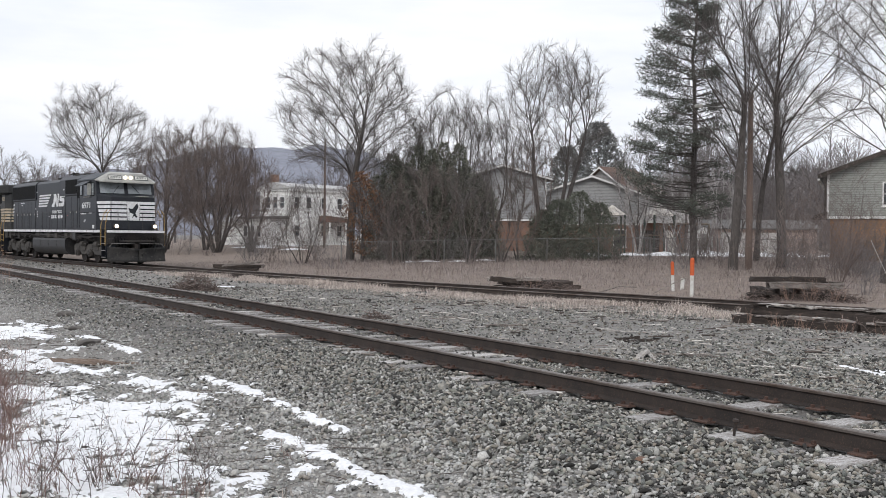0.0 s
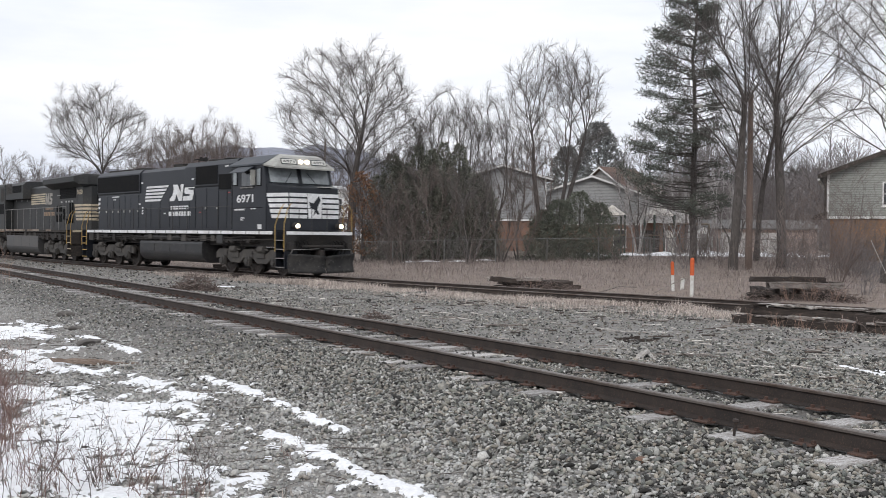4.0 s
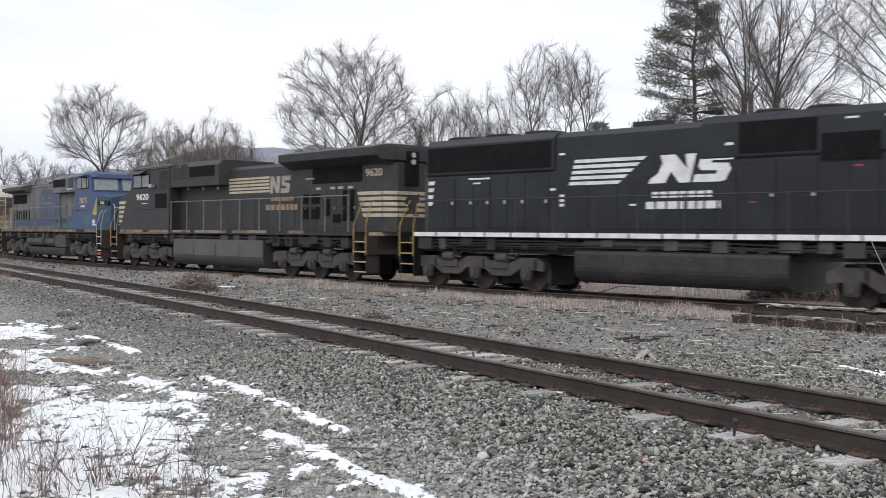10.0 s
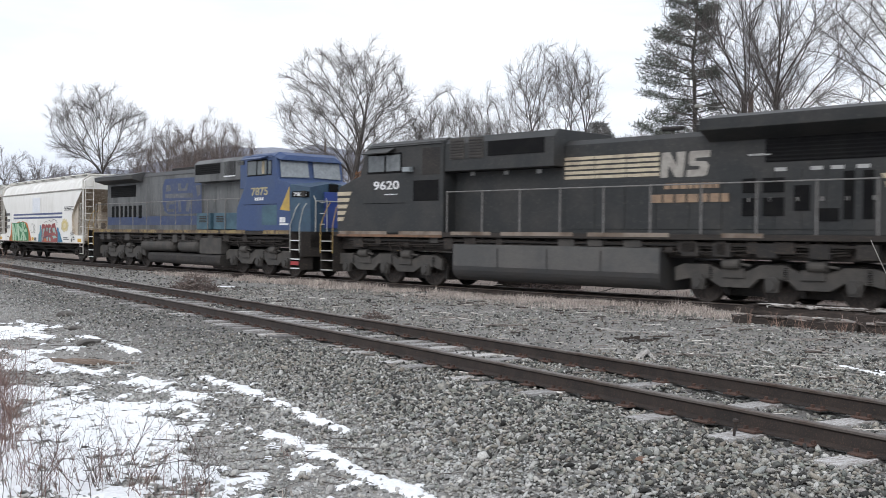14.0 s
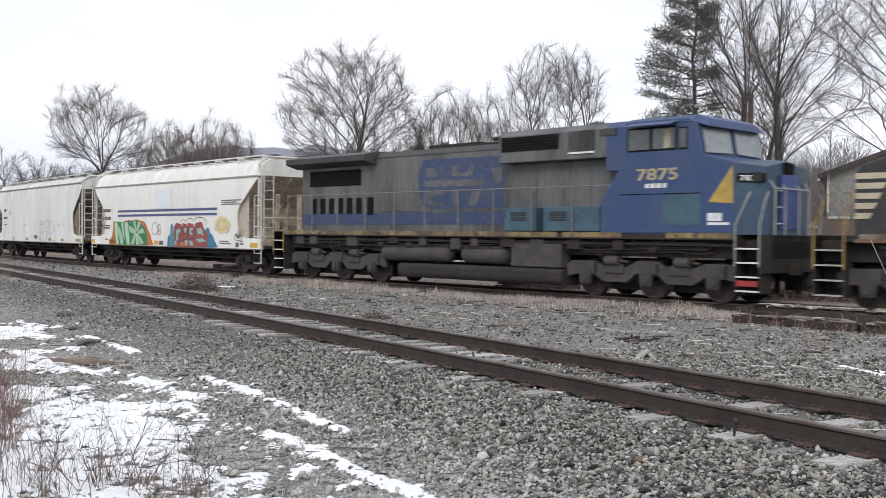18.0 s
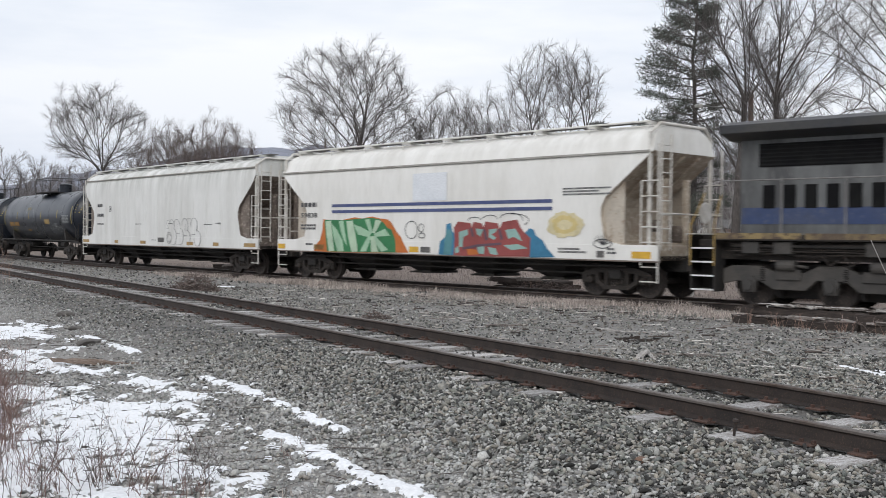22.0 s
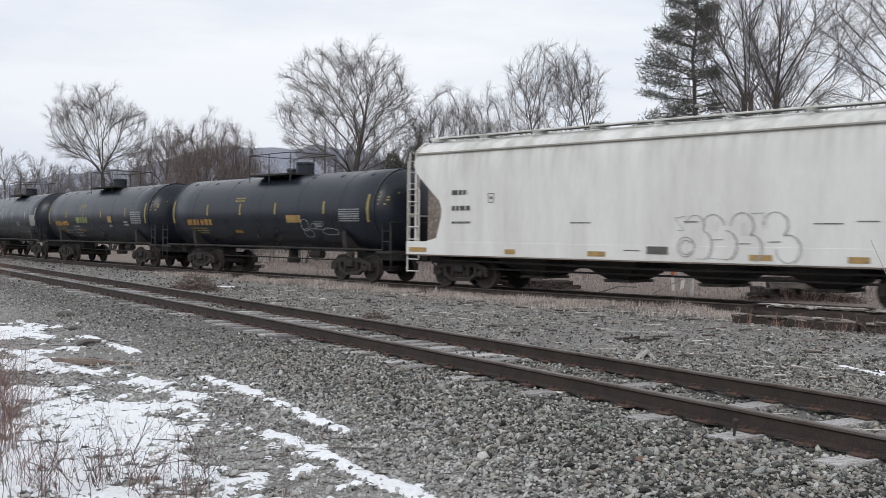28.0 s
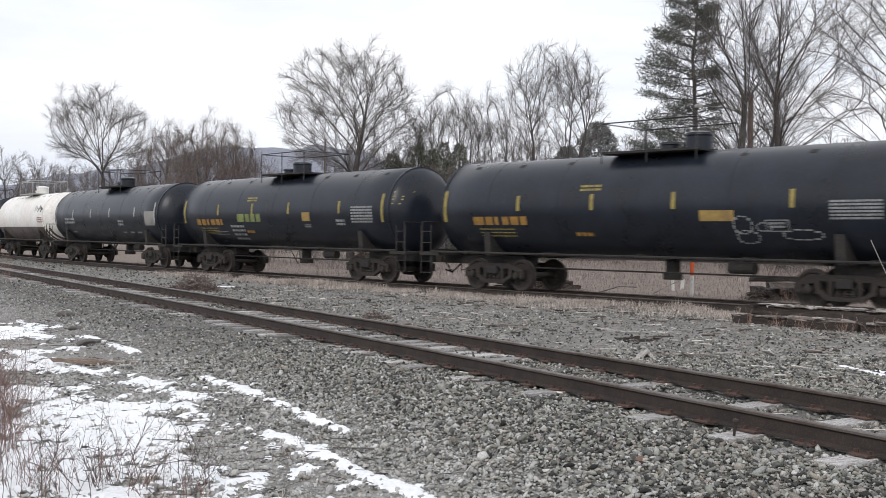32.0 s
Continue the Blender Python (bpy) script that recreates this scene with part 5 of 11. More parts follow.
    for i in range(4):
        vis.faces.new((va[i], va[(i + 1) % 4], vb[(i + 1) % 4], vb[i]))
    part("visor", vis, BLUE, cab)
    nb = BM()
    back_s = [(9.30, -1.49, 1.72), (9.30, 1.49, 1.72), (9.30, 1.49, 3.46), (9.30, 0.0, 3.62), (9.30, -1.49, 3.46)]
    front_s = [(9.95, -1.0, 1.72), (9.95, 1.0, 1.72), (9.90, 1.0, 3.36), (9.90, 0.0, 3.55), (9.90, -1.0, 3.36)]
    va, vb = [nb.verts.new(p) for p in back_s], [nb.verts.new(p) for p in front_s]
    nb.faces.new(va), nb.faces.new(vb)
    for i in range(5):
        nb.faces.new((va[i], va[(i + 1) % 5], vb[(i + 1) % 5], vb[i]))
    nose = part("nose", nb, mat("dark_teal_blue_nose", (0.035, 0.075, 0.12), 0.5, 0, (0.028, 0.055, 0.10), None, 1.5, 10.0, 0.0), cab)
    part("nose_door", box(BM(), 9.94, 9.98, -0.42, 0.42, 1.85, 3.2, 0.02), mat("bright_blue_door", (0.03, 0.06, 0.26), 0.45, 0, (0.035, 0.065, 0.22), None, 2.0), nose)
    part("headlight", box(BM(), 9.90, 9.99, -0.2, 0.2, 3.22, 3.5, 0.02), GRILLE, nose)
    part("number_board", box(BM(), 9.56, 9.90, -1.24, -1.2, 3.0, 3.22), UNDER, nose)
    q = BM()
    q.faces.new([q.verts.new(p) for p in ((9.36, -1.45, 2.98), (9.90, -1.04, 2.98), (9.90, -1.04, 3.2), (9.36, -1.45, 3.2))])
    part("number_panel", q, GRILLE, nose)
    letters(nose, "7875", 9.416, 3.02, 0.14, -1.416, WHITE, "number", 0.5, 37.2)
    b = BM()
    strip(b, [(9.28, 3.40), (9.30, 2.48), (8.62, 2.52)], -1.502)
    part("yellow_wedge", b, YEL, cab)
    for x0, x1 in ((6.2, 6.9), (6.95, 7.66)):
        w = part("side_window", box(BM(), x0 - 0.03, x1 + 0.03, -1.52, -1.5, 3.86, 4.47, 0.008), GRILLE, cab)
        part("pane", box(BM(), x0 + 0.02, x1 - 0.02, -1.526, -1.52, 3.90, 4.43), mat("greenish_side_glass", (0.035, 0.05, 0.052), 0.15, 0, (0.065, 0.08, 0.08), None, 1.2, 8.0, 0.0, spec=0.9), w)
    part("seat_back", box(BM(), 7.32, 7.5, -1.53, -1.526, 3.92, 4.40), mat("beige_seat_behind_glass", (0.42, 0.36, 0.26), 0.8, 0, (0.36, 0.3, 0.2)), cab)
    w = part("side_window", box(BM(), 7.74, 8.0, -1.52, -1.5, 3.86, 4.42, 0.008), GRILLE, cab)
    part("pane", box(BM(), 7.77, 7.98, -1.526, -1.52, 3.90, 4.38), MATS["greenish_side_glass"], w)
    part("sunshade", prism(BM(), [(-1.51, 4.60), (-1.51, 4.57), (-1.86, 4.46), (-1.87, 4.49)], "x", 6.3, 7.7), BLUE, cab)
    for sy in (-1, 1):
        ws = BM()
        pts = [(8.44, sy * 0.12, 3.80), (8.44, sy * 1.36, 3.76), (8.315, sy * 1.34, 4.40), (8.315, sy * 0.12, 4.44)]
        vs = [ws.verts.new(p) for p in pts]
        vs2 = [ws.verts.new((p[0] + 0.02, p[1], p[2])) for p in pts]
        ws.faces.new(vs), ws.faces.new(vs2)
        for i in range(4):
            ws.faces.new((vs[i], vs[(i + 1) % 4], vs2[(i + 1) % 4], vs2[i]))
        part("windshield", ws, PALEGLASS, cab)
    letters(cab, "7875", 6.48, 3.10, 0.31, -1.507, mat("faded_yellow_number", (0.44, 0.38, 0.20), 0.6, 0, (0.34, 0.30, 0.18), None, 3.0, 16.0, 0.0), "number", 1.25)
    bb = bars(BM(), 6.75, 7.4, 2.90, 3.02, 1, -1.502, rnd, 0.95)
    strip(bb, [(8.6, 2.05), (9.0, 2.05), (9.0, 2.25), (8.6, 2.25)], -1.502)
    strip(bb, [(8.6, 1.95), (9.2, 1.95), (9.2, 2.02), (8.6, 2.02)], -1.502)
    part("stencil", bb, WHITE, cab)
    b = BM()
    strip(b, [(7.3, 2.70), (8.4, 2.72), (8.4, 1.95), (7.3, 1.95)], -1.5015)
    part("door_patch", b, TEAL, cab)
    part("cab_seam", box(BM(), 5.9, 8.4, -1.508, -1.5, 2.74, 2.76), GRILLE, cab)
    for x in (10.1, -10.1):
        s = 1 if x > 0 else -1
        part("end_plate", box(BM(), min(x - s * 0.1, x), max(x - s * 0.1, x), -1.5, 1.5, 0.8, 1.72, 0.01), BROWNUNDER, car)
        coupler(car, x, s)
    for sy in (-1, 1):
        corner_steps(car, 9.40, 10.0, sy, WHITE, BROWNUNDER, LIGHTGREY)
        corner_steps(car, -10.0, -9.40, sy, WHITE, UNDER, SAFETY)
        handrails(car, [-9.2, -7.7, -6.2, -4.7, -3.2, -1.7, -0.2, 1.3, 2.8, 4.3, 5.6], sy * 1.46, 1.72, 3.02, GREYRAIL)
        part("piping", tube(BM(), [(-9.0, sy * 1.36, 1.45), (9.2, sy * 1.36, 1.45)], 0.035, 6), UNDER, car)
        for x0, x1 in ((-4.0, -0.7), (-0.2, 1.75)):
            l2 = (x1 - x0) / 2
            at = lathe(BM(), [(-l2, 0.05), (-l2 + 0.06, 0.2), (-l2 + 0.14, 0.27), (l2 - 0.14, 0.27), (l2 - 0.06, 0.2), (l2, 0.05)], "x", 18)
            part("air_reservoir", at, TRUCKGREY, car).location = ((x0 + x1) / 2, sy * 1.15, 1.05)
        part("equipment_box", box(BM(), 2.0, 3.9, min(sy * 1.0, sy * 1.42), max(sy * 1.0, sy * 1.42), 0.75, 1.42, 0.03), TRUCKGREY, car)
    part("red_tread", box(BM(), 9.42, 9.98, -1.53, -1.515, 0.48, 0.62), RED, car)
    for yy in (-0.85, -0.35, 0.35, 0.85):
        part("end_rail", tube(BM(), [(10.05, yy, 1.72), (10.05, yy, 2.85), (9.9, yy, 3.05)], 0.02, 7), LIGHTGREY, car)
    part("end_rail", tube(BM(), [(10.05, -0.85, 2.85), (10.05, 0.85, 2.85)], 0.02, 7), LIGHTGREY, car)
    for i in range(3):
        part("nose_rung", tube(BM(), [(10.0, -0.62, 2.0 + 0.4 * i), (10.0, -0.42, 2.0 + 0.4 * i)], 0.018, 6), WHITE, car)
    fuel_tank(car, -2.95, 3.95, 0.26, 0.72, 1.48, UNDER, 0.2)
    loco_truck(car, 6.6, "ge")
    loco_truck(car, -6.6, "ge")
    return car


lead_locomotive()
second_locomotive()
third_locomotive()


# ---------------------------------------------------------------- covered hoppers
HOPWHITE = mat("chalky_white_hopper_paint", (0.79, 0.78, 0.745), 0.55, 0, (0.66, 0.645, 0.60), (0.53, 0.49, 0.43), 0.45, 6.0, 0.05, 0.004, stretch=(2.2, 1, 0.5), blotch=(0.45, 0.75), speck=(0.66, 0.9), grain=0.05)
HOPGREY = mat("pale_grey_hopper_paint", (0.74, 0.74, 0.715), 0.55, 0, (0.61, 0.605, 0.575), (0.47, 0.45, 0.41), 0.45, 6.0, 0.05, 0.004, stretch=(2.2, 1, 0.5), blotch=(0.42, 0.70), speck=(0.66, 0.9), grain=0.05)


def streaked(m, colour, low, high, strength):
    """Stains that run down in streaks from the roof's edge: full at the height high, gone at low."""
    nt = m.node_tree
    base = nt.nodes["Principled BSDF"].inputs["Base Color"]
    col = base.links[0].from_socket
    co = nt.nodes.new("ShaderNodeTexCoord").outputs["Object"]
    sep = nt.nodes.new("ShaderNodeSeparateXYZ")
    nt.links.new(co, sep.inputs["Vector"])
    fall = nt.nodes.new("ShaderNodeMapRange")
    for key, v in (("From Min", low), ("From Max", high), ("To Min", 0.0), ("To Max", 1.0)):
        fall.inputs[key].default_value = v
    nt.links.new(sep.outputs["Z"], fall.inputs["Value"])
    run = ramp(nt, noise_tex(nt, co, 1.3, 5.0, 0.65, (1.6, 1, 0.10)), 0.38, 0.66)
    fac = nt.nodes.new("ShaderNodeMath")
    fac.operation = "MULTIPLY"
    nt.links.new(fall.outputs["Result"], fac.inputs[0])
    nt.links.new(run, fac.inputs[1])
    amount = nt.nodes.new("ShaderNodeMath")
    amount.operation = "MULTIPLY"
    amount.inputs[1].default_value = strength
    nt.links.new(fac.outputs["Value"], amount.inputs[0])
    nt.links.new(mix_rgb(nt, amount.outputs["Value"], col, colour), base)


streaked(HOPGREY, (0.30, 0.305, 0.265), 3.2, 4.25, 0.62)
streaked(HOPWHITE, (0.40, 0.37, 0.32), 3.4, 4.3, 0.35)
HOPGRIME = mat("road_grime_on_slope_sheets", (0.54, 0.475, 0.39), 0.85, 0, (0.34, 0.275, 0.21), (0.6, 0.55, 0.48), 1.1, 9.0, 0.2, 0.006, blotch=(0.35, 0.6))
HOPDARK = mat("dark_grime_and_end_shade", (0.215, 0.178, 0.150), 0.85, 0, (0.125, 0.10, 0.084), (0.30, 0.26, 0.22), 1.1, 9.0, 0.2, 0.006, blotch=(0.35, 0.6))
HOPRAIL = mat("dirty_white_ladder_paint", (0.66, 0.64, 0.60), 0.6, 0, (0.50, 0.47, 0.42), None, 2.5, 20.0, 0.0)
WALKGRATE = mat("galvanised_running_board", (0.17, 0.165, 0.155), 0.65, 0.3, (0.11, 0.105, 0.10), None, 3.0, 30.0, 0.2)
STRIPEBLUE = mat("navy_stripe_paint", (0.055, 0.075, 0.19), 0.5, 0, (0.08, 0.1, 0.21), None, 2.0, 14.0, 0.0)
REFLECT = mat("yellow_reflective_tape", (0.70, 0.42, 0.04), 0.5, 0, (0.58, 0.34, 0.04), None, 5.0, 20.0, 0.0)
DIRTYREFLECT = mat("dirty_reflective_tape", (0.40, 0.26, 0.09), 0.6, 0, (0.28, 0.19, 0.09), None, 5.0, 20.0, 0.0)
BLACKTXT = mat("black_stencil_paint", (0.06, 0.06, 0.065), 0.6, 0, (0.1, 0.1, 0.1), None, 4.0, 18.0, 0.0)
SPRAY = {k: mat("spray_paint_" + k, c, 0.6, 0, tuple(0.82 * v for v in c), None, 1.6, 12.0, 0.0, grain=0.1) for k, c in
         {"orange": (0.52, 0.15, 0.03), "mint": (0.36, 0.55, 0.38), "green": (0.035, 0.20, 0.075), "blue": (0.045, 0.20, 0.34), "red": (0.30, 0.07, 0.065),
          "aqua": (0.28, 0.44, 0.40), "gold": (0.62, 0.50, 0.22), "black": (0.05, 0.05, 0.055), "pale": (0.46, 0.60, 0.44), "teal": (0.10, 0.27, 0.30), "plum": (0.13, 0.075, 0.10), "sun": (0.66, 0.58, 0.36)}.items()}


def hopper_body(car, end_at, side_of, top, white, grime):
    """A curved-side body: end_at(z) gives half the length at a height, side_of(z) half the width."""
    zs = [1.40, 1.55, 1.75, 2.0, 2.2, 2.45, 2.7, 2.9, 3.1, 3.33, 3.5, 3.7, 3.88, 4.0, 4.15, 4.3, 4.42, top - 0.06, top]
    n = 14
    verts, faces = [], []
    for sy in (-1, 1):
        for z in zs:
            e = end_at(z)
            for i in range(n + 1):
                verts.append((-e + 2 * e * i / n, sy * side_of(z), z))
    m = len(zs)
    idx = lambda s, j, i: (s * m + j) * (n + 1) + i
    for s in (0, 1):
        for j in range(m - 1):
            for i in range(n):
                q = (idx(s, j, i), idx(s, j, i + 1), idx(s, j + 1, i + 1), idx(s, j + 1, i))
                faces.append(q if s == 0 else q[::-1])
    for i in range(n):
        faces.append((idx(0, m - 1, i), idx(0, m - 1, i + 1), idx(1, m - 1, i + 1), idx(1, m - 1, i)))
    body = raw("body", verts, faces, white, car, True)
    me = body.data
    for sgn, i in ((-1, 0), (1, n)):
        v2, f2 = [], []
        for z in zs:
            e = sgn * end_at(z)
            for t in (-1, -0.5, 0, 0.5, 1):
                v2.append((e, t * side_of(z), z))
        for j in range(m - 1):
            for t in range(4):
                a = j * 5 + t
                f2.append((a, a + 1, a + 6, a + 5))
        low = [f for f in f2 if v2[f[0]][2] < 3.85]
        high = [f for f in f2 if v2[f[0]][2] >= 3.85]
        for nm, fs, mt in (("slope_sheet", low, grime), ("end_sheet", high, white)):
            used = sorted({i for f in fs for i in f})
            at = {i: k for k, i in enumerate(used)}
            raw(nm, [v2[i] for i in used], [tuple(at[i] for i in f) for f in fs], mt, body)
        for y in (-0.75, 0.0, 0.75):
            za, zb = 2.75, 3.80
            rib = BM()
            prism(rib, [(sgn * (end_at(za) + 0.10), za), (sgn * (end_at(za) - 0.02), za), (sgn * (end_at(zb) - 0.02), zb), (sgn * (end_at(zb) + 0.08), zb)], "y", y - 0.03, y + 0.03)
            part("slope_rib", rib, grime, body)
    return body


def hopper_car(name, back, label, half, truck_at, end_at, side_of, top, white, grime, end_rail_top, panel):
    car = unit(name, back, truck_at, label, "hopper car", "covered hopper cars")
    body = hopper_body(car, end_at, side_of, top, white, grime)
    for sy in (-1, 1):
        b = box(BM(), -half, half, min(sy * 1.43, sy * 1.54), max(sy * 1.43, sy * 1.54), 1.02, 1.43, 0.012)
        part("side_sill", b, white, car)
        part("sill_flange", box(BM(), -half, half, min(sy * 1.36, sy * 1.55), max(sy * 1.36, sy * 1.55), 0.985, 1.02), HOPDARK, car)
    part("centre_sill", box(BM(), -half - 0.1, half + 0.1, -0.32, 0.32, 0.72, 1.05, 0.02), UNDER, car)
    part("floor_pan", box(BM(), -half, half, -1.43, 1.43, 1.05, 1.15), UNDER, car)
    for sgn in (-1, 1):
        x = sgn * half
        part("end_sill", box(BM(), min(x, x - sgn * 0.25), max(x, x - sgn * 0.25), -1.5, 1.5, 1.04, 1.42, 0.02), grime, car)
        coupler(car, x, sgn)
        # stanchions and end posts that carry the roof end
        for y in (-1.42, 1.42):
            part("corner_post", box(BM(), x - sgn * 0.34 - 0.04, x - sgn * 0.34 + 0.04, y - 0.04, y + 0.04, 1.4, end_rail_top), HOPRAIL, car)
        for y in (-0.5, 0.5):
            part("end_post", box(BM(), x - sgn * 0.5 - 0.07, x - sgn * 0.5 + 0.07, y - 0.07, y + 0.07, 1.4, 3.2), grime, car)
        part("roof_end_frame", tube(BM(), [(x - sgn * 0.34, -1.42, end_rail_top), (x - sgn * 0.30, -1.05, end_rail_top + 0.28), (x - sgn * 0.30, 1.05, end_rail_top + 0.28), (x - sgn * 0.34, 1.42, end_rail_top)], 0.045, 8), HOPRAIL, car)
        # side ladders and end ladders, rung by rung
        for sy in (-1, 1):
            lad = part("ladder", tube(tube(BM(), [(x - sgn * 0.02, sy * 1.50, 0.45), (x - sgn * 0.02, sy * 1.50, end_rail_top - 0.3)], 0.025, 6), [(x - sgn * 0.55, sy * 1.50, 0.9), (x - sgn * 0.55, sy * 1.50, 3.1)], 0.022, 6), HOPRAIL, car)
            for z in (0.48, 0.86, 1.5, 1.9, 2.3, 2.7, 3.1):
                part("rung", tube(BM(), [(x - sgn * 0.02, sy * 1.50, z), (x - sgn * 0.55, sy * 1.50, z)], 0.018, 6), HOPRAIL, lad)
        lad = part("ladder", tube(tube(BM(), [(x, -0.98, 1.3), (x, -0.98, 4.3)], 0.022, 6), [(x, -1.4, 1.3), (x, -1.4, 4.3)], 0.022, 6), HOPRAIL, car)
        for i in range(8):
            z = 1.5 + 0.36 * i
            part("rung", tube(BM(), [(x, -0.98, z), (x, -1.4, z)], 0.017, 6), HOPRAIL, lad)
        for y in (-1.40, 1.40):
            xa = end_at(2.2) - 0.02
            part("end_panel", prism(BM(), [(sgn * xa, 1.42), (sgn * xa, 2.3), (sgn * (xa + 0.12), 2.78), (sgn * (xa + 0.72), 3.2), (sgn * (xa + 0.72), 1.42)], "y", y - 0.012, y + 0.012), panel, car)
        part("cross_rail", tube(BM(), [(x, -1.45, 2.25), (x, 1.45, 2.25)], 0.022, 6), HOPRAIL, car)
        part("brake_platform", box(BM(), min(x, x + sgn * 0.02) - 0.25, max(x, x + sgn * 0.02), 0.1, 1.3, 1.72, 1.76), HOPRAIL, car)
    part("brake_wheel", lathe(BM(), [(0, 0.28), (0.03, 0.29), (0.04, 0.26), (0.02, 0.05)], "x", 20), HOPRAIL, car).location = (half + 0.02, 0.6, 2.3)
    part("brake_cylinder", cyl(BM(), (half - 1.1, -0.3, 1.95), (half - 0.5, -0.3, 1.95), 0.16, 14), HOPDARK, car)
    part("air_valve", box(BM(), half - 0.9, half - 0.55, 0.2, 0.55, 1.5, 1.95, 0.05), HOPDARK, car)
    # roof: running boards on brackets, hatch trough
    zt = top
    for y in (-0.62, 0.62):
        part("running_board", box(BM(), -half + 0.35, half - 0.35, y - 0.19, y + 0.19, zt + 0.115, zt + 0.145), WALKGRATE, car)
    part("hatch_trough", box(BM(), -half + 0.9, half - 0.9, -0.26, 0.26, zt, zt + 0.10, 0.02), white, car)
    k = 9
    for i in range(k):
        x = -half + 0.7 + (2 * half - 1.4) * i / (k - 1)
        part("board_bracket", box(BM(), x - 0.018, x + 0.018, -1.10, 1.10, zt + 0.03, zt + 0.115), white, car)
        for sy in (-1, 1):
            part("rail_stanchion", tube(BM(), [(x, sy * 1.06, zt - 0.14), (x, sy * 1.06, zt + 0.1)], 0.02, 6), white, car)
    for sy in (-1, 1):
        part("roof_edge_rail", tube(BM(), [(-half + 0.6, sy * 1.06, zt + 0.1), (half - 0.6, sy * 1.06, zt + 0.1)], 0.026, 6), white, car)
    # outlet hoppers below
    for i, x in enumerate(np.linspace(-truck_at + 2.6, truck_at - 2.6, 4)):
        b = BM()
        up = [(x - 1.15, -1.3, 1.05), (x + 1.15, -1.3, 1.05), (x + 1.15, 1.3, 1.05), (x - 1.15, 1.3, 1.05)]
        lo = [(x - 0.32, -0.55, 0.45), (x + 0.32, -0.55, 0.45), (x + 0.32, 0.55, 0.45), (x - 0.32, 0.55, 0.45)]
        va, vb = [b.verts.new(p) for p in up], [b.verts.new(p) for p in lo]
        b.faces.new(va), b.faces.new(vb)
        for j in range(4):
            b.faces.new((va[j], va[(j + 1) % 4], vb[(j + 1) % 4], vb[j]))
        chute = part("outlet_chute", b, UNDER, car)
        part("outlet_gate", box(BM(), x - 0.42, x + 0.42, -0.62, 0.62, 0.38, 0.46, 0.01), TRUCKGREY, chute)
        part("gate_crank", cyl(BM(), (x, -1.15, 0.43), (x, -0.62, 0.43), 0.03, 8), TRUCKGREY, chute)
    part("brake_rod", tube(BM(), [(-half + 1.5, -0.9, 0.62), (half - 1.5, -0.9, 0.62)], 0.03, 6), UNDER, car)
    part("train_pipe", tube(BM(), [(-half + 1.2, -1.2, 0.86), (0, -1.22, 0.80), (half - 1.2, -1.2, 0.86)], 0.035, 6), UNDER, car)
    for sgn in (-1, 1):
        freight_truck(car, sgn * truck_at)
    return car, body


def paint(car, pts, material, y=-1.545, name="paint_patch", t=0.006):
    return part(name, strip(BM(), pts, y, t), material, car)


def stroke(bm, a, b, w0, w1, y, t):
    ax, az, bx, bz = a[0], a[1], b[0], b[1]
    L = math.hypot(bx - ax, bz - az)
    nx, nz = -(bz - az) / L, (bx - ax) / L
    return strip(bm, [(ax + nx * w0, az + nz * w0), (bx + nx * w1, bz + nz * w1), (bx - nx * w1, bz - nz * w1), (ax - nx * w0, az - nz * w0)], y, t)


def loop(bm, cx, cz, rx, rz, w, y, t, a0=0, a1=360, n=20):
    pts = [(cx + rx * math.cos(radians(a0 + (a1 - a0) * i / n)), cz + rz * math.sin(radians(a0 + (a1 - a0) * i / n))) for i in range(n + 1)]
    for p, q in zip(pts[:-1], pts[1:]):
        stroke(bm, p, q, w, w, y, t)
    return bm


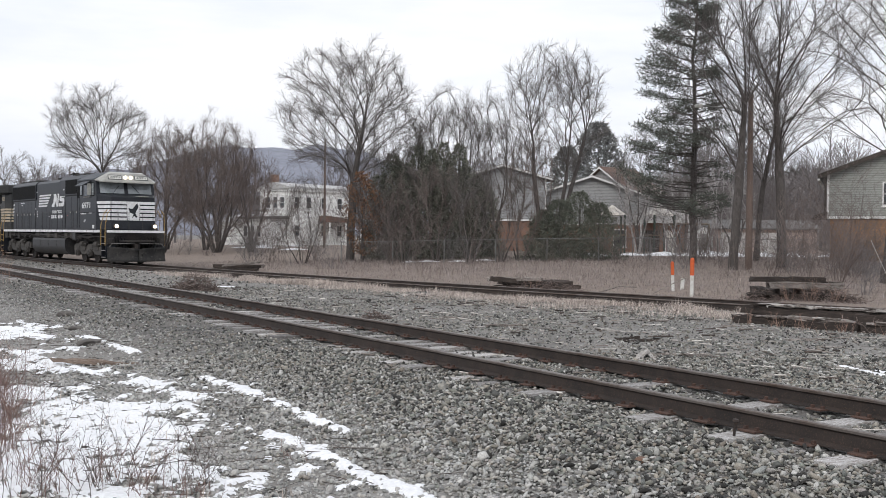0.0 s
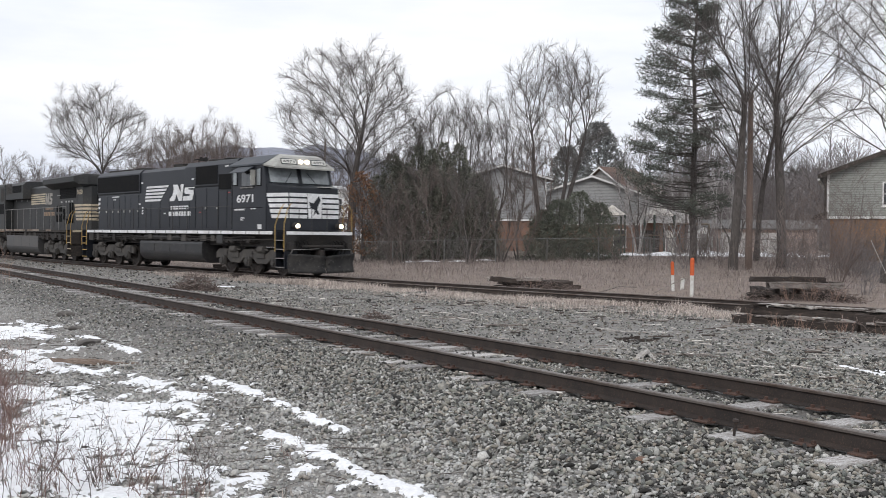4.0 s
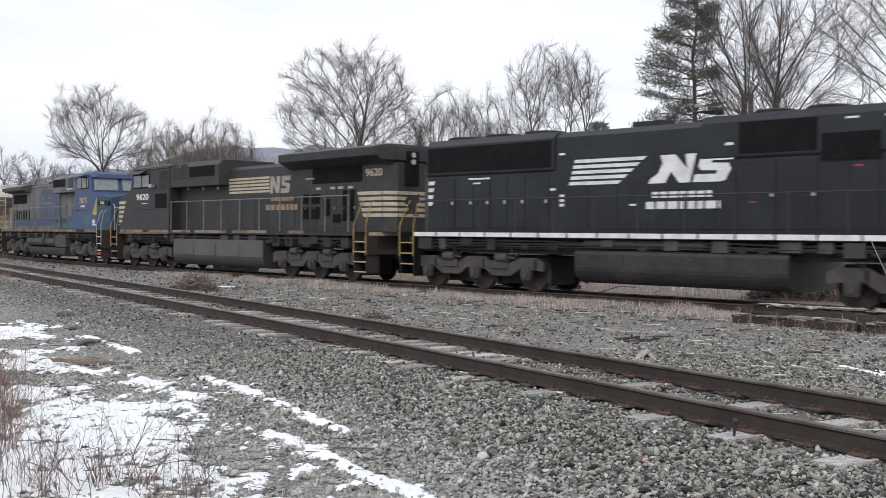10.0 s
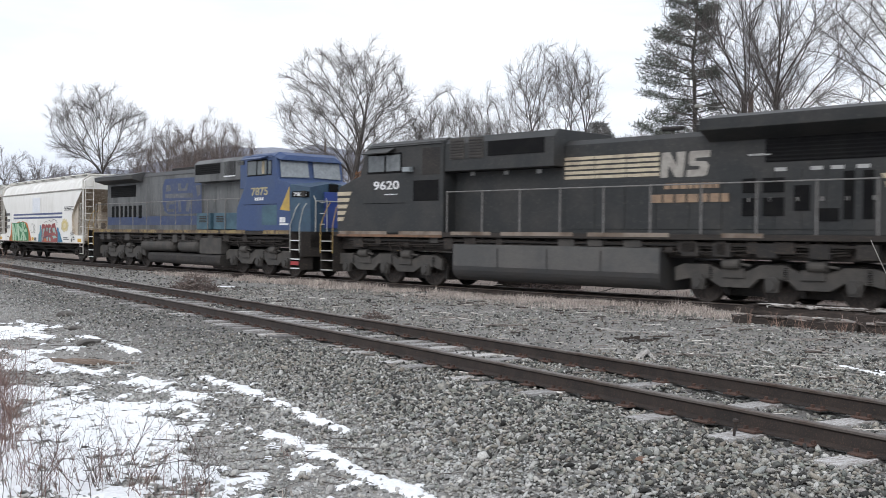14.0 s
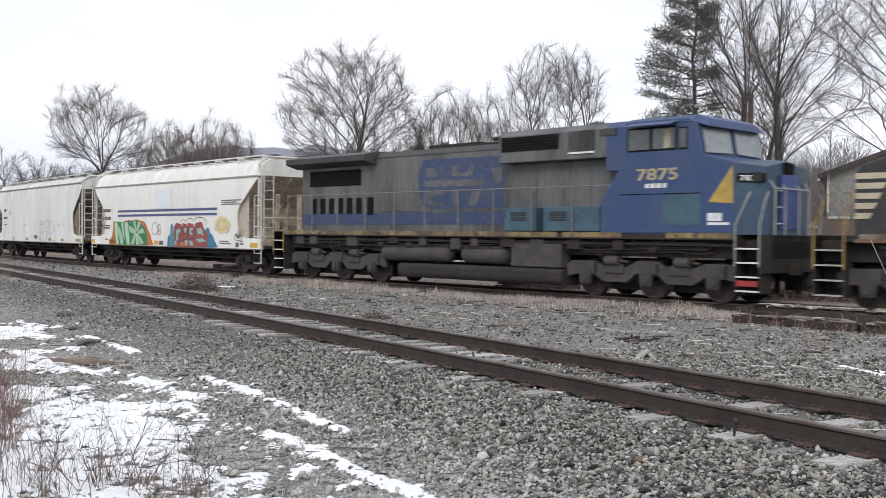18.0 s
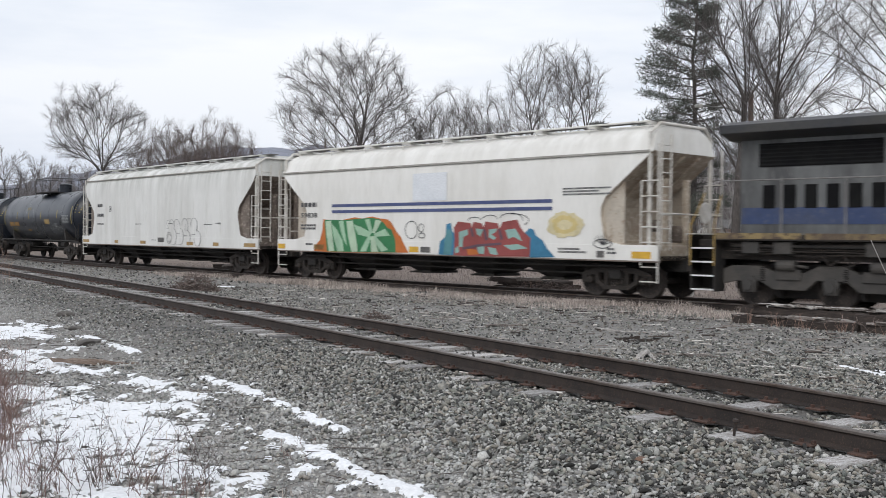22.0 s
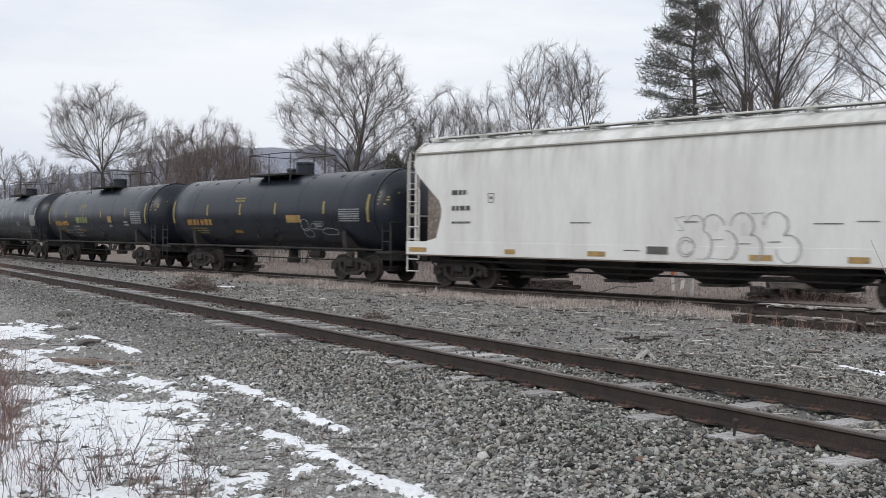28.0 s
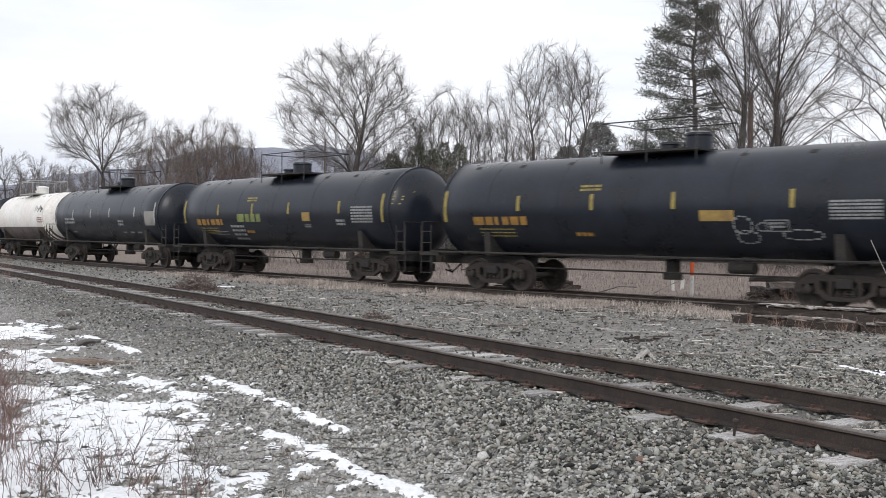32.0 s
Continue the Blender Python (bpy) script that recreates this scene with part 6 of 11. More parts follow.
def painted_hopper():
    def end_at(z):
        return float(np.interp(z, [1.4, 1.5, 2.2, 2.6, 3.75, 3.85, 4.4, 4.8], [7.5, 6.8, 6.66, 6.68, 8.15, 8.28, 8.22, 8.15]))

    def side_of(z):
        return float(np.interp(z, [1.4, 3.3, 3.6, 3.86, 3.9, 4.15, 4.35, 4.5, 4.6], [1.535, 1.535, 1.52, 1.49, 1.45, 1.36, 1.24, 1.0, 0.7]))
    car, body = hopper_car("hopper_car", 73.2, "white covered hopper car with colourful graffiti and blue stripes", 8.5, 6.85, end_at, side_of, 4.60, HOPWHITE, HOPGRIME, 4.35, mat("beige_grimed_panel", (0.50, 0.45, 0.38), 0.7, 0, (0.38, 0.33, 0.27), (0.28, 0.22, 0.17), 1.2, 8.0, 0.0))
    rnd = random.Random(21)
    # roof seam, its grey holding the shade below the roof's edge
    part("roof_seam", box(BM(), -8.2, 8.2, -1.535, -1.47, 3.84, 3.90, 0.01), mat("grey_seam_shadow_paint", (0.36, 0.35, 0.32), 0.7, 0, (0.28, 0.27, 0.24)), car)
    for z in (2.63, 2.42):
        paint(car, [(-5.16, z + 0.05), (4.97, z + 0.05), (4.97, z - 0.05), (-5.16, z - 0.05)], STRIPEBLUE, name="blue_stripe")
    paint(car, [(-0.9, 3.6), (0.68, 3.6), (0.68, 2.72), (-0.9, 2.72)], mat("cleaner_white_patch", (0.74, 0.765, 0.80), 0.5, 0, (0.70, 0.73, 0.765)), name="repaint_patch")
    part("car_mark", bars(BM(), -7.0, -6.05, 2.60, 2.76, 1, -1.545, rnd, 0.95), BLACKTXT, car)
    letters(car, "59838", -7.0, 2.22, 0.17, -1.551, BLACKTXT, "car_number", 0.98)
    b = bars(BM(), -7.0, -5.8, 1.75, 1.98, 2, -1.545, rnd)
    bars(b, -6.7, -6.3, 1.2, 1.3, 1, -1.545, rnd)
    bars(b, 5.35, 7.0, 2.74, 2.98, 3, -1.545, rnd, 0.55)
    bars(b, 5.2, 6.2, 1.15, 1.32, 2, -1.545, rnd)
    bars(b, 6.9, 7.2, 1.14, 1.34, 2, -1.545, rnd)
    part("stencil", b, BLACKTXT, car)
    for x0, x1, m2 in ((7.7, 8.3, REFLECT), (-8.45, -8.0, REFLECT), (-1.05, -0.6, REFLECT), (-6.2, -5.6, DIRTYREFLECT), (2.4, 2.8, REFLECT), (-0.5, -0.05, WALKGRATE), (6.55, 6.8, WALKGRATE)):
        paint(car, [(x0, 1.26), (x1, 1.26), (x1, 1.08), (x0, 1.08)], m2, name="reflector")
    # graffiti: first piece
    paint(car, [(-6.21, 1.03), (-6.12, 1.21), (-5.84, 1.42), (-5.70, 1.76), (-5.66, 2.16), (-5.30, 2.13), (-4.60, 2.12), (-3.87, 2.22), (-3.46, 2.17), (-2.96, 2.24), (-2.51, 2.17), (-2.13, 2.14), (-1.93, 2.02), (-1.69, 1.74), (-1.46, 1.56), (-1.31, 1.34), (-1.08, 1.06), (-1.97, 1.04), (-3.95, 1.01), (-5.45, 1.00)], SPRAY["orange"], t=0.0060, name="graffiti")
    paint(car, [(-5.57, 2.13), (-5.19, 2.14), (-4.49, 2.12), (-4.02, 2.15), (-3.36, 2.18), (-2.96, 2.19), (-2.56, 2.15), (-2.32, 2.02), (-2.12, 1.86), (-1.93, 1.80), (-1.74, 1.49), (-1.70, 1.05), (-3.54, 1.03), (-5.42, 1.02), (-5.50, 1.52)], SPRAY["green"], t=0.0080, name="graffiti")
    paint(car, [(-5.52, 2.08), (-5.19, 2.11), (-5.11, 1.59), (-4.99, 1.05), (-5.30, 1.02), (-5.43, 1.52)], SPRAY["pale"], t=0.0100, name="graffiti")
    paint(car, [(-5.16, 2.02), (-4.85, 1.79), (-4.52, 1.40), (-4.45, 1.04), (-4.81, 1.03), (-5.04, 1.53)], SPRAY["mint"], t=0.0108, name="graffiti")
    paint(car, [(-4.75, 2.09), (-4.49, 2.11), (-4.34, 1.50), (-4.27, 1.22), (-4.46, 1.43), (-4.63, 1.73)], SPRAY["mint"], t=0.0116, name="graffiti")
    paint(car, [(-4.32, 2.08), (-3.97, 2.11), (-3.79, 1.54), (-3.68, 1.05), (-4.03, 1.03), (-4.21, 1.53)], SPRAY["pale"], t=0.0124, name="graffiti")
    paint(car, [(-3.91, 1.98), (-3.49, 1.88), (-2.95, 1.69), (-3.09, 1.54), (-3.67, 1.63), (-3.82, 1.83)], SPRAY["mint"], t=0.0132, name="graffiti")
    paint(car, [(-3.31, 2.13), (-3.06, 2.16), (-2.89, 1.70), (-3.03, 1.66)], SPRAY["mint"], t=0.0140, name="graffiti")
    paint(car, [(-2.74, 2.13), (-2.44, 2.09), (-2.77, 1.66), (-2.91, 1.70)], SPRAY["pale"], t=0.0148, name="graffiti")
    paint(car, [(-2.25, 1.83), (-1.99, 1.60), (-2.73, 1.56), (-2.83, 1.65)], SPRAY["mint"], t=0.0156, name="graffiti")
    paint(car, [(-2.08, 1.13), (-2.43, 1.06), (-2.95, 1.55), (-2.77, 1.61)], SPRAY["mint"], t=0.0164, name="graffiti")
    paint(car, [(-2.96, 1.05), (-2.58, 1.06), (-2.83, 1.57), (-2.99, 1.57)], SPRAY["pale"], t=0.0172, name="graffiti")
    paint(car, [(-3.56, 1.05), (-3.22, 1.06), (-2.95, 1.55), (-3.11, 1.61)], SPRAY["mint"], t=0.0180, name="graffiti")
    g = loop(BM(), -0.95, 1.80, 0.30, 0.28, 0.012, -1.545, 0.007)
    loop(g, -0.48, 1.86, 0.12, 0.13, 0.012, -1.545, 0.007)
    loop(g, -0.45, 1.62, 0.15, 0.08, 0.012, -1.545, 0.007)
    for cx, cz, rx, rz, a0, a1 in ((1.91, 2.06, 0.3, 0.13, 20, 165), (2.56, 2.09, 0.32, 0.16, 10, 160), (3.4, 2.09, 0.48, 0.21, -5, 165), (3.5, 2.09, 0.59, 0.19, -40, 100)):
        loop(g, cx, cz, rx, rz, 0.011, -1.545, 0.007, a0, a1, 14)
    for k in range(9):
        stroke(g, (6.75, 1.42), (6.75 + 0.34 * math.cos(0.3 + 0.28 * k), 1.42 + 0.3 * math.sin(0.3 + 0.28 * k)), 0.01, 0.006, -1.545, 0.007)
    loop(g, 6.75, 1.45, 0.3, 0.12, 0.012, -1.545, 0.007)
    part("graffiti_line", g, SPRAY["black"], car, "thin black spray-painted lines")
    # second piece
    paint(car, [(0.34, 1.03), (0.40, 1.44), (0.65, 1.59), (0.68, 1.97), (0.88, 2.02), (0.94, 1.78), (1.18, 1.58), (1.11, 1.02)], SPRAY["blue"], t=0.0060, name="graffiti")
    paint(car, [(3.97, 1.74), (4.13, 1.86), (4.29, 1.82), (4.38, 1.65), (4.64, 1.51), (4.81, 1.29), (5.09, 1.05), (4.16, 1.02), (4.01, 1.33)], SPRAY["blue"], t=0.0064, name="graffiti")
    paint(car, [(0.62, 1.58), (0.72, 1.81), (0.90, 1.81), (0.97, 1.58), (0.90, 1.05), (0.56, 1.03)], SPRAY["teal"], t=0.0072, name="graffiti")
    paint(car, [(1.02, 1.02), (1.06, 1.52), (1.02, 1.87), (1.20, 2.06), (1.75, 2.01), (1.80, 1.87), (1.88, 2.05), (2.23, 2.00), (2.31, 1.89), (2.36, 2.06), (2.88, 2.00), (2.95, 1.84), (3.08, 2.04), (3.65, 2.11), (3.80, 1.87), (3.95, 1.73), (4.18, 1.57), (4.15, 1.04), (2.04, 1.01)], SPRAY["red"], t=0.0080, name="graffiti")
    paint(car, [(1.25, 1.74), (1.63, 1.82), (1.65, 1.66), (1.45, 1.59), (1.41, 1.28), (1.26, 1.28)], SPRAY["aqua"], t=0.0100, name="graffiti")
    paint(car, [(1.98, 1.85), (2.28, 1.82), (2.18, 1.60), (2.03, 1.67)], SPRAY["aqua"], t=0.0108, name="graffiti")
    paint(car, [(2.53, 1.82), (2.86, 1.85), (2.81, 1.74), (2.63, 1.68), (2.83, 1.58), (2.74, 1.51), (2.52, 1.59)], SPRAY["aqua"], t=0.0116, name="graffiti")
    paint(car, [(3.19, 1.81), (3.59, 1.85), (3.74, 1.67), (3.86, 1.48), (3.51, 1.61), (3.32, 1.54)], SPRAY["aqua"], t=0.0124, name="graffiti")
    paint(car, [(2.04, 1.33), (2.35, 1.36), (2.33, 1.07), (2.09, 1.10)], SPRAY["aqua"], t=0.0132, name="graffiti")
    paint(car, [(2.48, 1.30), (2.82, 1.26), (2.91, 1.06), (2.59, 1.09)], SPRAY["aqua"], t=0.0140, name="graffiti")
    paint(car, [(3.12, 1.36), (3.72, 1.40), (4.08, 1.28), (3.43, 1.22)], SPRAY["aqua"], t=0.0148, name="graffiti")
    paint(car, [(1.09, 1.23), (1.23, 1.31), (1.28, 1.12), (1.10, 1.08)], SPRAY["aqua"], t=0.0156, name="graffiti")
    paint(car, [(1.60, 1.23), (2.01, 1.21), (2.14, 1.07), (1.64, 1.04)], SPRAY["orange"], t=0.0092, name="graffiti")
    paint(car, [(1.72, 1.87), (1.84, 1.85), (1.92, 1.59), (1.81, 1.61)], SPRAY["plum"], t=0.0170, name="graffiti")
    paint(car, [(2.28, 1.84), (2.39, 1.82), (2.49, 1.53), (2.38, 1.47)], SPRAY["plum"], t=0.0176, name="graffiti")
    paint(car, [(2.90, 1.83), (3.01, 1.82), (3.12, 1.54), (3.01, 1.51)], SPRAY["plum"], t=0.0182, name="graffiti")
    paint(car, [(1.39, 1.26), (2.04, 1.37), (3.05, 1.44), (3.05, 1.37), (2.12, 1.30), (1.44, 1.20)], SPRAY["plum"], t=0.0188, name="graffiti")
    for k, (key, r) in enumerate((("sun", 1.0), ("gold", 0.72), ("sun", 0.40))):
        ring = [(5.43 + r * 0.67 * math.cos(a) * f, 1.96 + r * 0.37 * math.sin(a) * f) for a, f in ((2 * math.pi * i / 36, rnd.uniform(0.86, 1.06)) for i in range(36))]
        paint(car, ring, SPRAY[key], t=0.0065 + 0.001 * k, name="graffiti")
    return car


def plain_hopper():
    def end_at(z):
        return float(np.interp(z, [1.4, 1.5, 2.2, 2.6, 3.6, 3.85, 4.4, 4.8], [8.3, 7.7, 7.48, 7.45, 8.62, 8.76, 8.72, 8.64]))

    def side_of(z):
        return float(np.interp(z, [1.4, 3.3, 3.6, 3.9, 4.1, 4.3, 4.45, 4.55, 4.62], [1.535, 1.535, 1.53, 1.50, 1.46, 1.37, 1.24, 1.0, 0.7]))
    # grimy slope sheets; dark end panels stand in for the shaded end openings
    car, body = hopper_car("hopper_car", 92.05, "pale grey-white covered hopper car with faint line graffiti", 9.05, 7.1, end_at, side_of, 4.62, HOPGREY, HOPDARK, 4.30, HOPDARK)
    rnd = random.Random(22)
    part("roof_seam", box(BM(), -8.66, 8.66, -1.50, -1.40, 4.19, 4.24, 0.01), MATS["grey_seam_shadow_paint"], car)
    for i in range(13):
        x = -7.2 + 1.2 * i
        part("side_seam", box(BM(), x - 0.012, x + 0.012, -1.541, -1.53, 1.45, 3.3), HOPGREY, car)
    b = bars(BM(), -7.0, -6.35, 2.86, 3.02, 1, -1.545, rnd, 0.9)
    bars(b, -7.0, -6.2, 2.38, 2.54, 1, -1.545, rnd, 0.9)
    bars(b, -7.0, -6.2, 1.96, 2.06, 1, -1.545, rnd)
    for x, z, w in ((-2.4, 1.98, 0.7), (1.2, 2.0, 0.4), (4.6, 1.95, 0.7), (5.6, 2.0, 0.5), (-0.6, 1.25, 0.5)):
        bars(b, x, x + w, z, z + 0.05, 1, -1.545, rnd)
    part("stencil", b, BLACKTXT, car)
    b = BM()
    for r4 in ((-5.5, -5.25, 2.88, 2.9), (-5.5, -5.25, 2.62, 2.64), (-5.5, -5.48, 2.62, 2.9), (-5.27, -5.25, 2.62, 2.9), (-5.43, -5.32, 2.72, 2.8)):
        strip(b, [(r4[0], r4[3]), (r4[1], r4[3]), (r4[1], r4[2]), (r4[0], r4[2])], -1.545)
    part("stencil_box", b, BLACKTXT, car)
    for x0, x1, m2 in ((-8.9, -8.1, DIRTYREFLECT), (-4.8, -4.4, DIRTYREFLECT), (-1.8, -1.2, DIRTYREFLECT), (3.0, 3.6, DIRTYREFLECT), (5.4, 5.9, DIRTYREFLECT), (8.0, 8.9, DIRTYREFLECT)):
        paint(car, [(x0, 1.24), (x1, 1.24), (x1, 1.10), (x0, 1.10)], m2, name="reflector")
    paint(car, [(0.1, 1.4), (0.75, 1.4), (0.75, 1.2), (0.1, 1.2)], WALKGRATE, name="placard")
    g = BM()
    for cx, cz, rx, rz, a0, a1 in ((1.26, 1.40, 0.24, 0.25, 0, 360), (1.27, 1.39, 0.17, 0.18, 40, 330), (1.52, 1.95, 0.24, 0.25, -30, 170), (1.72, 1.45, 0.26, 0.36, -80, 80),
                                   (2.02, 1.95, 0.28, 0.26, 0, 170), (2.36, 1.46, 0.31, 0.36, -90, 90), (2.80, 1.93, 0.30, 0.32, -45, 180), (3.06, 1.40, 0.26, 0.32, -80, 100),
                                   (3.66, 1.95, 0.31, 0.31, -50, 180), (3.99, 1.39, 0.30, 0.33, -180, 110)):
        loop(g, cx, cz, rx, rz, 0.013, -1.545, 0.007, a0, a1)
        loop(g, cx + 0.045, cz - 0.02, rx, rz, 0.008, -1.545, 0.0062, max(a0, -70), min(a1, 75))
    for ax, az, bx, bz, w in ((0.93, 2.13, 1.26, 2.18, 0.008), (0.93, 2.13, 1.21, 1.82, 0.007), (1.01, 1.82, 1.21, 1.81, 0.007), (2.02, 1.59, 2.30, 1.60, 0.013), (2.73, 1.50, 3.03, 1.51, 0.013),
                              (3.48, 1.55, 3.81, 1.56, 0.013), (3.03, 2.23, 3.39, 2.24, 0.009), (1.54, 1.11, 1.74, 1.11, 0.006), (1.87, 1.13, 2.47, 1.11, 0.007), (2.07, 2.03, 2.08, 1.80, 0.005),
                              (2.15, 2.04, 2.16, 1.79, 0.005), (2.80, 2.01, 2.83, 1.70, 0.005), (2.88, 2.01, 2.90, 1.68, 0.005), (3.39, 2.18, 3.37, 1.88, 0.005), (3.46, 2.18, 3.44, 1.85, 0.005)):
        stroke(g, (ax, az), (bx, bz), w, w, -1.545, 0.007)
    part("graffiti_line", g, mat("thin_black_spray_line", (0.30, 0.30, 0.30), 0.7, 0, (0.4, 0.4, 0.4)), car, "faint thin graffiti outlines")
    return car


painted_hopper()
plain_hopper()

# ---------------------------------------------------------------- tank cars
TANKBLACK = mat("black_tank_paint", (0.011, 0.014, 0.020), 0.30, 0, (0.017, 0.021, 0.031), (0.040, 0.038, 0.038), 0.7, 9.0, 0.04, 0.003, speck=(0.64, 0.88), spec=0.36)
TANKWHITE = mat("chalk_white_tank_paint", (0.82, 0.80, 0.77), 0.5, 0, (0.74, 0.71, 0.66), (0.45, 0.38, 0.3), 0.9, 9.0, 0.04, 0.003, speck=(0.66, 0.85))
TANKRUST = mat("rust_grey_tank_belly", (0.135, 0.115, 0.105), 0.8, 0, (0.075, 0.062, 0.056), (0.19, 0.13, 0.1), 0.9, 9.0, 0.1, 0.004)
TANKYEL = mat("yellow_tank_marks", (0.30, 0.235, 0.06), 0.55, 0, (0.20, 0.16, 0.05), None, 3.0, 16.0, 0.0)
TANKORG = mat("orange_tank_lettering", (0.33, 0.18, 0.04), 0.55, 0, (0.22, 0.12, 0.03), None, 3.0, 16.0, 0.0)
PALESPRAY = mat("pale_spray_paint", (0.30, 0.31, 0.31), 0.6, 0, (0.20, 0.21, 0.21), None, 3.0, 16.0, 0.0)
R_TANK, Z_TANK = 1.475, 2.46


def on_tank(bm, x0, x1, z0, z1, lift=0.006):
    """A patch painted on the side of a tank between two heights, bent to its curve."""
    k = max(1, int(abs(z1 - z0) / 0.12))
    cols = []
    for j in range(k + 1):
        z = z0 + (z1 - z0) * j / k
        y = -math.sqrt(max(0.0, R_TANK ** 2 - (z - Z_TANK) ** 2)) * (1 + lift / R_TANK)
        cols.append((bm.verts.new((x0, y, z)), bm.verts.new((x1, y, z))))
    for a, b in zip(cols[:-1], cols[1:]):
        bm.faces.new((a[0], a[1], b[1], b[0]))
    return bm


def on_head(bm, hs, a0, a1, z0, z1):
    """A patch on the domed end, from a0 to a1 metres past the end of the straight shell."""
    quad = []
    for a, z in ((a0, z0), (a1, z0), (a1, z1), (a0, z1)):
        r = float(np.interp(a, (0.0, 0.18, 0.38, 0.52, 0.60), (R_TANK, 1.34, 1.06, 0.72, 0.35))) + 0.012
        quad.append(bm.verts.new((hs + a, -math.sqrt(max(0.01, r * r - (z - Z_TANK) ** 2)), z)))
    bm.faces.new(quad)
    return bm


def tank_bars(bm, x0, x1, z0, z1, rows, rnd, fill=0.62):
    h = (z1 - z0) / rows
    for i in range(rows):
        x, top = x0, z1 - i * h
        while x < x1 - 0.01:
            w = min(rnd.uniform(0.7, 1.6) * h, x1 - x)
            on_tank(bm, x, x + w, top - h * fill, top)
            x += w + 0.28 * h
    return bm


def tank_car(back, label, body_mat, half_shell, half_len, truck_at, style):
    car = unit("tank_car", back, truck_at, label, "tank car", "tank cars")
    hs = half_shell
    rows = [(-hs - 0.62, 0.05), (-hs - 0.60, 0.35), (-hs - 0.52, 0.72), (-hs - 0.38, 1.06), (-hs - 0.18, 1.34), (-hs, R_TANK)]
    rows += [(-hs + 2 * hs * i / 10, R_TANK) for i in range(1, 10)]
    rows += [(-a, r) for a, r in rows[5::-1]]
    shell = part("shell", lathe(BM(), rows, "x", 48), body_mat, car, "", True)
    shell.location = (0, 0, Z_TANK)
    rnd = random.Random(int(back))
    for x in (-hs, hs):
        w = lathe(BM(), [(-0.03, R_TANK), (-0.03, R_TANK + 0.012), (0.03, R_TANK + 0.012), (0.03, R_TANK)], "x", 48)
        part("shell_band", w, body_mat, car).location = (x, 0, Z_TANK)
    for x in np.linspace(-hs + 1.9, hs - 1.9, 5):
        w = lathe(BM(), [(-0.012, R_TANK), (-0.012, R_TANK + 0.005), (0.012, R_TANK + 0.005), (0.012, R_TANK)], "x", 48)
        part("weld_seam", w, body_mat, car).location = (x, 0, Z_TANK)
    for x in np.linspace(-hs + 0.9, hs - 0.9, 8):
        if abs(x) > 1.7:
            part("lifting_lug", on_tank(BM(), x - 0.10, x + 0.10, Z_TANK + 1.22, Z_TANK + 1.30, 0.02), UNDER, car)
    # underframe
    under = BROWNUNDER if style == "white" else UNDER
    for sgn in (-1, 1):
        x = sgn * half_len
        part("stub_sill", box(BM(), min(x, x - sgn * 3.4), max(x, x - sgn * 3.4), -0.33, 0.33, 0.74, 1.06, 0.02), under, car)
        part("end_deck", box(BM(), min(x, x - sgn * 0.85), max(x, x - sgn * 0.85), -1.48, 1.48, 1.0, 1.09, 0.01), under, car)
        sad = prism(BM(), [(-1.3, 1.04), (1.3, 1.04), (1.38, 1.75), (1.0, 1.38), (0.5, 1.08), (-0.5, 1.08), (-1.0, 1.38), (-1.38, 1.75)], "x", sgn * truck_at - 0.12, sgn * truck_at + 0.12)
        part("saddle", sad, under, car)
        coupler(car, x, sgn)
        for sy in (-1, 1):
            lad = part("corner_ladder", tube(tube(BM(), [(x - sgn * 0.05, sy * 1.46, 0.42), (x - sgn * 0.05, sy * 1.46, 1.95)], 0.02, 6), [(x - sgn * 0.5, sy * 1.46, 0.42), (x - sgn * 0.5, sy * 1.46, 1.95)], 0.02, 6), under, car)
            for z in (0.45, 0.8, 1.4, 1.75):
                part("rung", tube(BM(), [(x - sgn * 0.05, sy * 1.46, z), (x - sgn * 0.5, sy * 1.46, z)], 0.016, 6), under, lad)
        part("end_railing", tube(BM(), [(x - sgn * 0.1, -1.46, 1.05), (x - sgn * 0.1, -1.46, 2.05), (x - sgn * 0.1, 1.46, 2.05), (x - sgn * 0.1, 1.46, 1.05)], 0.022, 6), under, car)
        freight_truck(car, sgn * truck_at)
    for sy in (-1, 1):
        part("side_running_rail", tube(BM(), [(-half_len + 0.5, sy * 1.46, 1.12), (half_len - 0.5, sy * 1.46, 1.12)], 0.035, 6), under, car)
        for x in np.linspace(-hs + 1, hs - 1, 5):
            part("rail_bracket", box(BM(), x - 0.03, x + 0.03, min(sy * 0.95, sy * 1.47), max(sy * 0.95, sy * 1.47), 1.06, 1.18), under, car)
    part("bottom_outlet", cyl(cyl(BM(), (0.2, 0, 0.62), (0.2, 0, 1.1), 0.2, 14), (0.2, 0, 0.5), (0.2, 0, 0.66), 0.27, 14), under, car)
    part("brake_cylinder", cyl(BM(), (2.2, -0.5, 0.88), (2.9, -0.5, 0.88), 0.15, 12), under, car)
    part("brake_rod", tube(BM(), [(-truck_at, -0.6, 0.7), (truck_at, -0.6, 0.7)], 0.025, 6), under, car)
    part("brake_wheel", lathe(BM(), [(0, 0.27), (0.03, 0.28), (0.04, 0.25), (0.02, 0.04)], "x", 18), under, car).location = (half_len - 0.05, 0.7, 2.1)
    # manway platform with railing
    zt = Z_TANK + R_TANK
    rail = LIGHTGREY if style == "white" else BLACKRAIL
    plat = part("platform", box(BM(), -1.45, 1.5, -1.05, 1.05, zt - 0.04, zt + 0.02), rail if style == "white" else UNDER, car)
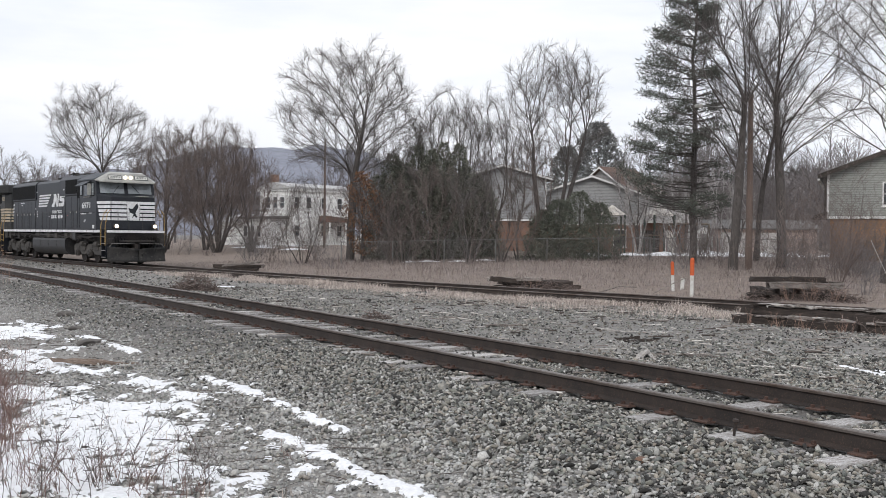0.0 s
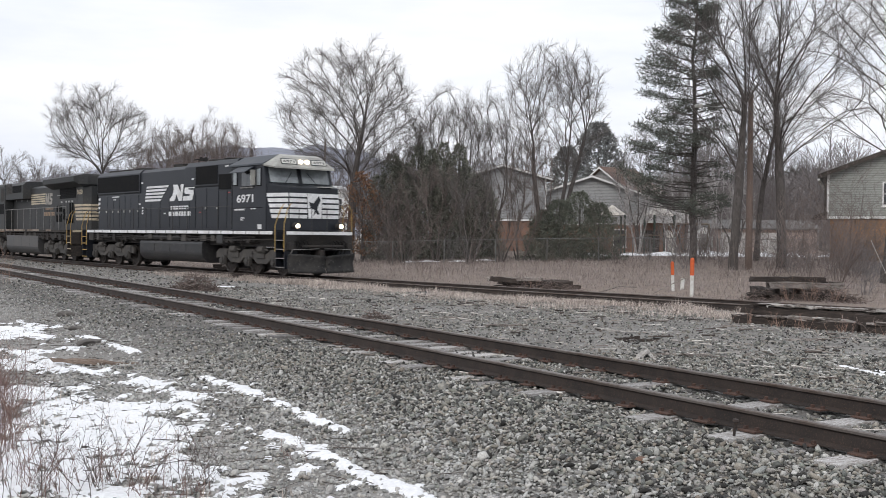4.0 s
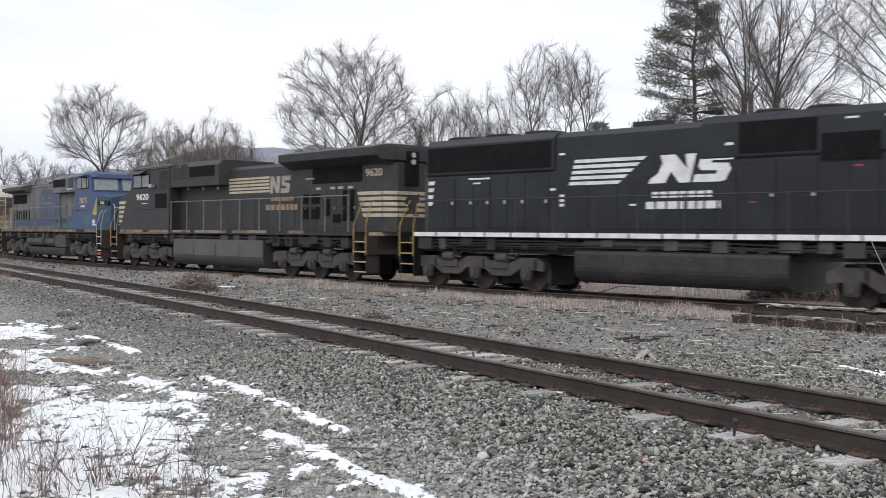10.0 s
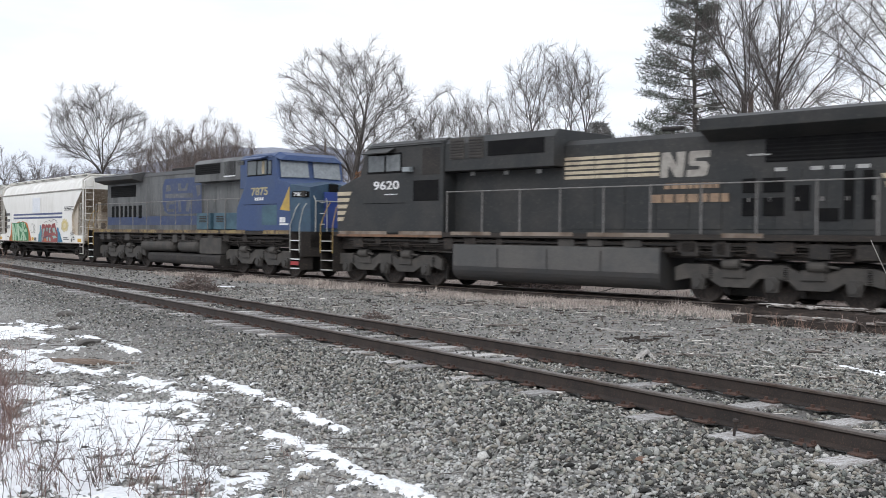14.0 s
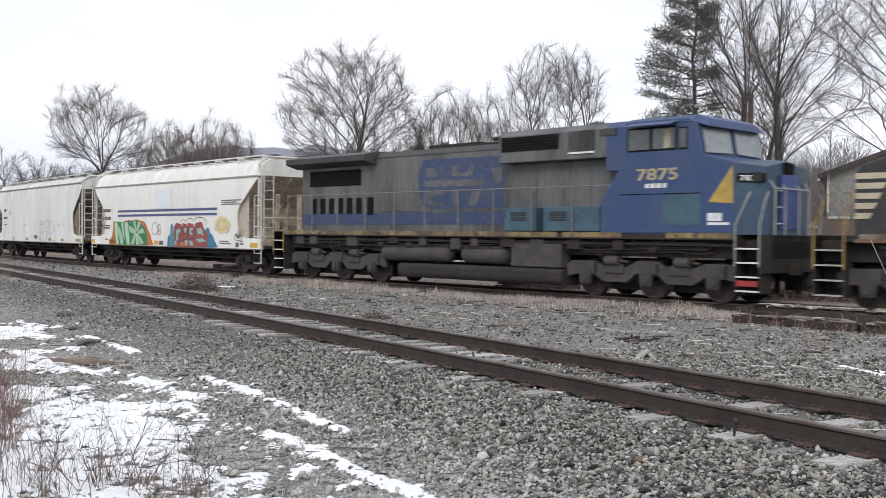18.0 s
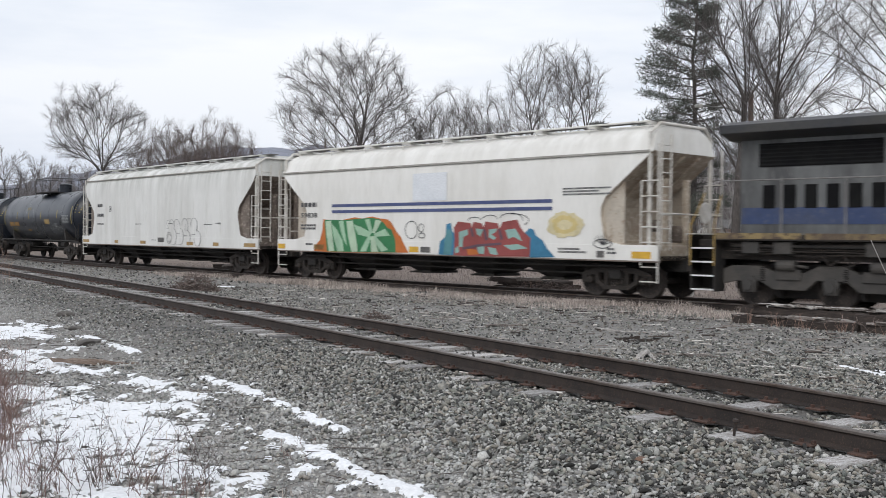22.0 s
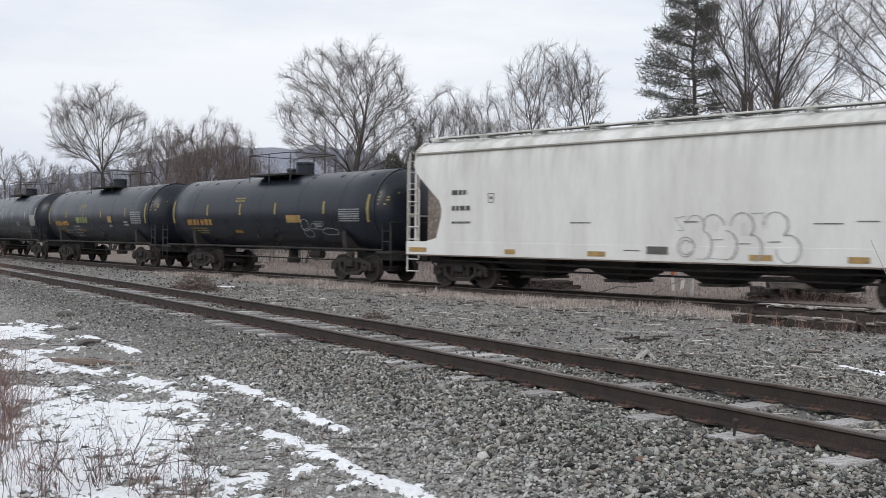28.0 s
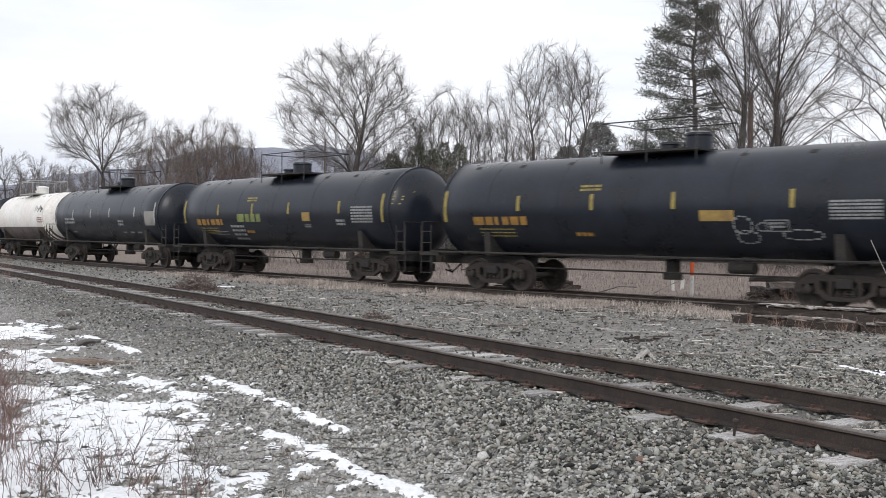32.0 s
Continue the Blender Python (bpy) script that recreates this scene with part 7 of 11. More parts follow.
    for x in (-1.45, 0.0, 1.5):
        for y in (-1.05, 1.05):
            part("railing_post", tube(BM(), [(x, y, zt - 0.3), (x, y, zt + 0.80)], 0.018, 6), rail, plat)
    for y in (-1.05, 1.05):
        part("railing", tube(BM(), [(-1.45, y, zt + 0.80), (1.5, y, zt + 0.80)], 0.018, 6), rail, plat)
    for x in (-1.45, 1.5):
        part("railing", tube(BM(), [(x, -1.05, zt + 0.80), (x, 1.05, zt + 0.80)], 0.018, 6), rail, plat)
    bx = 0.95 if style == "first" else -0.15
    dome = lathe(BM(), [(0, 0.36), (0.40, 0.36), (0.44, 0.38), (0.50, 0.36), (0.55, 0.2), (0.56, 0.02)], "z", 20)
    part("valve_housing", dome, body_mat, car).location = (bx, 0, zt - 0.02)
    mw = lathe(BM(), [(0, 0.28), (0.22, 0.28), (0.24, 0.32), (0.30, 0.30), (0.32, 0.04)], "z", 18)
    part("manway", mw, body_mat, car).location = (bx - 0.95, 0.1, zt - 0.02)
    # painted marks
    if style in ("first", "second", "third"):
        yel = TANKYEL if style != "third" else LIGHTGREY
        for x in (-4.1, -1.47, 1.1, 4.3):
            part("reflective_bar", on_tank(BM(), x - 0.06, x + 0.06, 2.36, 2.80), yel, car)
        for x in (-hs + 0.12, hs - 0.32):
            part("end_stripe", on_tank(BM(), x - 0.07, x + 0.07, 2.05, 3.0), yel, car)
    if style in ("first", "second"):
        part("car_mark", tank_bars(tank_bars(BM(), -5.9, -4.9, 1.93, 2.2, 1, rnd, 0.9), -4.75, -3.8, 1.93, 2.2, 1, rnd, 0.9), TANKORG, car)
        b = tank_bars(BM(), -5.7, -4.3, 1.55, 1.85, 3, rnd, 0.35)
        tank_bars(b, -1.9, -1.2, 2.85, 3.05, 2, rnd, 0.6)
        part("stencil", b, TANKYEL, car)
        part("stencil", tank_bars(BM(), -2.1, -1.5, 1.62, 1.75, 1, rnd, 0.8), TANKORG, car)
        e = BM()
        for i, (w, z) in enumerate(((0.34, 3.02), (0.24, 2.88), (0.24, 2.78), (0.20, 2.64))):
            on_head(e, hs, 0.10, 0.10 + w, z, z + (0.07 if i == 0 else 0.045))
        part("stencil", e, TANKYEL, car)
    if style == "first":
        part("placard", on_tank(BM(), 1.85, 2.8, 2.05, 2.32), mat("amber_placard", (0.36, 0.24, 0.07), 0.55, 0, (0.24, 0.16, 0.06)), car)
        b = tank_bars(BM(), 5.2, 6.4, 2.05, 2.52, 6, rnd, 0.6)
        for r4 in ((3.6, 4.2, 2.06, 2.08), (3.6, 4.2, 1.80, 1.82), (3.6, 3.62, 1.8, 2.08), (4.18, 4.2, 1.8, 2.08)):
            on_tank(b, *r4)
        tank_bars(b, 3.7, 4.1, 1.86, 2.02, 2, rnd)
        part("stencil", b, PALESPRAY, car)
        g = BM()
        for cx, cz, rx, rz in ((3.0, 1.95, 0.25, 0.22), (3.1, 1.66, 0.3, 0.16), (3.55, 1.9, 0.2, 0.1), (4.5, 1.72, 0.5, 0.12)):
            for i in range(12):
                a0, a1 = 2 * math.pi * i / 12, 2 * math.pi * (i + 0.8) / 12
                xa, xb = sorted((cx + rx * math.cos(a0), cx + rx * math.cos(a1)))
                za, zb = sorted((cz + rz * math.sin(a0), cz + rz * math.sin(a1)))
                on_tank(g, xa, max(xb, xa + 0.04), za, max(zb, za + 0.03))
        part("graffiti_line", g, PALESPRAY, car, "pale looping graffiti lines")
    if style == "second":
        b = tank_bars(BM(), 5.0, 6.2, 2.0, 2.6, 6, rnd, 0.62)
        tank_bars(b, 4.1, 4.6, 1.9, 2.15, 2, rnd)
        tank_bars(b, 2.1, 2.5, 1.85, 1.98, 2, rnd)
        part("stencil", b, PALESPRAY, car)
        part("placard", on_tank(BM(), 2.0, 2.5, 2.1, 2.42), MATS["amber_placard"], car)
        part("graffiti_line", tank_bars(BM(), -2.6, -0.8, 2.05, 2.4, 1, rnd, 0.9), mat("yellow_green_spray", (0.20, 0.24, 0.08), 0.6, 0, (0.14, 0.17, 0.06)), car)
        part("graffiti_line", tank_bars(BM(), -3.2, -2.2, 1.3, 1.95, 4, rnd, 0.5), PALESPRAY, car)
        b = tank_bars(BM(), -4.6, -3.6, 1.5, 1.7, 2, rnd, 0.3)
        part("stencil", b, PALESPRAY, car)
    if style == "third":
        b = tank_bars(BM(), -5.4, -3.9, 2.0, 2.35, 2, rnd, 0.6)
        tank_bars(b, 2.2, 2.9, 1.9, 2.2, 2, rnd)
        for x in (-4.6, 2.4, 3.3, 4.2, 5.2):
            tank_bars(b, x, x + 0.5, 1.55, 1.66, 1, rnd)
        part("stencil", b, PALESPRAY, car)
        part("placard", on_tank(BM(), 5.5, 6.6, 1.95, 2.6), mat("faded_grey_placard", (0.28, 0.27, 0.25), 0.6, 0, (0.2, 0.19, 0.18)), car)
        for x in (-5.4, -4.4, -3.2, 2.2, 3.4, 5.0):
            part("lug_plate", on_tank(BM(), x - 0.05, x + 0.05, Z_TANK + 1.05, Z_TANK + 1.26, 0.02), UNDER, car)
    if style == "white":
        sec = lathe(BM(), [(-hs - 0.3, R_TANK - 0.25), (-hs, R_TANK + 0.015), (hs, R_TANK + 0.015), (hs + 0.3, R_TANK - 0.25)], "x", 48)
        geom = [v for v in sec.verts if v.co.z > -0.48]
        bmesh.ops.delete(sec, geom=geom, context="VERTS")
        part("rusty_belly", sec, TANKRUST, car, "rusty brown lower shell").location = (0, 0, Z_TANK)
        b = tank_bars(BM(), 4.2, 5.4, 2.1, 2.45, 3, rnd, 0.6)
        part("stencil", b, mat("reddish_stencil", (0.30, 0.16, 0.13), 0.7, 0, (0.2, 0.12, 0.1)), car)
        g = BM()
        for i in range(8):
            on_tank(g, 3.6 + 0.2 * i, 3.66 + 0.22 * i, 2.75 + 0.1 * (i % 3), 3.15 - 0.06 * (i % 4))
        part("graffiti_line", g, SPRAY["black"], car)
    return car


tank_car(110.0, "black tank car with yellow reflective bars and pale graffiti", TANKBLACK, 7.2, 8.2, 5.4, "first")
tank_car(126.8, "black tank car with orange lettering and yellow-green graffiti", TANKBLACK, 7.05, 8.0, 5.4, "second")
tank_car(143.4, "black tank car with grey placard and pale stencils", TANKBLACK, 6.95, 8.0, 5.4, "third")
tank_car(158.2, "white tank car with rusty brown belly", TANKWHITE, 5.3, 6.3, 4.2, "white")
tank_car(173.3, "plain black tank car near the end of view", TANKBLACK, 6.85, 8.0, 5.4, "plain")


# ---------------------------------------------------------------- trees
BARK = mat("grey_brown_bark", (0.105, 0.094, 0.088), 0.95, 0, (0.07, 0.062, 0.058), None, 3.0, 18.0, 0.9, 0.03, stretch=(3, 3, 1))
TWIG = mat("bare_twigs", (0.135, 0.122, 0.117), 0.95, 0, (0.10, 0.09, 0.086), None, 0.7, 9.0, 0.0)


def sticks_mesh(segs, sides):
    """Tapered sticks (p, q, r0, r1) as arrays of verts and faces."""
    n = len(segs)
    P = np.array([s[0] for s in segs], float)
    Q = np.array([s[1] for s in segs], float)
    R0 = np.array([s[2] for s in segs], float)
    R1 = np.array([s[3] for s in segs], float)
    D = Q - P
    D /= np.linalg.norm(D, axis=1)[:, None] + 1e-9
    ref = np.where(np.abs(D[:, 2:3]) < 0.9, np.array([[0, 0, 1.0]]), np.array([[1.0, 0, 0]]))
    U = np.cross(D, ref)
    U /= np.linalg.norm(U, axis=1)[:, None]
    V = np.cross(D, U)
    out = np.empty((n, 2, sides, 3))
    for i in range(sides):
        a = 2 * math.pi * i / sides
        w = U * math.cos(a) + V * math.sin(a)
        out[:, 0, i] = P + w * R0[:, None]
        out[:, 1, i] = Q + w * R1[:, None]
    base = (np.arange(n) * 2 * sides)[:, None]
    faces = []
    for i in range(sides):
        k = (i + 1) % sides
        faces.append(base + np.array([[i, k, sides + k, sides + i]]))
    return out.reshape(-1, 3), np.concatenate(faces, 0)


def fast_mesh(name, verts, faces, material, parent=None):
    """A mesh from arrays of verts and of faces with one number of corners."""
    me = bpy.data.meshes.new(name)
    nf, k = faces.shape
    me.vertices.add(len(verts))
    me.vertices.foreach_set("co", np.ascontiguousarray(verts, np.float32).ravel())
    me.loops.add(nf * k)
    me.loops.foreach_set("vertex_index", np.ascontiguousarray(faces, np.int32).ravel())
    me.polygons.add(nf)
    me.polygons.foreach_set("loop_start", np.arange(0, nf * k, k, dtype=np.int32))
    me.update(calc_edges=True)
    me.materials.append(material)
    ob = new(name, me)
    ob.parent = parent
    return ob


def grow(rnd, height, trunk_r, clear, limbs, spread, rise, depth, kids, thin=0.011, lean=0.0, stems=1, leader=0.62, reach=0.55, limb=0.42, env=None, wild=1.0):
    """Sticks of a bare tree at the origin: those of the trunk and limbs, and the twigs. clear: where the limbs begin on the trunk,
    leader: how far up the trunk goes, spread: the limbs' angle from it, env: the crown's egg (middle height, upper and lower half, half width)."""
    thick, fine = [], []

    def inside(q, k=1.0):
        dz = q.z - env[0]
        return (dz / (env[1] if dz > 0 else env[2])) ** 2 + (math.hypot(q.x, q.y) / env[3]) ** 2 < k * k

    def branch(p, d, length, r, level):
        n = 5 if level < 2 else (4 if level < 3 else (3 if level < 4 else 2))
        q = p
        full_n = n
        pts = []
        wob = (0.040 + 0.004 * level) * wild
        far = rnd.uniform(0.88, 1.06)
        for i in range(n):
            d = Vector((d.x + rnd.gauss(0, wob), d.y + rnd.gauss(0, wob), d.z + rnd.gauss(0, wob * 0.6) + rise * 0.10)).normalized()
            q2 = q + d * (length / n)
            if env and i and not inside(q2, far):
                break
            ra, rb = r * (1 - 0.75 * i / n), r * (1 - 0.75 * (i + 1) / n)
            lim = thin * (2.0, 2.0, 1.5, 1.0, 0.8, 0.7)[level]
            (thick if level < 2 else fine).append((q, q2, max(ra, lim), max(rb, lim * 0.7)))
            q = q2
            pts.append((q, rb, d.copy()))
        n = len(pts)
        if level >= depth:
            return
        done = n / full_n
        m = max(1, round((kids + (3 if level == 1 else 0)) * done))
        for i in range(m):
            f = 0.10 + 0.88 * (i + rnd.random()) / m
            k = min(n - 1, int(f * n))
            bp, br, bd = pts[k]
            bp = (pts[k - 1][0] if k else p).lerp(bp, f * n - k)
            side = bd.orthogonal().normalized()
            side.rotate(Matrix.Rotation(rnd.uniform(0, 2 * math.pi), 3, bd))
            ang = radians(rnd.uniform(24, 46))
            nd = bd * math.cos(ang) + side * math.sin(ang)
            if env:
                out = bp - Vector((0, 0, env[0] - env[2] * 0.6))
                nd += out.normalized() * 0.12
            nd.normalize()
            branch(bp, nd, length * rnd.uniform(0.36, 0.62) * (1.25 - 0.6 * f), max(br * 0.6, thin), level + 1)
    for k in range(stems):
        az = 2.4 * k + rnd.uniform(-0.4, 0.4)
        tip = 0.0 if stems == 1 else rnd.uniform(0.10, 0.36)
        p = Vector((0, 0, -0.25)) + Vector((math.cos(az), math.sin(az), 0)) * (0.0 if stems == 1 else 0.25)
        d = Vector((lean + tip * math.cos(az), tip * math.sin(az), 1)).normalized()
        tr = trunk_r / math.sqrt(stems)
        n = 12
        tops = []
        for i in range(n):
            d = (d + Vector((rnd.gauss(0, 0.03), rnd.gauss(0, 0.03), 0.04))).normalized()
            q = p + d * (height * leader / n)
            ra, rb = tr * (1.2 if i == 0 else 1 - 0.84 * i / n), tr * (1 - 0.84 * (i + 1) / n)
            thick.append((p, q, ra, rb))
            p = q
            tops.append((q, rb, d.copy()))
        count = max(3, limbs // stems)
        for i in range(count):
            f = clear + (0.99 - clear) * (i + rnd.random() * 0.8) / count
            k = min(n - 1, int(f * n))
            bp, br, bd = tops[k]
            bp = (tops[k - 1][0] if k else bp).lerp(bp, f * n - k)
            g = (f - clear) / (1 - clear)
            az2 = i * 2.4 + rnd.uniform(-0.5, 0.5)
            tilt = radians(spread * rnd.uniform(0.9, 1.25) * (1.25 - 0.95 * g))
            nd = Vector((math.cos(az2) * math.sin(tilt), math.sin(az2) * math.sin(tilt), math.cos(tilt))).normalized()
            left = height * (1.0 - f * leader)
            if env:
                left = 1.0
                while left < height and inside(bp + nd * left):
                    left += 0.3
                branch(bp, nd, left * rnd.uniform(0.82, 1.02), max(br * limb, thin * 1.6), 1)
                continue
            branch(bp, nd, left * reach * rnd.uniform(0.85, 1.15), max(br * limb, thin * 1.6), 1)
    return thick, fine


def bare_tree(label, height, trunk_r, clear, limbs, spread, rise, depth, kids, seed, thin=0.011, lean=0.0, bark=None, twig=None, m=None, name="bare_tree", stems=1, category="tree", group="", leader=0.62, reach=0.55, limb=0.42, env=None, wild=1.0):
    rnd = random.Random(seed)
    thick, fine = grow(rnd, height, trunk_r, clear, limbs, spread, rise, depth, kids, thin, lean, stems, leader, reach, limb, env, wild)
    top = max(s[1][2] for s in fine)
    k = height / top
    root = thing(name, m or Matrix.Identity(4), label, category, group)
    for nm, segs, sides, mt in (("trunk", thick, 7, bark or BARK), ("crown", fine, 3, twig or TWIG)):
        segs = [(s[0] * k, s[1] * k, s[2], s[3]) for s in segs]
        v, f = sticks_mesh(segs, sides)
        fast_mesh(nm, v, f, mt, root)
    return root


def stand(x, y, turn=0.0):
    return pose(x, y, float(terrain(x, y)), 0, 0, turn)



BROWNTWIG = mat("reddish_brown_twigs", (0.185, 0.150, 0.137), 0.95, 0, (0.14, 0.116, 0.108), None, 0.7, 9.0, 0.0)
# paler than TWIG: the haze over far trees is put into the colour
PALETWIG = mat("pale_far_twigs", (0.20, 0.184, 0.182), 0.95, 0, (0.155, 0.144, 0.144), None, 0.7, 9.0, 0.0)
GREYTWIG = mat("grey_brown_fine_twigs", (0.150, 0.135, 0.129), 0.95, 0, (0.112, 0.101, 0.097), None, 0.7, 9.0, 0.0)


def colonise(seed, fork, env, count, step, stems, leader, inertia, lift, lean, splay, fan):
    """Branches that grow step by step towards points strewn through the crown's egg (middle height, upper and lower half, half width),
    from a trunk that is bare up to fork and may lead on up to leader. Gives the nodes, their parents and their ways."""
    rg = np.random.RandomState(seed)
    pos, par, way = [], [], []

    def add(p, i, d):
        pos.append(p), par.append(i), way.append(d)
        return len(pos) - 1
    for k in range(stems):
        az = 2 * math.pi * (k + rg.uniform(-0.25, 0.25)) / stems + 0.6
        off = np.array([math.cos(az), math.sin(az), 0.0])
        p = np.array([0, 0, -0.3]) + off * (0 if stems == 1 else 0.10)
        d = np.array([lean, 0, 1.0]) + off * (0 if stems == 1 else splay * rg.uniform(0.5, 1.2))
        i = add(p, -1, d / np.linalg.norm(d))
        top = (leader or fork) * (1.0 if stems == 1 else rg.uniform(0.8, 1.15))
        while pos[i][2] < top:
            d = d + rg.normal(size=3) * (0.035, 0.035, 0.0)
            d = d * (0.97, 0.97, 1.0)
            u = d / np.linalg.norm(d)
            i = add(pos[i] + u * step, i, u)
    ball = rg.normal(size=(count * 4, 3))
    ball /= np.linalg.norm(ball, axis=1)[:, None]
    ball *= 0.22 + 0.78 * rg.rand(len(ball), 1) ** 0.45
    ball = ball[(ball[:, 2] > 0) | (rg.rand(len(ball)) < (0.5 if fork > 2 else 0.9))]
    bumps = 1 + 0.10 * np.sin(np.arctan2(ball[:, 1], ball[:, 0]) * 3 + seed) * np.cos(ball[:, 2] * 4 + seed)
    pts = np.stack([ball[:, 0] * env[3] * bumps, ball[:, 1] * env[3] * bumps, env[0] + np.where(ball[:, 2] > 0, env[1], env[2]) * ball[:, 2] * bumps], 1)[:count]
    near, dist, age = np.zeros(len(pts), int), np.full(len(pts), 1e9), np.zeros(len(pts), int)

    def update(first):
        new_p = np.array(pos[first:])
        d = np.linalg.norm(pts[:, None, :] - new_p[None], axis=2)
        j = d.argmin(1)
        m = d[np.arange(len(pts)), j]
        better = m < dist
        dist[better], near[better] = m[better], first + j[better]
        age[better] = 0
    # nothing sprouts below the fork
    low = [i for i in range(len(pos)) if pos[i][2] >= fork - step]
    first = len(pos)
    for i in low:
        d = np.linalg.norm(pts - pos[i], axis=1)
        better = d < dist
        dist[better], near[better] = d[better], i
    kids, trunk_n, hub = {}, len(pos), np.array([0, 0, fork * 0.8])
    for _ in range(int(16.0 / step)):
        age += 1
        alive = (dist > step * 1.25) & (age < 5)
        pts, near, dist, age = pts[alive], near[alive], dist[alive], age[alive]
        if not len(pts):
            break
        first = len(pos)
        order = np.argsort(near, kind="stable")
        ids, starts = np.unique(near[order], return_index=True)
        for i, grp in zip(ids, np.split(order, starts[1:])):
            if kids.get(i, 0) >= 3:
                continue
            v = pts[grp] - pos[i]
            v = (v / (np.linalg.norm(v, axis=1)[:, None] + 1e-6)).mean(0)
            out = pos[i] - hub
            d = v + way[i] * inertia * 1.7 + out / (np.linalg.norm(out) + 1e-6) * fan + np.array([0, 0, lift]) + rg.normal(size=3) * 0.11
            d /= np.linalg.norm(d) + 1e-6
            if kids.get(i, 0) == 0 and len(pos) > trunk_n and d @ way[i] < 0.35 or d @ out < 0:
                kids[i] = 3
                continue
            kids[i] = kids.get(i, 0) + 1
            add(pos[i] + d * step, i, d)
        if len(pos) == first:
            break
        update(first)
    return np.array(pos), np.array(par), np.array(way), trunk_n


def crown_tree(label, trunk_r, fork, env, count, seed, x, y, step=0.36, stems=1, leader=None, inertia=0.9, lift=0.08, lean=0.0, splay=0.3,
               thin=0.010, twigs=3, twig_len=0.9, fan=0.9, bark=None, twig=None, name="bare_tree", category="tree", group=""):
    """A leafless tree: trunk and limbs, and a crown of fine branches that end in twigs; limbs thicken with what they carry."""
    env = (env[0], env[1] - 1.15 * twig_len, env[2], env[3] - 0.5 * twig_len)
    pos, par, way, trunk_n = colonise(seed, fork, env, count, step, stems, leader, inertia, lift, lean, splay, fan)
    n = len(pos)
    trunk_r /= math.sqrt(stems)
    tips = np.ones(n)
    has_kid = np.zeros(n, bool)
    has_kid[par[par >= 0]] = True
    tips[has_kid] = 0
    for i in range(n - 1, -1, -1):
        if par[i] >= 0:
            tips[par[i]] += tips[i]
    tips = np.maximum(tips, 1)
    roots = tips[par < 0]
    ex = math.log(roots.mean() + 1) / math.log(trunk_r / (thin * 1.2))
    r = thin * 1.2 * tips ** (1 / ex)
    r[trunk_n:] = np.maximum(r[trunk_n:] * 0.68, thin)
    r[(pos[:, 2] < 0.5)] *= 1.15
    rg = np.random.RandomState(seed + 500)
    thick, fine = [], []
    for i in range(n):
        p = par[i]
        if p < 0:
            continue
        (thick if r[i] > 0.034 else fine).append((pos[p] - way[i] * min(0.06, r[i]), pos[i], min(r[p], r[i] * 1.5), r[i]))
        if r[i] < thin * 3.2 and pos[i][2] > fork * 0.8 and (np.hypot(*pos[i][:2]) > 0.30 * env[3] or pos[i][2] > env[0] + 0.4 * env[1]):
            for _ in range(twigs if has_kid[i] else twigs + 1):
                d = way[i] + rg.normal(size=3) * 0.58
                d[2] += 0.10
                d /= np.linalg.norm(d)
                L = twig_len * rg.uniform(0.5, 1.15)
                a = pos[p] + (pos[i] - pos[p]) * rg.rand() if has_kid[i] else pos[i]
                e = d + rg.normal(size=3) * 0.26
                m = a + d * L * 0.5
                q = m + e / np.linalg.norm(e) * L * 0.5
                fine.append((a, m, thin * 0.70, thin * 0.55))
                fine.append((m, q, thin * 0.55, thin * 0.35))
                g = d + rg.normal(size=3) * 0.60
                fine.append((m, m + g / np.linalg.norm(g) * L * 0.5, thin * 0.5, thin * 0.35))
    root = thing(name, stand(x, y), label, category, group)
    for nm, segs, sides, mt in (("trunk", thick, 7, bark or BARK), ("crown", fine, 3, twig or TWIG)):
        v, f = sticks_mesh(segs, sides)
        fast_mesh(nm, v, f, mt, root)
    return root


# beside the lawn and at the bend
crown_tree("tall bare tree with a wide fan of fine branches", 0.25, 3.9, (8.5, 5.9, 4.2, 5.0), 900, 52, -5.95, 66, leader=9.4, inertia=1.0, lift=0.04, thin=0.009, fan=0.8, twig=GREYTWIG)
crown_tree("upright bare tree with a vase-shaped crown", 0.20, 4.2, (11.2, 4.5, 5.2, 4.9), 820, 7, -32.2, 95, step=0.42, leader=7.0, inertia=1.0, lift=0.14, thin=0.0095, fan=0.85, twig=GREYTWIG)
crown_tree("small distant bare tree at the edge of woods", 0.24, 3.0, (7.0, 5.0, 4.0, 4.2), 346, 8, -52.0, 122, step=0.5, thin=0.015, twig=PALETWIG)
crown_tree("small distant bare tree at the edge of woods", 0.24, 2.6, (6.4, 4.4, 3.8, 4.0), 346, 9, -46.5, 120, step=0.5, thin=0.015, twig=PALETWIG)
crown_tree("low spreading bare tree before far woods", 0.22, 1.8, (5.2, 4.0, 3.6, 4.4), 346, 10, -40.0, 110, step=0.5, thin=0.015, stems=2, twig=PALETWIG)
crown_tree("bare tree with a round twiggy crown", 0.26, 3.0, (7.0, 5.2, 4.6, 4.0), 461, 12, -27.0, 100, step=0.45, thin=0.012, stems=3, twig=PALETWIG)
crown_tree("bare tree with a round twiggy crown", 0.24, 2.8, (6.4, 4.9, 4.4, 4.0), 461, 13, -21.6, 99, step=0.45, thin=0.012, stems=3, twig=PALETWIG)
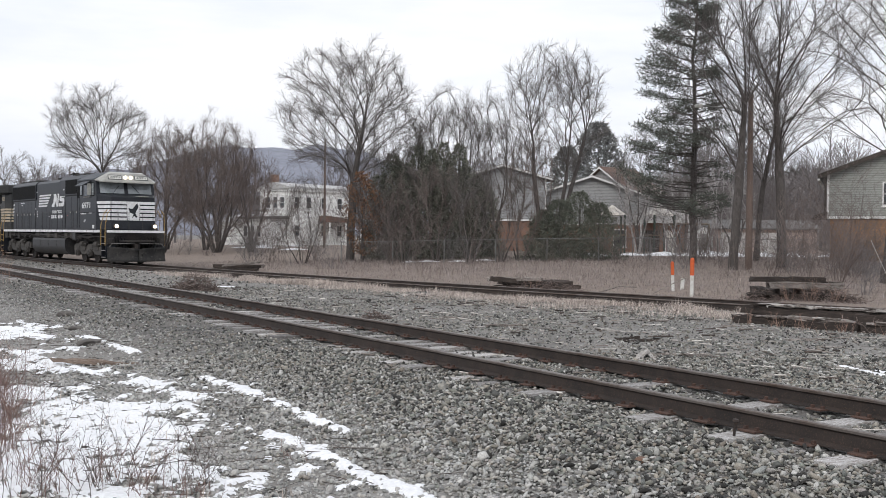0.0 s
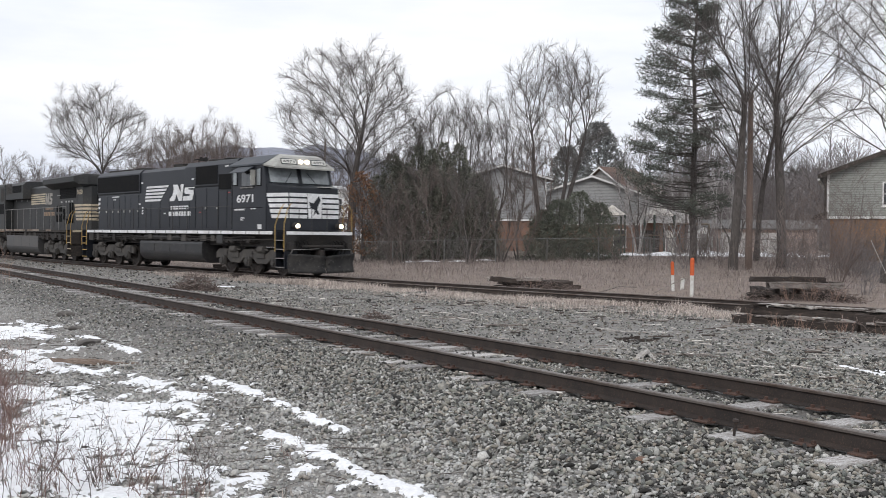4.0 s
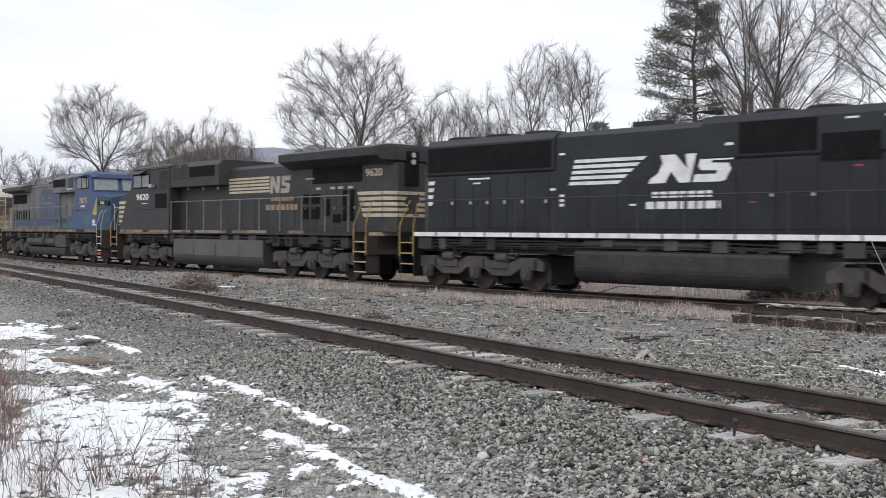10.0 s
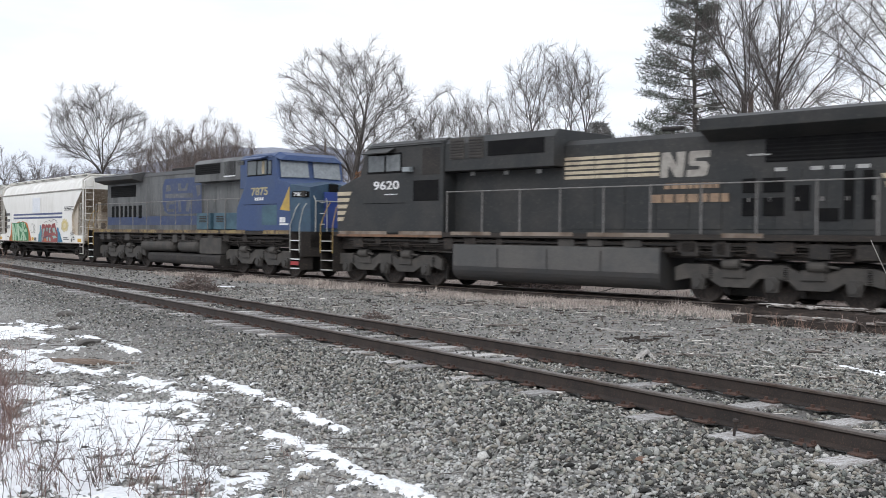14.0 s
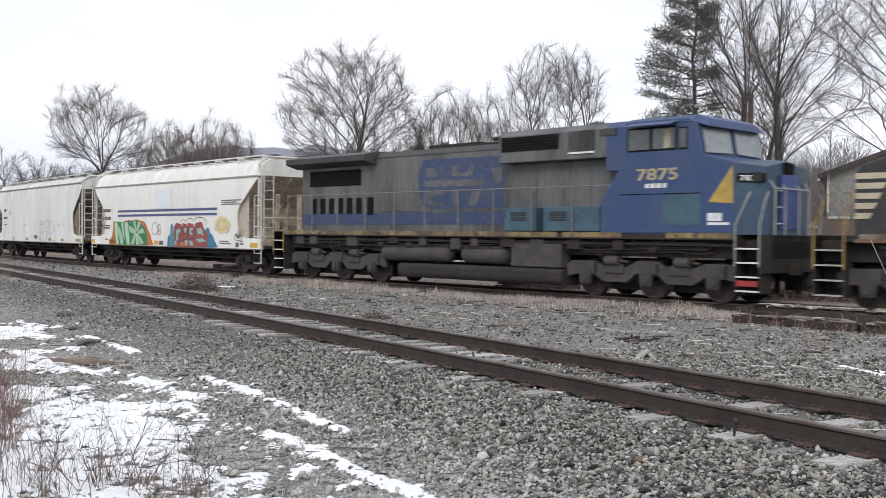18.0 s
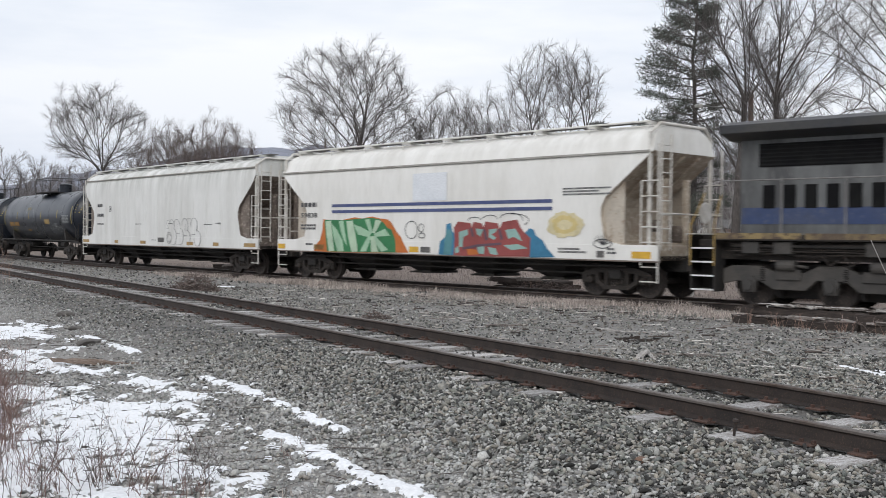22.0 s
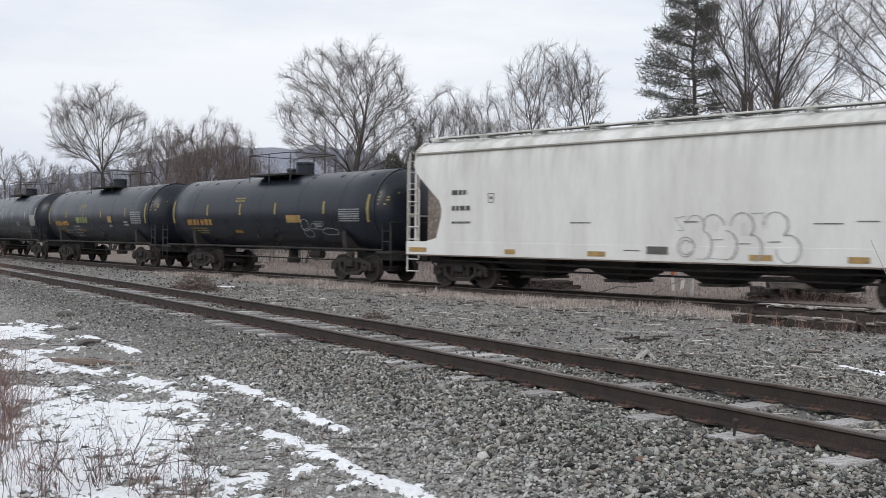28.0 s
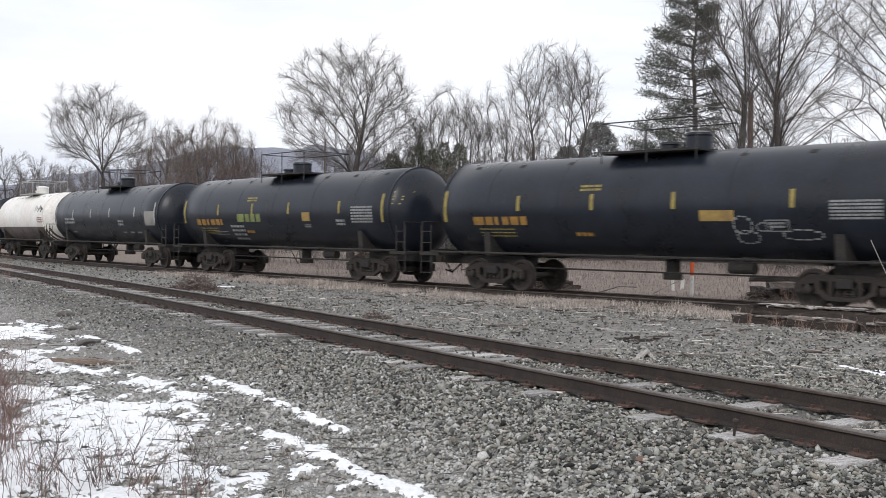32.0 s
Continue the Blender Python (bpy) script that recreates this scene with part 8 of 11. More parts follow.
crown_tree("broad bushy bare tree with many brown stems", 0.30, 1.5, (5.7, 6.2, 4.9, 4.6), 1300, 14, -19.2, 87, step=0.40, thin=0.0085, twigs=4, stems=7, splay=0.5, lift=0.12, twig=BROWNTWIG)
crown_tree("broad bushy bare tree with many brown stems", 0.26, 1.5, (6.2, 5.8, 5.4, 3.4), 860, 35, -24.3, 89, step=0.40, thin=0.0085, twigs=4, stems=5, splay=0.35, lift=0.16, twig=BROWNTWIG)
crown_tree("broad bushy bare tree with many brown stems", 0.22, 1.4, (5.4, 5.4, 4.8, 4.2), 800, 37, -22.0, 95, step=0.45, thin=0.011, stems=5, splay=0.4, lift=0.14, twig=BROWNTWIG)
crown_tree("low spreading bare tree before far woods", 0.20, 1.4, (4.8, 4.4, 4.2, 4.6), 620, 39, -33.5, 104, step=0.5, thin=0.013, stems=5, splay=0.4, twig=PALETWIG)
crown_tree("broad bushy bare tree with many brown stems", 0.24, 1.2, (4.9, 4.4, 4.4, 2.6), 461, 15, -16.0, 86, step=0.40, thin=0.010, stems=5, splay=0.4, lift=0.14, twig=BROWNTWIG)

# between the hedge and the houses
crown_tree("slender bare tree with light airy crown", 0.16, 2.4, (7.2, 4.4, 5.0, 3.0), 520, 17, 0.5, 68, thin=0.008, stems=2, lift=0.18, twig=GREYTWIG)
crown_tree("slender bare tree with light airy crown", 0.15, 2.4, (6.8, 4.6, 4.8, 2.5), 460, 18, 3.1, 69, thin=0.008, stems=2, lift=0.18, twig=GREYTWIG)
crown_tree("slender bare tree with light airy crown", 0.13, 2.0, (5.6, 3.8, 3.8, 2.2), 320, 19, -1.8, 68.6, thin=0.008, stems=2, lift=0.18, twig=GREYTWIG)
crown_tree("tall bare tree with an oval twiggy crown", 0.27, 4.8, (10.7, 4.9, 5.8, 4.15), 1050, 20, 8.1, 75, step=0.38, thin=0.0090, lift=0.16, inertia=1.0, leader=8.0, stems=3, splay=0.22, fan=0.6, twig=GREYTWIG)
for tx, ty, th, tw, sd in ((5.6, 62.6, 8.8, 2.1, 28), (3.4, 60.9, 7.6, 2.1, 29), (1.6, 61.4, 6.6, 2.0, 31), (-0.4, 62.6, 6.4, 2.0, 32), (-2.4, 63.2, 6.0, 1.8, 34), (4.6, 61.6, 6.0, 1.7, 38)):
    crown_tree("young bare tangled tree between houses and tracks", 0.085, 0.7, (th * 0.56, th * 0.44, th * 0.50, tw), 190, sd, tx, ty, thin=0.008, stems=5, splay=0.4, lift=0.10, inertia=0.7, twig_len=0.6, twig=GREYTWIG if sd % 2 else BROWNTWIG)
crown_tree("young bare tangled tree between houses and tracks", 0.08, 0.7, (3.3, 2.6, 3.0, 2.0), 213, 30, -8.6, 63, thin=0.008, stems=5, splay=0.6, twig=GREYTWIG)

# round the pine and at the yard's edge
PALEBARK = mat("pale_whitish_bark", (0.46, 0.44, 0.43), 0.9, 0, (0.36, 0.34, 0.33), (0.24, 0.22, 0.21), 1.2, 9.0, 0.2)
for tx, ty, th, tw, sd in ((13.9, 73.5, 5.8, 1.9, 41), (16.1, 73.0, 6.2, 2.0, 42), (18.9, 74, 7.6, 1.3, 43), (20.2, 75, 7.0, 1.2, 44), (21.6, 74.4, 5.6, 1.6, 45)):
    crown_tree("pale-barked sapling with several bare stems", 0.11, 0.9, (th * 0.6, th * 0.4, th * 0.45, tw), 130, sd, tx, ty, thin=0.012, stems=4, splay=0.3, lift=0.12, inertia=0.9, twig_len=0.7, twigs=2, bark=PALEBARK, twig=PALEBARK)
crown_tree("big forked bare tree with dark trunk", 0.23, 4.8, (10.2, 7.0, 5.6, 4.6), 640, 23, 16.5, 50, leader=8.4, step=0.40, thin=0.008, twigs=2, inertia=1.0, lift=0.06)
crown_tree("tall bare tree with thick dark forking trunk", 0.22, 4.2, (9.6, 6.6, 5.4, 3.9), 540, 24, 14.0, 49.5, leader=8.0, step=0.40, thin=0.008, twigs=2, inertia=1.0, lift=0.08)
crown_tree("large bare tree at the edge of a yard", 0.24, 4.0, (8.6, 6.5, 5.0, 3.4), 330, 26, 17.3, 40.0, twigs=2, step=0.36, thin=0.0075, leader=13.0, inertia=1.0, lift=-0.02)
for tx, ty, sd in ((16.9, 88, 46), (21.0, 89, 47), (24.6, 87, 48), (-6.2, 84, 53), (-1.8, 83, 54), (3.6, 97, 55), (7.6, 97, 56)):
    crown_tree("tangled bare tree behind the yards", 0.18, 1.6, (6.2, 4.9, 4.6, 2.9), 420, sd, tx, ty, step=0.42, thin=0.011, stems=3, splay=0.3, lift=0.12, twig=PALETWIG)
crown_tree("slim bare tree behind the pine", 0.16, 3.4, (8.6, 5.6, 5.4, 3.0), 330, 27, 17.7, 58, thin=0.009, leader=9.0, inertia=1.0)

# far woods behind the houses: one sheet of crowns, past counting
def far_woods(name, label, rows, seed, twig):
    rnd = random.Random(seed)
    protos = []
    for k in range(4):
        a, b = grow(random.Random(seed + k), 12.0, 0.2, 0.25, 10, 42, 0.3, 3, 3, 0.022)
        protos.append([(s[0], s[1], s[2], s[3]) for s in a + b])
    segs = []
    for x, y, h in rows:
        k = h / 12.0
        o = Vector((x, y, float(terrain(x, y))))
        rot = Matrix.Rotation(rnd.uniform(0, 6.28), 3, "Z")
        for p, q, r0, r1 in protos[rnd.randrange(4)]:
            segs.append((rot @ p * k + o, rot @ q * k + o, r0, r1))
    v, f = sticks_mesh(segs, 3)
    tagged(fast_mesh(name, v, f, twig), label, "woods", kind="stuff")


wr = random.Random(40)
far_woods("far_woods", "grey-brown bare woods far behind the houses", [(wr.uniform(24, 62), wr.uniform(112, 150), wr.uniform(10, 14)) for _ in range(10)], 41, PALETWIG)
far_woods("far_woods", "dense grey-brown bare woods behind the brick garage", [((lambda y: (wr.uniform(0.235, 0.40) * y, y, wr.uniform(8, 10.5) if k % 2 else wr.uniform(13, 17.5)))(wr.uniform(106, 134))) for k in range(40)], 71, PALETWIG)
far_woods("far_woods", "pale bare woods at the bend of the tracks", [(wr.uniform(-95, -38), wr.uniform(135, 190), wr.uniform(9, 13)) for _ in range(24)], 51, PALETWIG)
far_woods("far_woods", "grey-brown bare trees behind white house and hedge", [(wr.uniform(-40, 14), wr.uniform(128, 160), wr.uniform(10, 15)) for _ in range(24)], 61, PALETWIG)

# ---------------------------------------------------------------- evergreens
NEEDLE = mat("dark_pine_needles", (0.105, 0.118, 0.098), 0.85, 0, (0.078, 0.089, 0.074), None, 0.8, 9.0, 0.0, island=0.35)
CEDAR = mat("dark_cedar_foliage", (0.185, 0.192, 0.155), 0.85, 0, (0.132, 0.140, 0.116), (0.25, 0.238, 0.195), 0.6, 7.0, 0.0, island=0.35)
# foliage greyed and lightened to carry the haze in front of it
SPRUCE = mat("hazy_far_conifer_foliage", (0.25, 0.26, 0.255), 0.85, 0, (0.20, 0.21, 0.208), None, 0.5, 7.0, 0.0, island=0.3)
YEW = mat("dull_green_yew_foliage", (0.165, 0.178, 0.142), 0.85, 0, (0.12, 0.13, 0.105), None, 0.7, 8.0, 0.0, island=0.35)


def leaf_mesh(centres, size, seed, flat=0.6, out=None):
    """Many small pointed leaves or needle tufts (triangles) at the centres; out: ways in which they point."""
    rg = np.random.RandomState(seed)
    n = len(centres)
    d = rg.normal(size=(n, 3)) if out is None else out + rg.normal(size=(n, 3)) * 0.55
    d /= np.linalg.norm(d, axis=1)[:, None]
    s = rg.normal(size=(n, 3))
    s = np.cross(d, s)
    s /= np.linalg.norm(s, axis=1)[:, None]
    L = size * rg.uniform(0.6, 1.4, (n, 1))
    v = np.stack([centres - s * L * flat * 0.5, centres + s * L * flat * 0.5, centres + d * L], 1).reshape(-1, 3)
    return v, np.arange(n * 3).reshape(-1, 3)


def pine():
    root = thing("pine_tree", stand(13.64, 56), "tall thin-crowned pine with dark needles on the windward side", "tree")
    rnd = random.Random(31)
    thick, cents, outs = [], [], []
    H = 16.8
    p = Vector((0, 0, -0.2))
    for i in range(12):
        q = Vector((rnd.gauss(0, 0.05), rnd.gauss(0, 0.05), H * (i + 1) / 12))
        thick.append((p, q, 0.21 * (1 - 0.075 * i), 0.21 * (1 - 0.075 * (i + 1))))
        p = q

    def tuft(c, n, wide):
        """A brush of needles round a shoot."""
        for _ in range(n):
            q = c + Vector((rnd.gauss(0, wide), rnd.gauss(0, wide), rnd.gauss(0, wide * 0.6)))
            cents.append(q)
            outs.append((q - c) * 4 + Vector((0, 0, 0.5)))
    whorl = 2.6
    while whorl < H - 0.5:
        f = whorl / H
        for k in range(rnd.choice((5, 6, 6, 7))):
            az = rnd.uniform(0, 2 * math.pi)
            lee = 0.5 + 0.5 * math.cos(az - math.pi)
            reach = (4.4 * (1 - f) ** 0.62 + 0.25) * (0.42 + 0.58 * lee) * rnd.uniform(0.6, 1.1)
            d = Vector((math.cos(az), math.sin(az), rnd.uniform(-0.10, 0.12) + 0.45 * f ** 2))
            pts = [Vector((0, 0, whorl + rnd.uniform(-0.25, 0.25)))]
            n = max(3, int(reach / 0.5))
            for j in range(n):
                d = (d + Vector((rnd.gauss(0, 0.09), rnd.gauss(0, 0.09), rnd.gauss(0.035, 0.05)))).normalized()
                pts.append(pts[-1] + d * reach / n)
            for j in range(n):
                thick.append((pts[j], pts[j + 1], 0.034 * (1 - 0.75 * j / n), 0.034 * (1 - 0.75 * (j + 1) / n)))
            green = rnd.random() < (0.36 + 0.62 * lee if f > 0.32 else 0.10 + 0.34 * lee)
            if f > 0.72:
                green = True
            for j in range(1, n + 1):
                for side in (-1, 1):
                    if rnd.random() < 0.25:
                        continue
                    w = Vector((-d.y, d.x, 0)) * side * rnd.uniform(0.5, 1.0) + d * 0.8 + Vector((0, 0, rnd.uniform(-0.1, 0.35)))
                    L = rnd.uniform(0.35, 0.85) * (1.1 - 0.5 * j / n)
                    tip = pts[j] + w.normalized() * L
                    thick.append((pts[j], tip, 0.011, 0.006))
                    if green and (j > n * 0.45 or (f > 0.72 and j > 1)):
                        tuft(tip, rnd.randint(30, 50), 0.17)
                        tuft(pts[j].lerp(tip, 0.55), 18, 0.15)
            if green:
                tuft(pts[-1], 70, 0.20)
        whorl += rnd.uniform(0.28, 0.48)
    v, f = sticks_mesh(thick, 4)
    fast_mesh("trunk", v, f, BARK, root)
    v, f = leaf_mesh(np.array(cents), 0.17, 5, 0.20, np.array(outs))
    fast_mesh("crown", v, f, NEEDLE, root)


def conifer(name, label, m, height, radius, material, seed, n=5200, leaf=0.16, base=0.0, power=0.8, trunk=0.14):
    """A dense evergreen: trunk and a ragged cone of small sprays."""
    root = thing(name, m, label, "tree" if "bush" not in name else "bush")
    rg = np.random.RandomState(seed)
    v, f = sticks_mesh([(Vector((0, 0, -0.2)), Vector((0, 0, height * 0.9)), trunk, 0.03)], 7)
    fast_mesh("trunk", v, f, BARK, root)
    h = base + (1 - base) * rg.rand(n) ** 1.15
    az = rg.rand(n) * 2 * np.pi
    lobes = 1 + 0.22 * np.sin(az * 3 + h * 17 + seed) + 0.18 * np.sin(az * 5 - h * 31)
    R = radius * np.clip(1 - h, 0.02, 1) ** power * lobes * (0.55 + 0.5 * rg.rand(n) ** 0.4)
    c = np.stack([R * np.cos(az), R * np.sin(az), h * height], 1) + rg.normal(size=(n, 3)) * 0.05
    out = np.stack([np.cos(az), np.sin(az), np.full(n, 0.6)], 1)
    v, f = leaf_mesh(c, leaf, seed + 1, 0.6, out)
    fast_mesh("crown", v, f, material, root)
    return root


pine()
hr = random.Random(66)
for i in range(13):
    conifer("arborvitae", "dark green columnar arborvitae in a hedge row", stand(-4.0 + 0.55 * i + hr.uniform(-0.2, 0.2), 66.5 + hr.uniform(-0.8, 0.8)), (5.6, 6.6, 6.1, 6.2, 7.5, 6.6, 7.2, 7.6, 6.2, 7.1, 5.6, 5.2, 5.0)[i] + hr.uniform(-0.3, 0.3), hr.uniform(1.0, 1.35), CEDAR, 70 + i, 6000, 0.13, 0.0, hr.uniform(0.38, 0.55))
conifer("spruce_tree", "far conifer greyed by painted haze, rising behind roofs", stand(16.8, 112), 13.6, 3.6, SPRUCE, 90, 11000, 0.34, 0.05, 0.42, 0.25)
conifer("spruce_tree", "far conifer greyed by painted haze, rising behind roofs", stand(14.2, 118), 11.5, 3.0, SPRUCE, 91, 7000, 0.34, 0.05, 0.45, 0.25)
for i, (x, y, h, r) in enumerate(((7.0, 62, 3.6, 1.5), (8.3, 62.4, 4.1, 1.6), (9.4, 62, 3.4, 1.4), (6.2, 63, 3.0, 1.3))):
    conifer("evergreen_bush", "dark green ragged yew bush behind the fence", stand(x, y), h, r, YEW, 95 + i, 8600, 0.10, 0.0, 0.45, 0.06)

# ---------------------------------------------------------------- bare shrubs
def brown_leaf_tree():
    root = bare_tree("young oak holding dry brown leaves", 5.6, 0.12, 0.12, 16, 40, 0.3, 3, 4, 33, 0.011, m=stand(-5.0, 64.0), name="oak_tree")
    rg = np.random.RandomState(33)
    n = 5200
    h = rg.rand(n) ** 0.8
    az = rg.rand(n) * 6.283
    R = (0.35 + 1.0 * np.sin(np.pi * np.clip(h, 0.03, 0.97)) ** 0.7) * rg.rand(n) ** 0.5
    c = np.stack([R * np.cos(az), R * np.sin(az), 0.4 + h * 5.2], 1)
    keep = np.sin(c[:, 0] * 5 + c[:, 2] * 4) + np.sin(c[:, 1] * 6 - c[:, 2] * 5) + rg.normal(size=n) * 0.7 > 0.2
    v, f = leaf_mesh(c[keep], 0.13, 34, 0.8)
    fast_mesh("leaves", v, f, mat("dry_brown_oak_leaves", (0.20, 0.105, 0.055), 0.8, 0, (0.14, 0.075, 0.045), None, 2.0, 10.0, 0.0, island=0.4), root)


brown_leaf_tree()


def shrub_proto(seed, height, stems, spread, twig):
    rnd = random.Random(seed)
    segs = []

    def go(p, d, L, r, lv):
        for i in range(3):
            d = (d + Vector((rnd.gauss(0, 0.16), rnd.gauss(0, 0.16), rnd.gauss(0, 0.1)))).normalized()
            q = p + d * L / 3
            segs.append((p, q, max(r * (1 - 0.2 * i), 0.0045), max(r * (0.8 - 0.2 * i), 0.004)))
            p = q
            if lv < 3:
                for _ in range(rnd.choice((1, 1, 2))):
                    nd = (d + Vector((rnd.gauss(0, 0.55), rnd.gauss(0, 0.55), rnd.gauss(0.05, 0.35)))).normalized()
                    go(p, nd, L * rnd.uniform(0.4, 0.65), r * 0.55, lv + 1)
    for k in range(stems):
        az = rnd.uniform(0, 6.28)
        t = rnd.uniform(0.1, spread)
        go(Vector((rnd.gauss(0, 0.25), rnd.gauss(0, 0.25), -0.1)), Vector((math.cos(az) * t, math.sin(az) * t, 1)).normalized(), height * rnd.uniform(0.6, 1.0), 0.013, 1)
    v, f = sticks_mesh(segs, 3)
    return v, f, twig


SHRUBS = []
for k, (h, st, sp, tw) in enumerate(((3.0, 8, 0.7, BROWNTWIG), (2.6, 7, 0.9, TWIG), (4.2, 7, 0.55, BROWNTWIG), (1.7, 9, 0.9, PALETWIG))):
    v, f, tw = shrub_proto(200 + k, h, st, sp, tw)
    label = ("tangled leafless brown shrub in dead grass", "grey leafless shrub with arching stems", "tall leafless brown thicket shrub", "low pale leafless brush")[k]
    root = thing("shrub", stand((-7.5, -9.0, -11.0, -6.0)[k], (60.0, 62.0, 66.0, 56.0)[k]), label, "bush", "leafless shrubs")
    fast_mesh("brush", v, f, tw, root)
    SHRUBS.append(root)
sr = random.Random(77)
places = [(sr.uniform(-13, -4), sr.uniform(57, 70)) for _ in range(10)] + [(sr.uniform(-4, 6), sr.uniform(58, 64.5)) for _ in range(11)]
places += [(sr.uniform(17, 25), sr.uniform(38, 54)) for _ in range(18)] + [(sr.uniform(12, 19), sr.uniform(50, 60)) for _ in range(9)] + [(sr.uniform(13, 23), sr.uniform(55, 66)) for _ in range(9)] + [(sr.uniform(9, 16), sr.uniform(56, 63)) for _ in range(6)] + [(sr.uniform(-25, -11), sr.uniform(70, 84)) for _ in range(10)]
places += [((lambda q: (sr.uniform(0.355, 0.44) * q, q))(sr.uniform(33.5, 47))) for _ in range(11)]
places += [(sr.uniform(12.6, 19.5), sr.uniform(44.5, 48.8)) for _ in range(13)]
for x, y in places:
    k = sr.randrange(4)
    if x > 13 and y < 55:
        k = sr.choice((0, 2, 0, 3))
    if x > 11 and y > 50 or 44.4 < y < 48.9 and x < 19.6:
        k = sr.choice((3, 3, 0))
    s = sr.uniform(0.7, 1.25)
    ob = copy_thing(SHRUBS[k], stand(x, y, sr.uniform(0, 360)))
    ob.scale = (s, s, s * sr.uniform(0.8, 1.15))


# ---------------------------------------------------------------- houses
def siding(name, colour, pitch=0.12, var=0.88):
    """Lapped horizontal boards: shade of each lap painted dark, with relief by height."""
    if name in MATS:
        return MATS[name]
    m = mat(name, colour, 0.7, 0, tuple(c * var for c in colour), None, 0.6, 6.0, 0.0)
    nt = m.node_tree
    bsdf = nt.nodes["Principled BSDF"]
    sep = nt.nodes.new("ShaderNodeSeparateXYZ")
    nt.links.new(nt.nodes.new("ShaderNodeTexCoord").outputs["Object"], sep.inputs["Vector"])
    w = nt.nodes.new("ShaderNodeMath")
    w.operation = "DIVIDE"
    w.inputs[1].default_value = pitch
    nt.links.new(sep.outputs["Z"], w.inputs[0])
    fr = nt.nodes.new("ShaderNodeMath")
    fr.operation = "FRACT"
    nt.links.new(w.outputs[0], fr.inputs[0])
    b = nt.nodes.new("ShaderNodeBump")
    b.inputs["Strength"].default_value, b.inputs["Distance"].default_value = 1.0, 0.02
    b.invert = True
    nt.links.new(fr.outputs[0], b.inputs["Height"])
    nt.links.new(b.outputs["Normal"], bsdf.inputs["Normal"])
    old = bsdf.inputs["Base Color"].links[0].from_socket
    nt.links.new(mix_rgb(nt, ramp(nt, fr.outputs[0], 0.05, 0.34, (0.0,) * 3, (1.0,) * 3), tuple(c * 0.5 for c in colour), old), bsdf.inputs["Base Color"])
    return m


def brick_mat():
    if "red_brick_wall" in MATS:
        return MATS["red_brick_wall"]
    m = mat("red_brick_wall", (0.30, 0.150, 0.095), 0.85, 0, (0.22, 0.11, 0.075), None, 1.2, 14.0, 0.3, 0.01)
    nt = m.node_tree
    bsdf = nt.nodes["Principled BSDF"]
    co = nt.nodes.new("ShaderNodeTexCoord").outputs["Object"]
    rot = nt.nodes.new("ShaderNodeMapping")
    rot.inputs["Rotation"].default_value = (radians(90), 0, 0)
    nt.links.new(co, rot.inputs["Vector"])
    bt = nt.nodes.new("ShaderNodeTexBrick")
    bt.inputs["Scale"].default_value = 1.0
    bt.inputs["Brick Width"].default_value, bt.inputs["Row Height"].default_value, bt.inputs["Mortar Size"].default_value = 0.21, 0.075, 0.008
    bt.inputs["Mortar"].default_value = (0.28, 0.25, 0.22, 1)
    bt.inputs["Color2"].default_value = (0.20, 0.10, 0.068, 1)
    nt.links.new(rot.outputs["Vector"], bt.inputs["Vector"])
    old = bsdf.inputs["Base Color"].links[0].from_socket
    nt.links.new(old, bt.inputs["Color1"])
    nt.links.new(bt.outputs["Color"], bsdf.inputs["Base Color"])
    return m


BRICK = brick_mat()
WHITETRIM = mat("white_trim_paint", (0.80, 0.80, 0.79), 0.6, 0, (0.70, 0.70, 0.69), None, 1.5, 12.0, 0.0)
WINGLASS = mat("dark_house_window_glass", (0.05, 0.055, 0.06), 0.1, 0, (0.08, 0.085, 0.09), None, 1.0, 6.0, 0.0, spec=0.9)
DARKTRIM = mat("dark_brown_trim", (0.06, 0.048, 0.04), 0.7, 0, (0.045, 0.037, 0.032), None, 2.0, 12.0, 0.0)
REDROOF = mat("red_brown_shingles", (0.145, 0.088, 0.068), 0.9, 0, (0.11, 0.07, 0.056), (0.17, 0.11, 0.085), 0.8, 9.0, 0.4, 0.01, stretch=(1, 1, 1))
GREYROOF = mat("grey_shingles", (0.16, 0.155, 0.15), 0.9, 0, (0.12, 0.116, 0.112), (0.2, 0.195, 0.19), 0.8, 9.0, 0.4, 0.01)


def window(parent, x, z, w, h, y, trim, turn=0):
    """A sash window on a wall; y is the wall face (turn 0: wall faces -y, turn 90: wall faces +x and x, y swap)."""
    root = part("window", box(BM(), -w / 2 - 0.08, w / 2 + 0.08, -0.05, 0.0, -0.08, h + 0.08, 0.01), trim, parent)
    root.matrix_local = pose(x, y, z, 0, 0, 0) if turn == 0 else pose(y, x, z, 0, 0, turn)
    for k in (0, 1):
        part("pane", box(BM(), -w / 2, w / 2, -0.062, -0.05, k * h / 2 + 0.02, (k + 1) * h / 2 - 0.02), WINGLASS, root)
    part("sill", box(BM(), -w / 2 - 0.12, w / 2 + 0.12, -0.12, -0.0, -0.14, -0.08), trim, root)


def gable_roof(w, d, eave, ridge, over, thick):
    """A gabled roof: ridge along y, gables at the ends in y."""
    b = BM()
    for s in (-1, 1):
        k = (ridge - eave) / (w / 2)
        xe, ze = s * (w / 2 + over), eave - over * k
        prism(b, [(0, ridge), (xe, ze), (xe, ze + thick), (0, ridge + thick)] if s > 0 else [(0, ridge), (0, ridge + thick), (xe, ze + thick), (xe, ze)], "y", -over, d + over)
    return b


